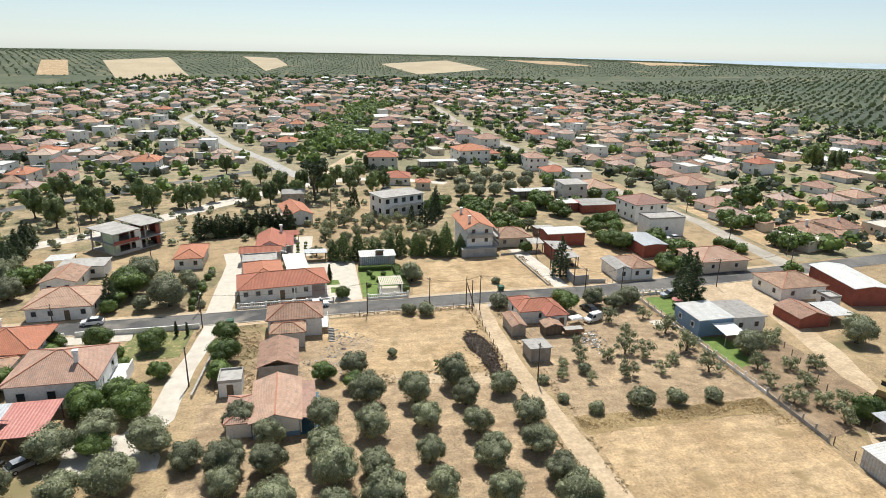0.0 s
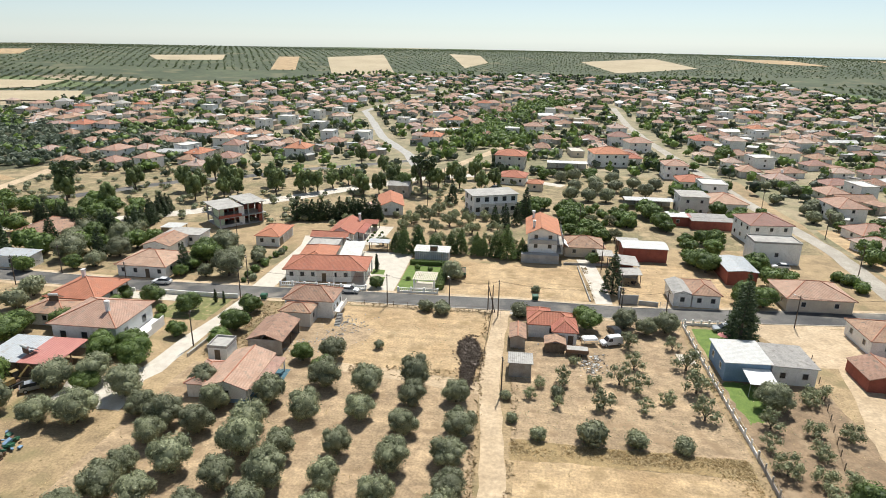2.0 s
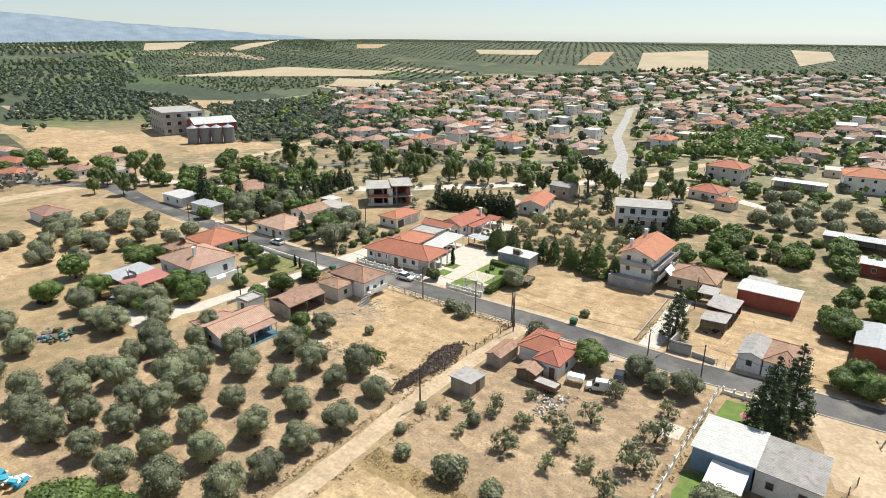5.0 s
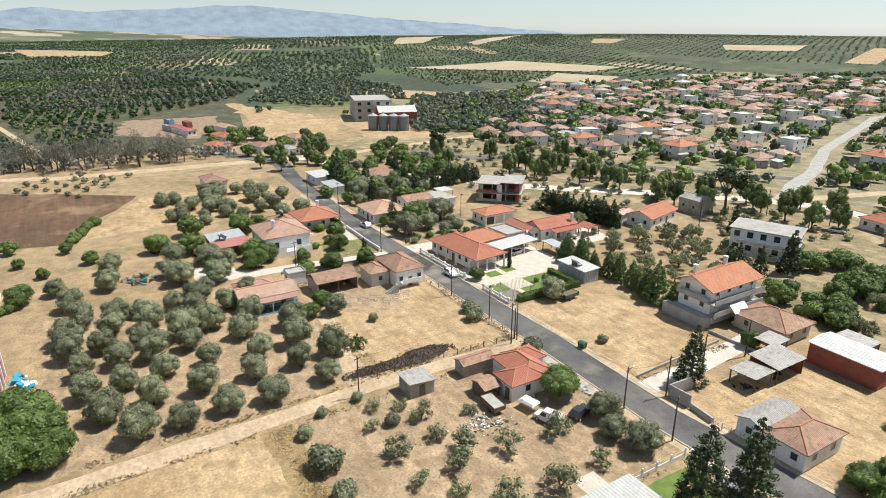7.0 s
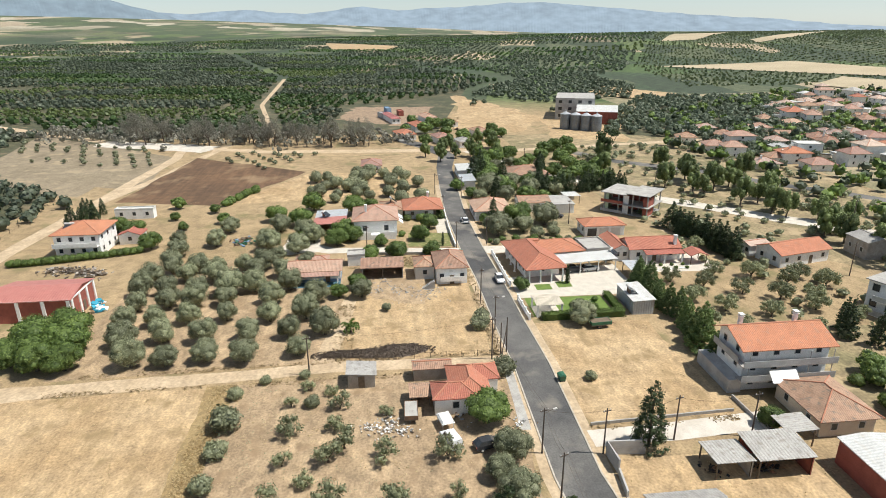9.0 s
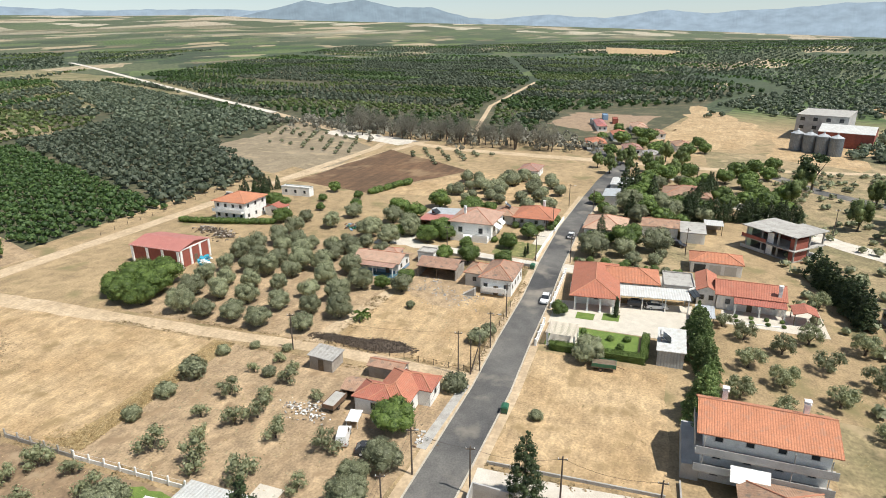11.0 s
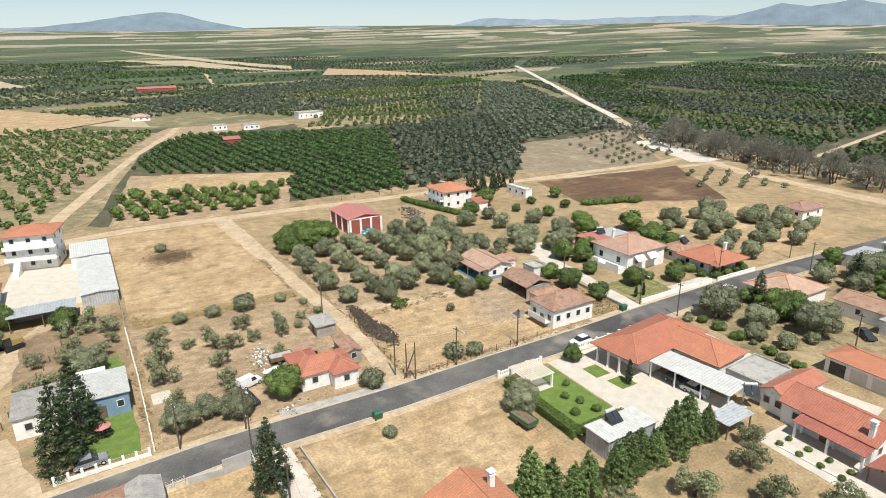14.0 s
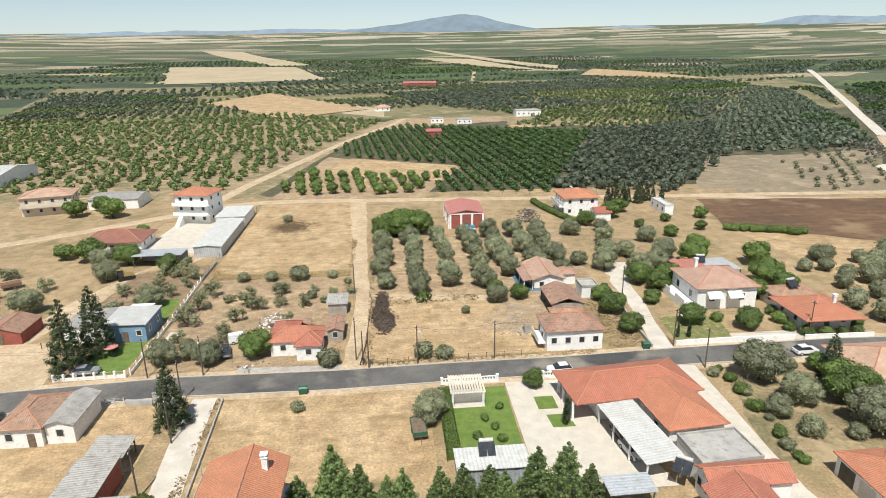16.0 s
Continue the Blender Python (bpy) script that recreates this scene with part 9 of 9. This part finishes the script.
# pilasters and door of the red barn
for k in range(4):
    y = (20.2 + k * 3.75) * K
    kerb_x = 8.86
    tagged(part("barn_pilaster", Geo().box(kerb_x * K - 0.08, kerb_x * K + 0.22, y - 0.3, y + 0.3, -0.2, 4.5), WHITE), "white painted pilaster on the red barn", "pilaster", "barn pilasters")
for k in range(4):
    x = (0.7 + k * 2.6) * K
    tagged(part("barn_pilaster", Geo().box(x - 0.3, x + 0.3, 31.8 * K - 0.08, 31.8 * K + 0.22, -0.2, 4.5), WHITE), "white painted pilaster on the red barn", "pilaster", "barn pilasters")
tagged(part("gable_band", Geo().box(0.4 * K, 8.8 * K, 31.8 * K + 0.01, 31.8 * K + 0.16, 4.3, 4.6), WHITE), "white band across the barn gable", "trim", kind="structure")
tagged(part("eaves_band", Geo().box(8.86 * K, 8.86 * K + 0.10, 19.8 * K, 31.8 * K, 4.35, 4.6), WHITE), "white band under the barn eaves", "trim", kind="structure")


# ---- rubble, brush and grass ----
def heap(name, centres, mat, n, size, spread, height, seed, label, category):
    """A heap of broken pieces, too many to count."""
    rng = random.Random(seed)
    g = Geo()
    for i in range(n):
        cx, cy = rng.choice(centres)
        r, a = abs(rng.gauss(0, spread)), rng.uniform(0, 6.28)
        x, y = cx * K + math.cos(a) * r, cy * K + math.sin(a) * r
        z = height * max(0, 1 - r / (2 * spread)) * rng.random()
        s = size * rng.uniform(0.5, 1.6)
        m = pose(x, y, z + s * 0.3, rng.uniform(-30, 30), rng.uniform(-30, 30), rng.uniform(0, 360))
        b = Geo().box(-s * 0.8, s * 0.8, -s * 0.5, s * 0.5, -s * 0.25, s * 0.25)
        g.add([m @ Vector(v) for v in b.v], b.f, rng.randrange(len(mat)))
    return tagged(part(name, g, mat), label, category, kind="stuff")


heap("rubble_heap", [(41.6, 77.8), (42.2, 79.6), (41.0, 80.6), (43, 81.5)], [WHITE, WHITE, CONCRETE, BLOCK, WOOD], 200, 0.17, 1.7, 0.35, 3, "scattered white rubble and household junk", "rubble")
heap("rubble_stones", [(-1, 80), (2, 82), (4, 84), (3, 79), (6, 87), (4, 88.5)], [CONCRETE, BLOCK, GREY_WALL], 240, 0.15, 2.6, 0.2, 4, "scattered stones and broken blocks", "rubble")
heap("junk_heap", [(38.6, 86.5), (36.8, 86.0), (40.6, 88.6), (42.8, 95.2)], [WHITE, WOOD, GREY_WALL, RUST], 90, 0.2, 1.2, 0.4, 5, "household junk beside the house", "junk")
heap("scrap_heap", [(53, 113.2), (52.4, 117.4), (53.2, 119.2)], [RUST, WOOD, TYRE], 70, 0.3, 0.9, 0.6, 6, "scrap and old tools in the sheds", "scrap")
heap("farm_clutter", [(-26, 50), (-27, 52), (-25, 51)], [BLUE, GREEN_PAINT, RUST, WOOD], 80, 0.45, 1.6, 0.7, 7, "tarpaulins and farm clutter on bare soil", "clutter")
heap("wood_stack", [(-13, 18.6), (-12.8, 21.6), (-11.6, 25), (-10.4, 27.6)], [WOOD, BARK, BLOCK], 420, 0.3, 1.7, 0.9, 8, "stack of cut firewood", "firewood")
heap("barn_clutter", [(4.8, 33.4), (6.2, 33.8), (3.6, 33.6)], [material("turquoise_sheet", (0.05, 0.36, 0.50)), WHITE], 24, 0.55, 0.8, 1.2, 9, "turquoise sheeting beside the red barn", "clutter")


def brush_pile():
    """A long low bed of dark prunings: an uneven mound with twigs all over it."""
    rng = np.random.default_rng(44)
    line = [(24.4, 70.0, 0.7), (24.5, 74.0, 0.9), (24.6, 78.5, 1.5), (24.2, 82.0, 1.9), (24.0, 86.8, 1.3)]
    V, F, cl = [], [], []
    rows, cols = 60, 13
    for i in range(rows):
        q = i / (rows - 1) * (len(line) - 1.001)
        (x0, y0, w0), (x1, y1, w1) = line[int(q)], line[int(q) + 1]
        t = q - int(q)
        end = min(1, 6 * i / rows, 6 * (rows - 1 - i) / rows)
        for j in range(cols):
            u = 2 * j / (cols - 1) - 1
            w = (w0 + (w1 - w0) * t) * (0.55 + 0.45 * end)
            x, y = (x0 + (x1 - x0) * t + u * w) * K, (y0 + (y1 - y0) * t) * K
            x += 0.5 * noise.noise(Vector((x * 0.5, y * 0.5, 3)))
            z = -0.05 + (1 - u * u) ** 0.7 * end * (0.42 + 0.28 * noise.noise(Vector((x * 0.7, y * 0.7, 9))) + 0.12 * rng.random())
            V.append((x, y, z))
            if z > 0.1:
                cl += [(x + rng.normal() * 0.2, y + rng.normal() * 0.2, z, 0.26) for k in range(2)]
            elif rng.random() < 0.5:
                cl.append((x + rng.normal() * 0.4, y + rng.normal() * 0.3, 0.06, 0.22))
            if i and j:
                a = i * cols + j
                F.append((a - cols - 1, a - 1, a, a - cols))
    V2, F2 = leaf_cloud(rng, np.array(cl), 26, 0.085, 0.6)
    tagged(new("brush_pile", np_mesh("brush_pile", np.concatenate([V2, np.array(V)]), np.concatenate([F2, np.array(F) + len(V2)]), VINE)), "long low pile of dark dry prunings", "brush pile", kind="stuff")


brush_pile()


def grass(name, areas, n, size, mat, seed, label):
    """Tufts of dry grass spread over plan rectangles."""
    rng = np.random.default_rng(seed)
    w = np.array([abs((b - a) * (d - c)) for a, b, c, d in areas], float)
    pick = rng.choice(len(areas), n, p=w / w.sum())
    A = np.array(areas, float)[pick]
    x = A[:, 0] + (A[:, 1] - A[:, 0]) * rng.random(n)
    y = A[:, 2] + (A[:, 3] - A[:, 2]) * rng.random(n)
    keep = np.array([noise.noise(Vector((a * 0.16, b * 0.16, seed))) + 0.35 * noise.noise(Vector((a * 0.6, b * 0.6, seed))) for a, b in zip(x, y)]) > rng.uniform(-0.45, 0.45, n)
    x, y = x[keep], y[keep]
    cl = np.stack([x * K, y * K, np.full(len(x), 0.06), rng.uniform(0.15, 0.4, len(x))], 1)
    V, F = leaf_cloud(rng, cl, 4, size, 0.35)
    V[:, 2] = np.maximum(V[:, 2], 0.05 + 0.05 * rng.random(len(V)))
    tagged(new(name, np_mesh(name, V, F, mat)), label, "grass", kind="stuff")


grass("dry_grass", [(-6, 26, 74, 95.5), (31, 57, 58, 95.5), (31, 57, 3, 58), (18, 44, 103.5, 121), (-14, 26, 38, 74), (50, 76, 103.5, 126), (59, 74, 50, 78), (1, 32, 126, 148), (-60, -14, 28, 60)], 9000, 0.10, GRASS, 51, "tufts of dry yellow grass")
grass("golden_weeds", [(30.8, 56.6, 58.2, 60.6), (53.0, 56.8, 54.5, 60.6), (30.8, 56.6, 59.0, 60.4)], 5200, 0.13, leaf_material("golden_weed_stems", (0.36, 0.26, 0.12), (0.56, 0.43, 0.23)), 55, "band of tall golden weeds between field and yard")
grass("dry_weeds", [(26.0, 27.0, 40, 72), (30.2, 31.2, 34, 57), (-6, 27, 95.2, 96.6), (25.6, 26.8, 70, 96), (30.4, 31.4, 60, 96), (57.2, 58.6, 52, 95), (44, 45, 103, 121), (-14, -8, 74, 95), (8, 27, 72.6, 75.5)], 4600, 0.17, leaf_material("dry_weed_stems", (0.27, 0.20, 0.10), (0.47, 0.35, 0.19)), 52, "tall dry weeds along the borders")


def scorched(cx, cy, sx, sy, n):
    """Scorched clods and stubble, thinning out from the middle of the burnt place."""
    rng = np.random.default_rng(54)
    P = rng.normal(size=(n, 2)) * np.array([sx, sy]) + np.array([cx, cy])
    cl = np.stack([P[:, 0] * K, P[:, 1] * K, np.full(n, 0.05), rng.uniform(0.12, 0.3, n)], 1)
    V, F = leaf_cloud(rng, cl, 4, 0.12, 0.2)
    V[:, 2] = np.maximum(V[:, 2], 0.05 + 0.05 * rng.random(len(V)))
    tagged(new("scorched_stubble", np_mesh("scorched_stubble", V, F, leaf_material("scorched_stubble", (0.17, 0.115, 0.068), (0.30, 0.21, 0.12)))), "scorched brown stubble in the dry field", "stubble", kind="stuff")


scorched(46.5, 25.5, 2.4, 2.6, 3200)
grass("green_weeds", [(8, 23, 76, 91), (31, 57, 60, 95), (59, 75, 50, 80)], 1100, 0.09, OLIVE, 53, "sparse grey-green weeds")


def covered_rack(x, y, rz):
    """White tube frame with a sagging white cover thrown over it."""
    R = thing("covered_rack", x * K, y * K, 0, rz, "white metal rack under a sagging white cover", "rack")
    for a in (-1.3, 1.3):
        for b in (-0.8, 0.8):
            part("leg", Geo().rod((a, b, 0), (a, b, 1.55), 0.04, 0.04, 6), FRAME, R)
    for b in (-0.8, 0.8):
        part("rail", Geo().rod((-1.3, b, 0.8), (1.3, b, 0.8), 0.03, 0.03, 6), FRAME, R)
    g = Geo()
    n = 8
    v = [(-1.45 + 2.9 * i / n, -0.95 + 1.9 * j / n, 1.6 - 0.16 * math.sin(math.pi * i / n) * math.sin(math.pi * j / n) - 0.35 * (j in (0, n) or i in (0, n)) + 0.04 * math.sin(i * 2.7 + j * 1.9) + k) for k in (0, 0.03) for j in range(n + 1) for i in range(n + 1)]
    m = (n + 1) * (n + 1)
    f = []
    for j in range(n):
        for i in range(n):
            o = j * (n + 1) + i
            f += [(m + o, m + o + 1, m + o + n + 2, m + o + n + 1), (o + n + 1, o + n + 2, o + 1, o)]
    part("cover", g.add(v, f), WHITE, R, "creased white cover")


covered_rack(42.2, 86.6, 12)
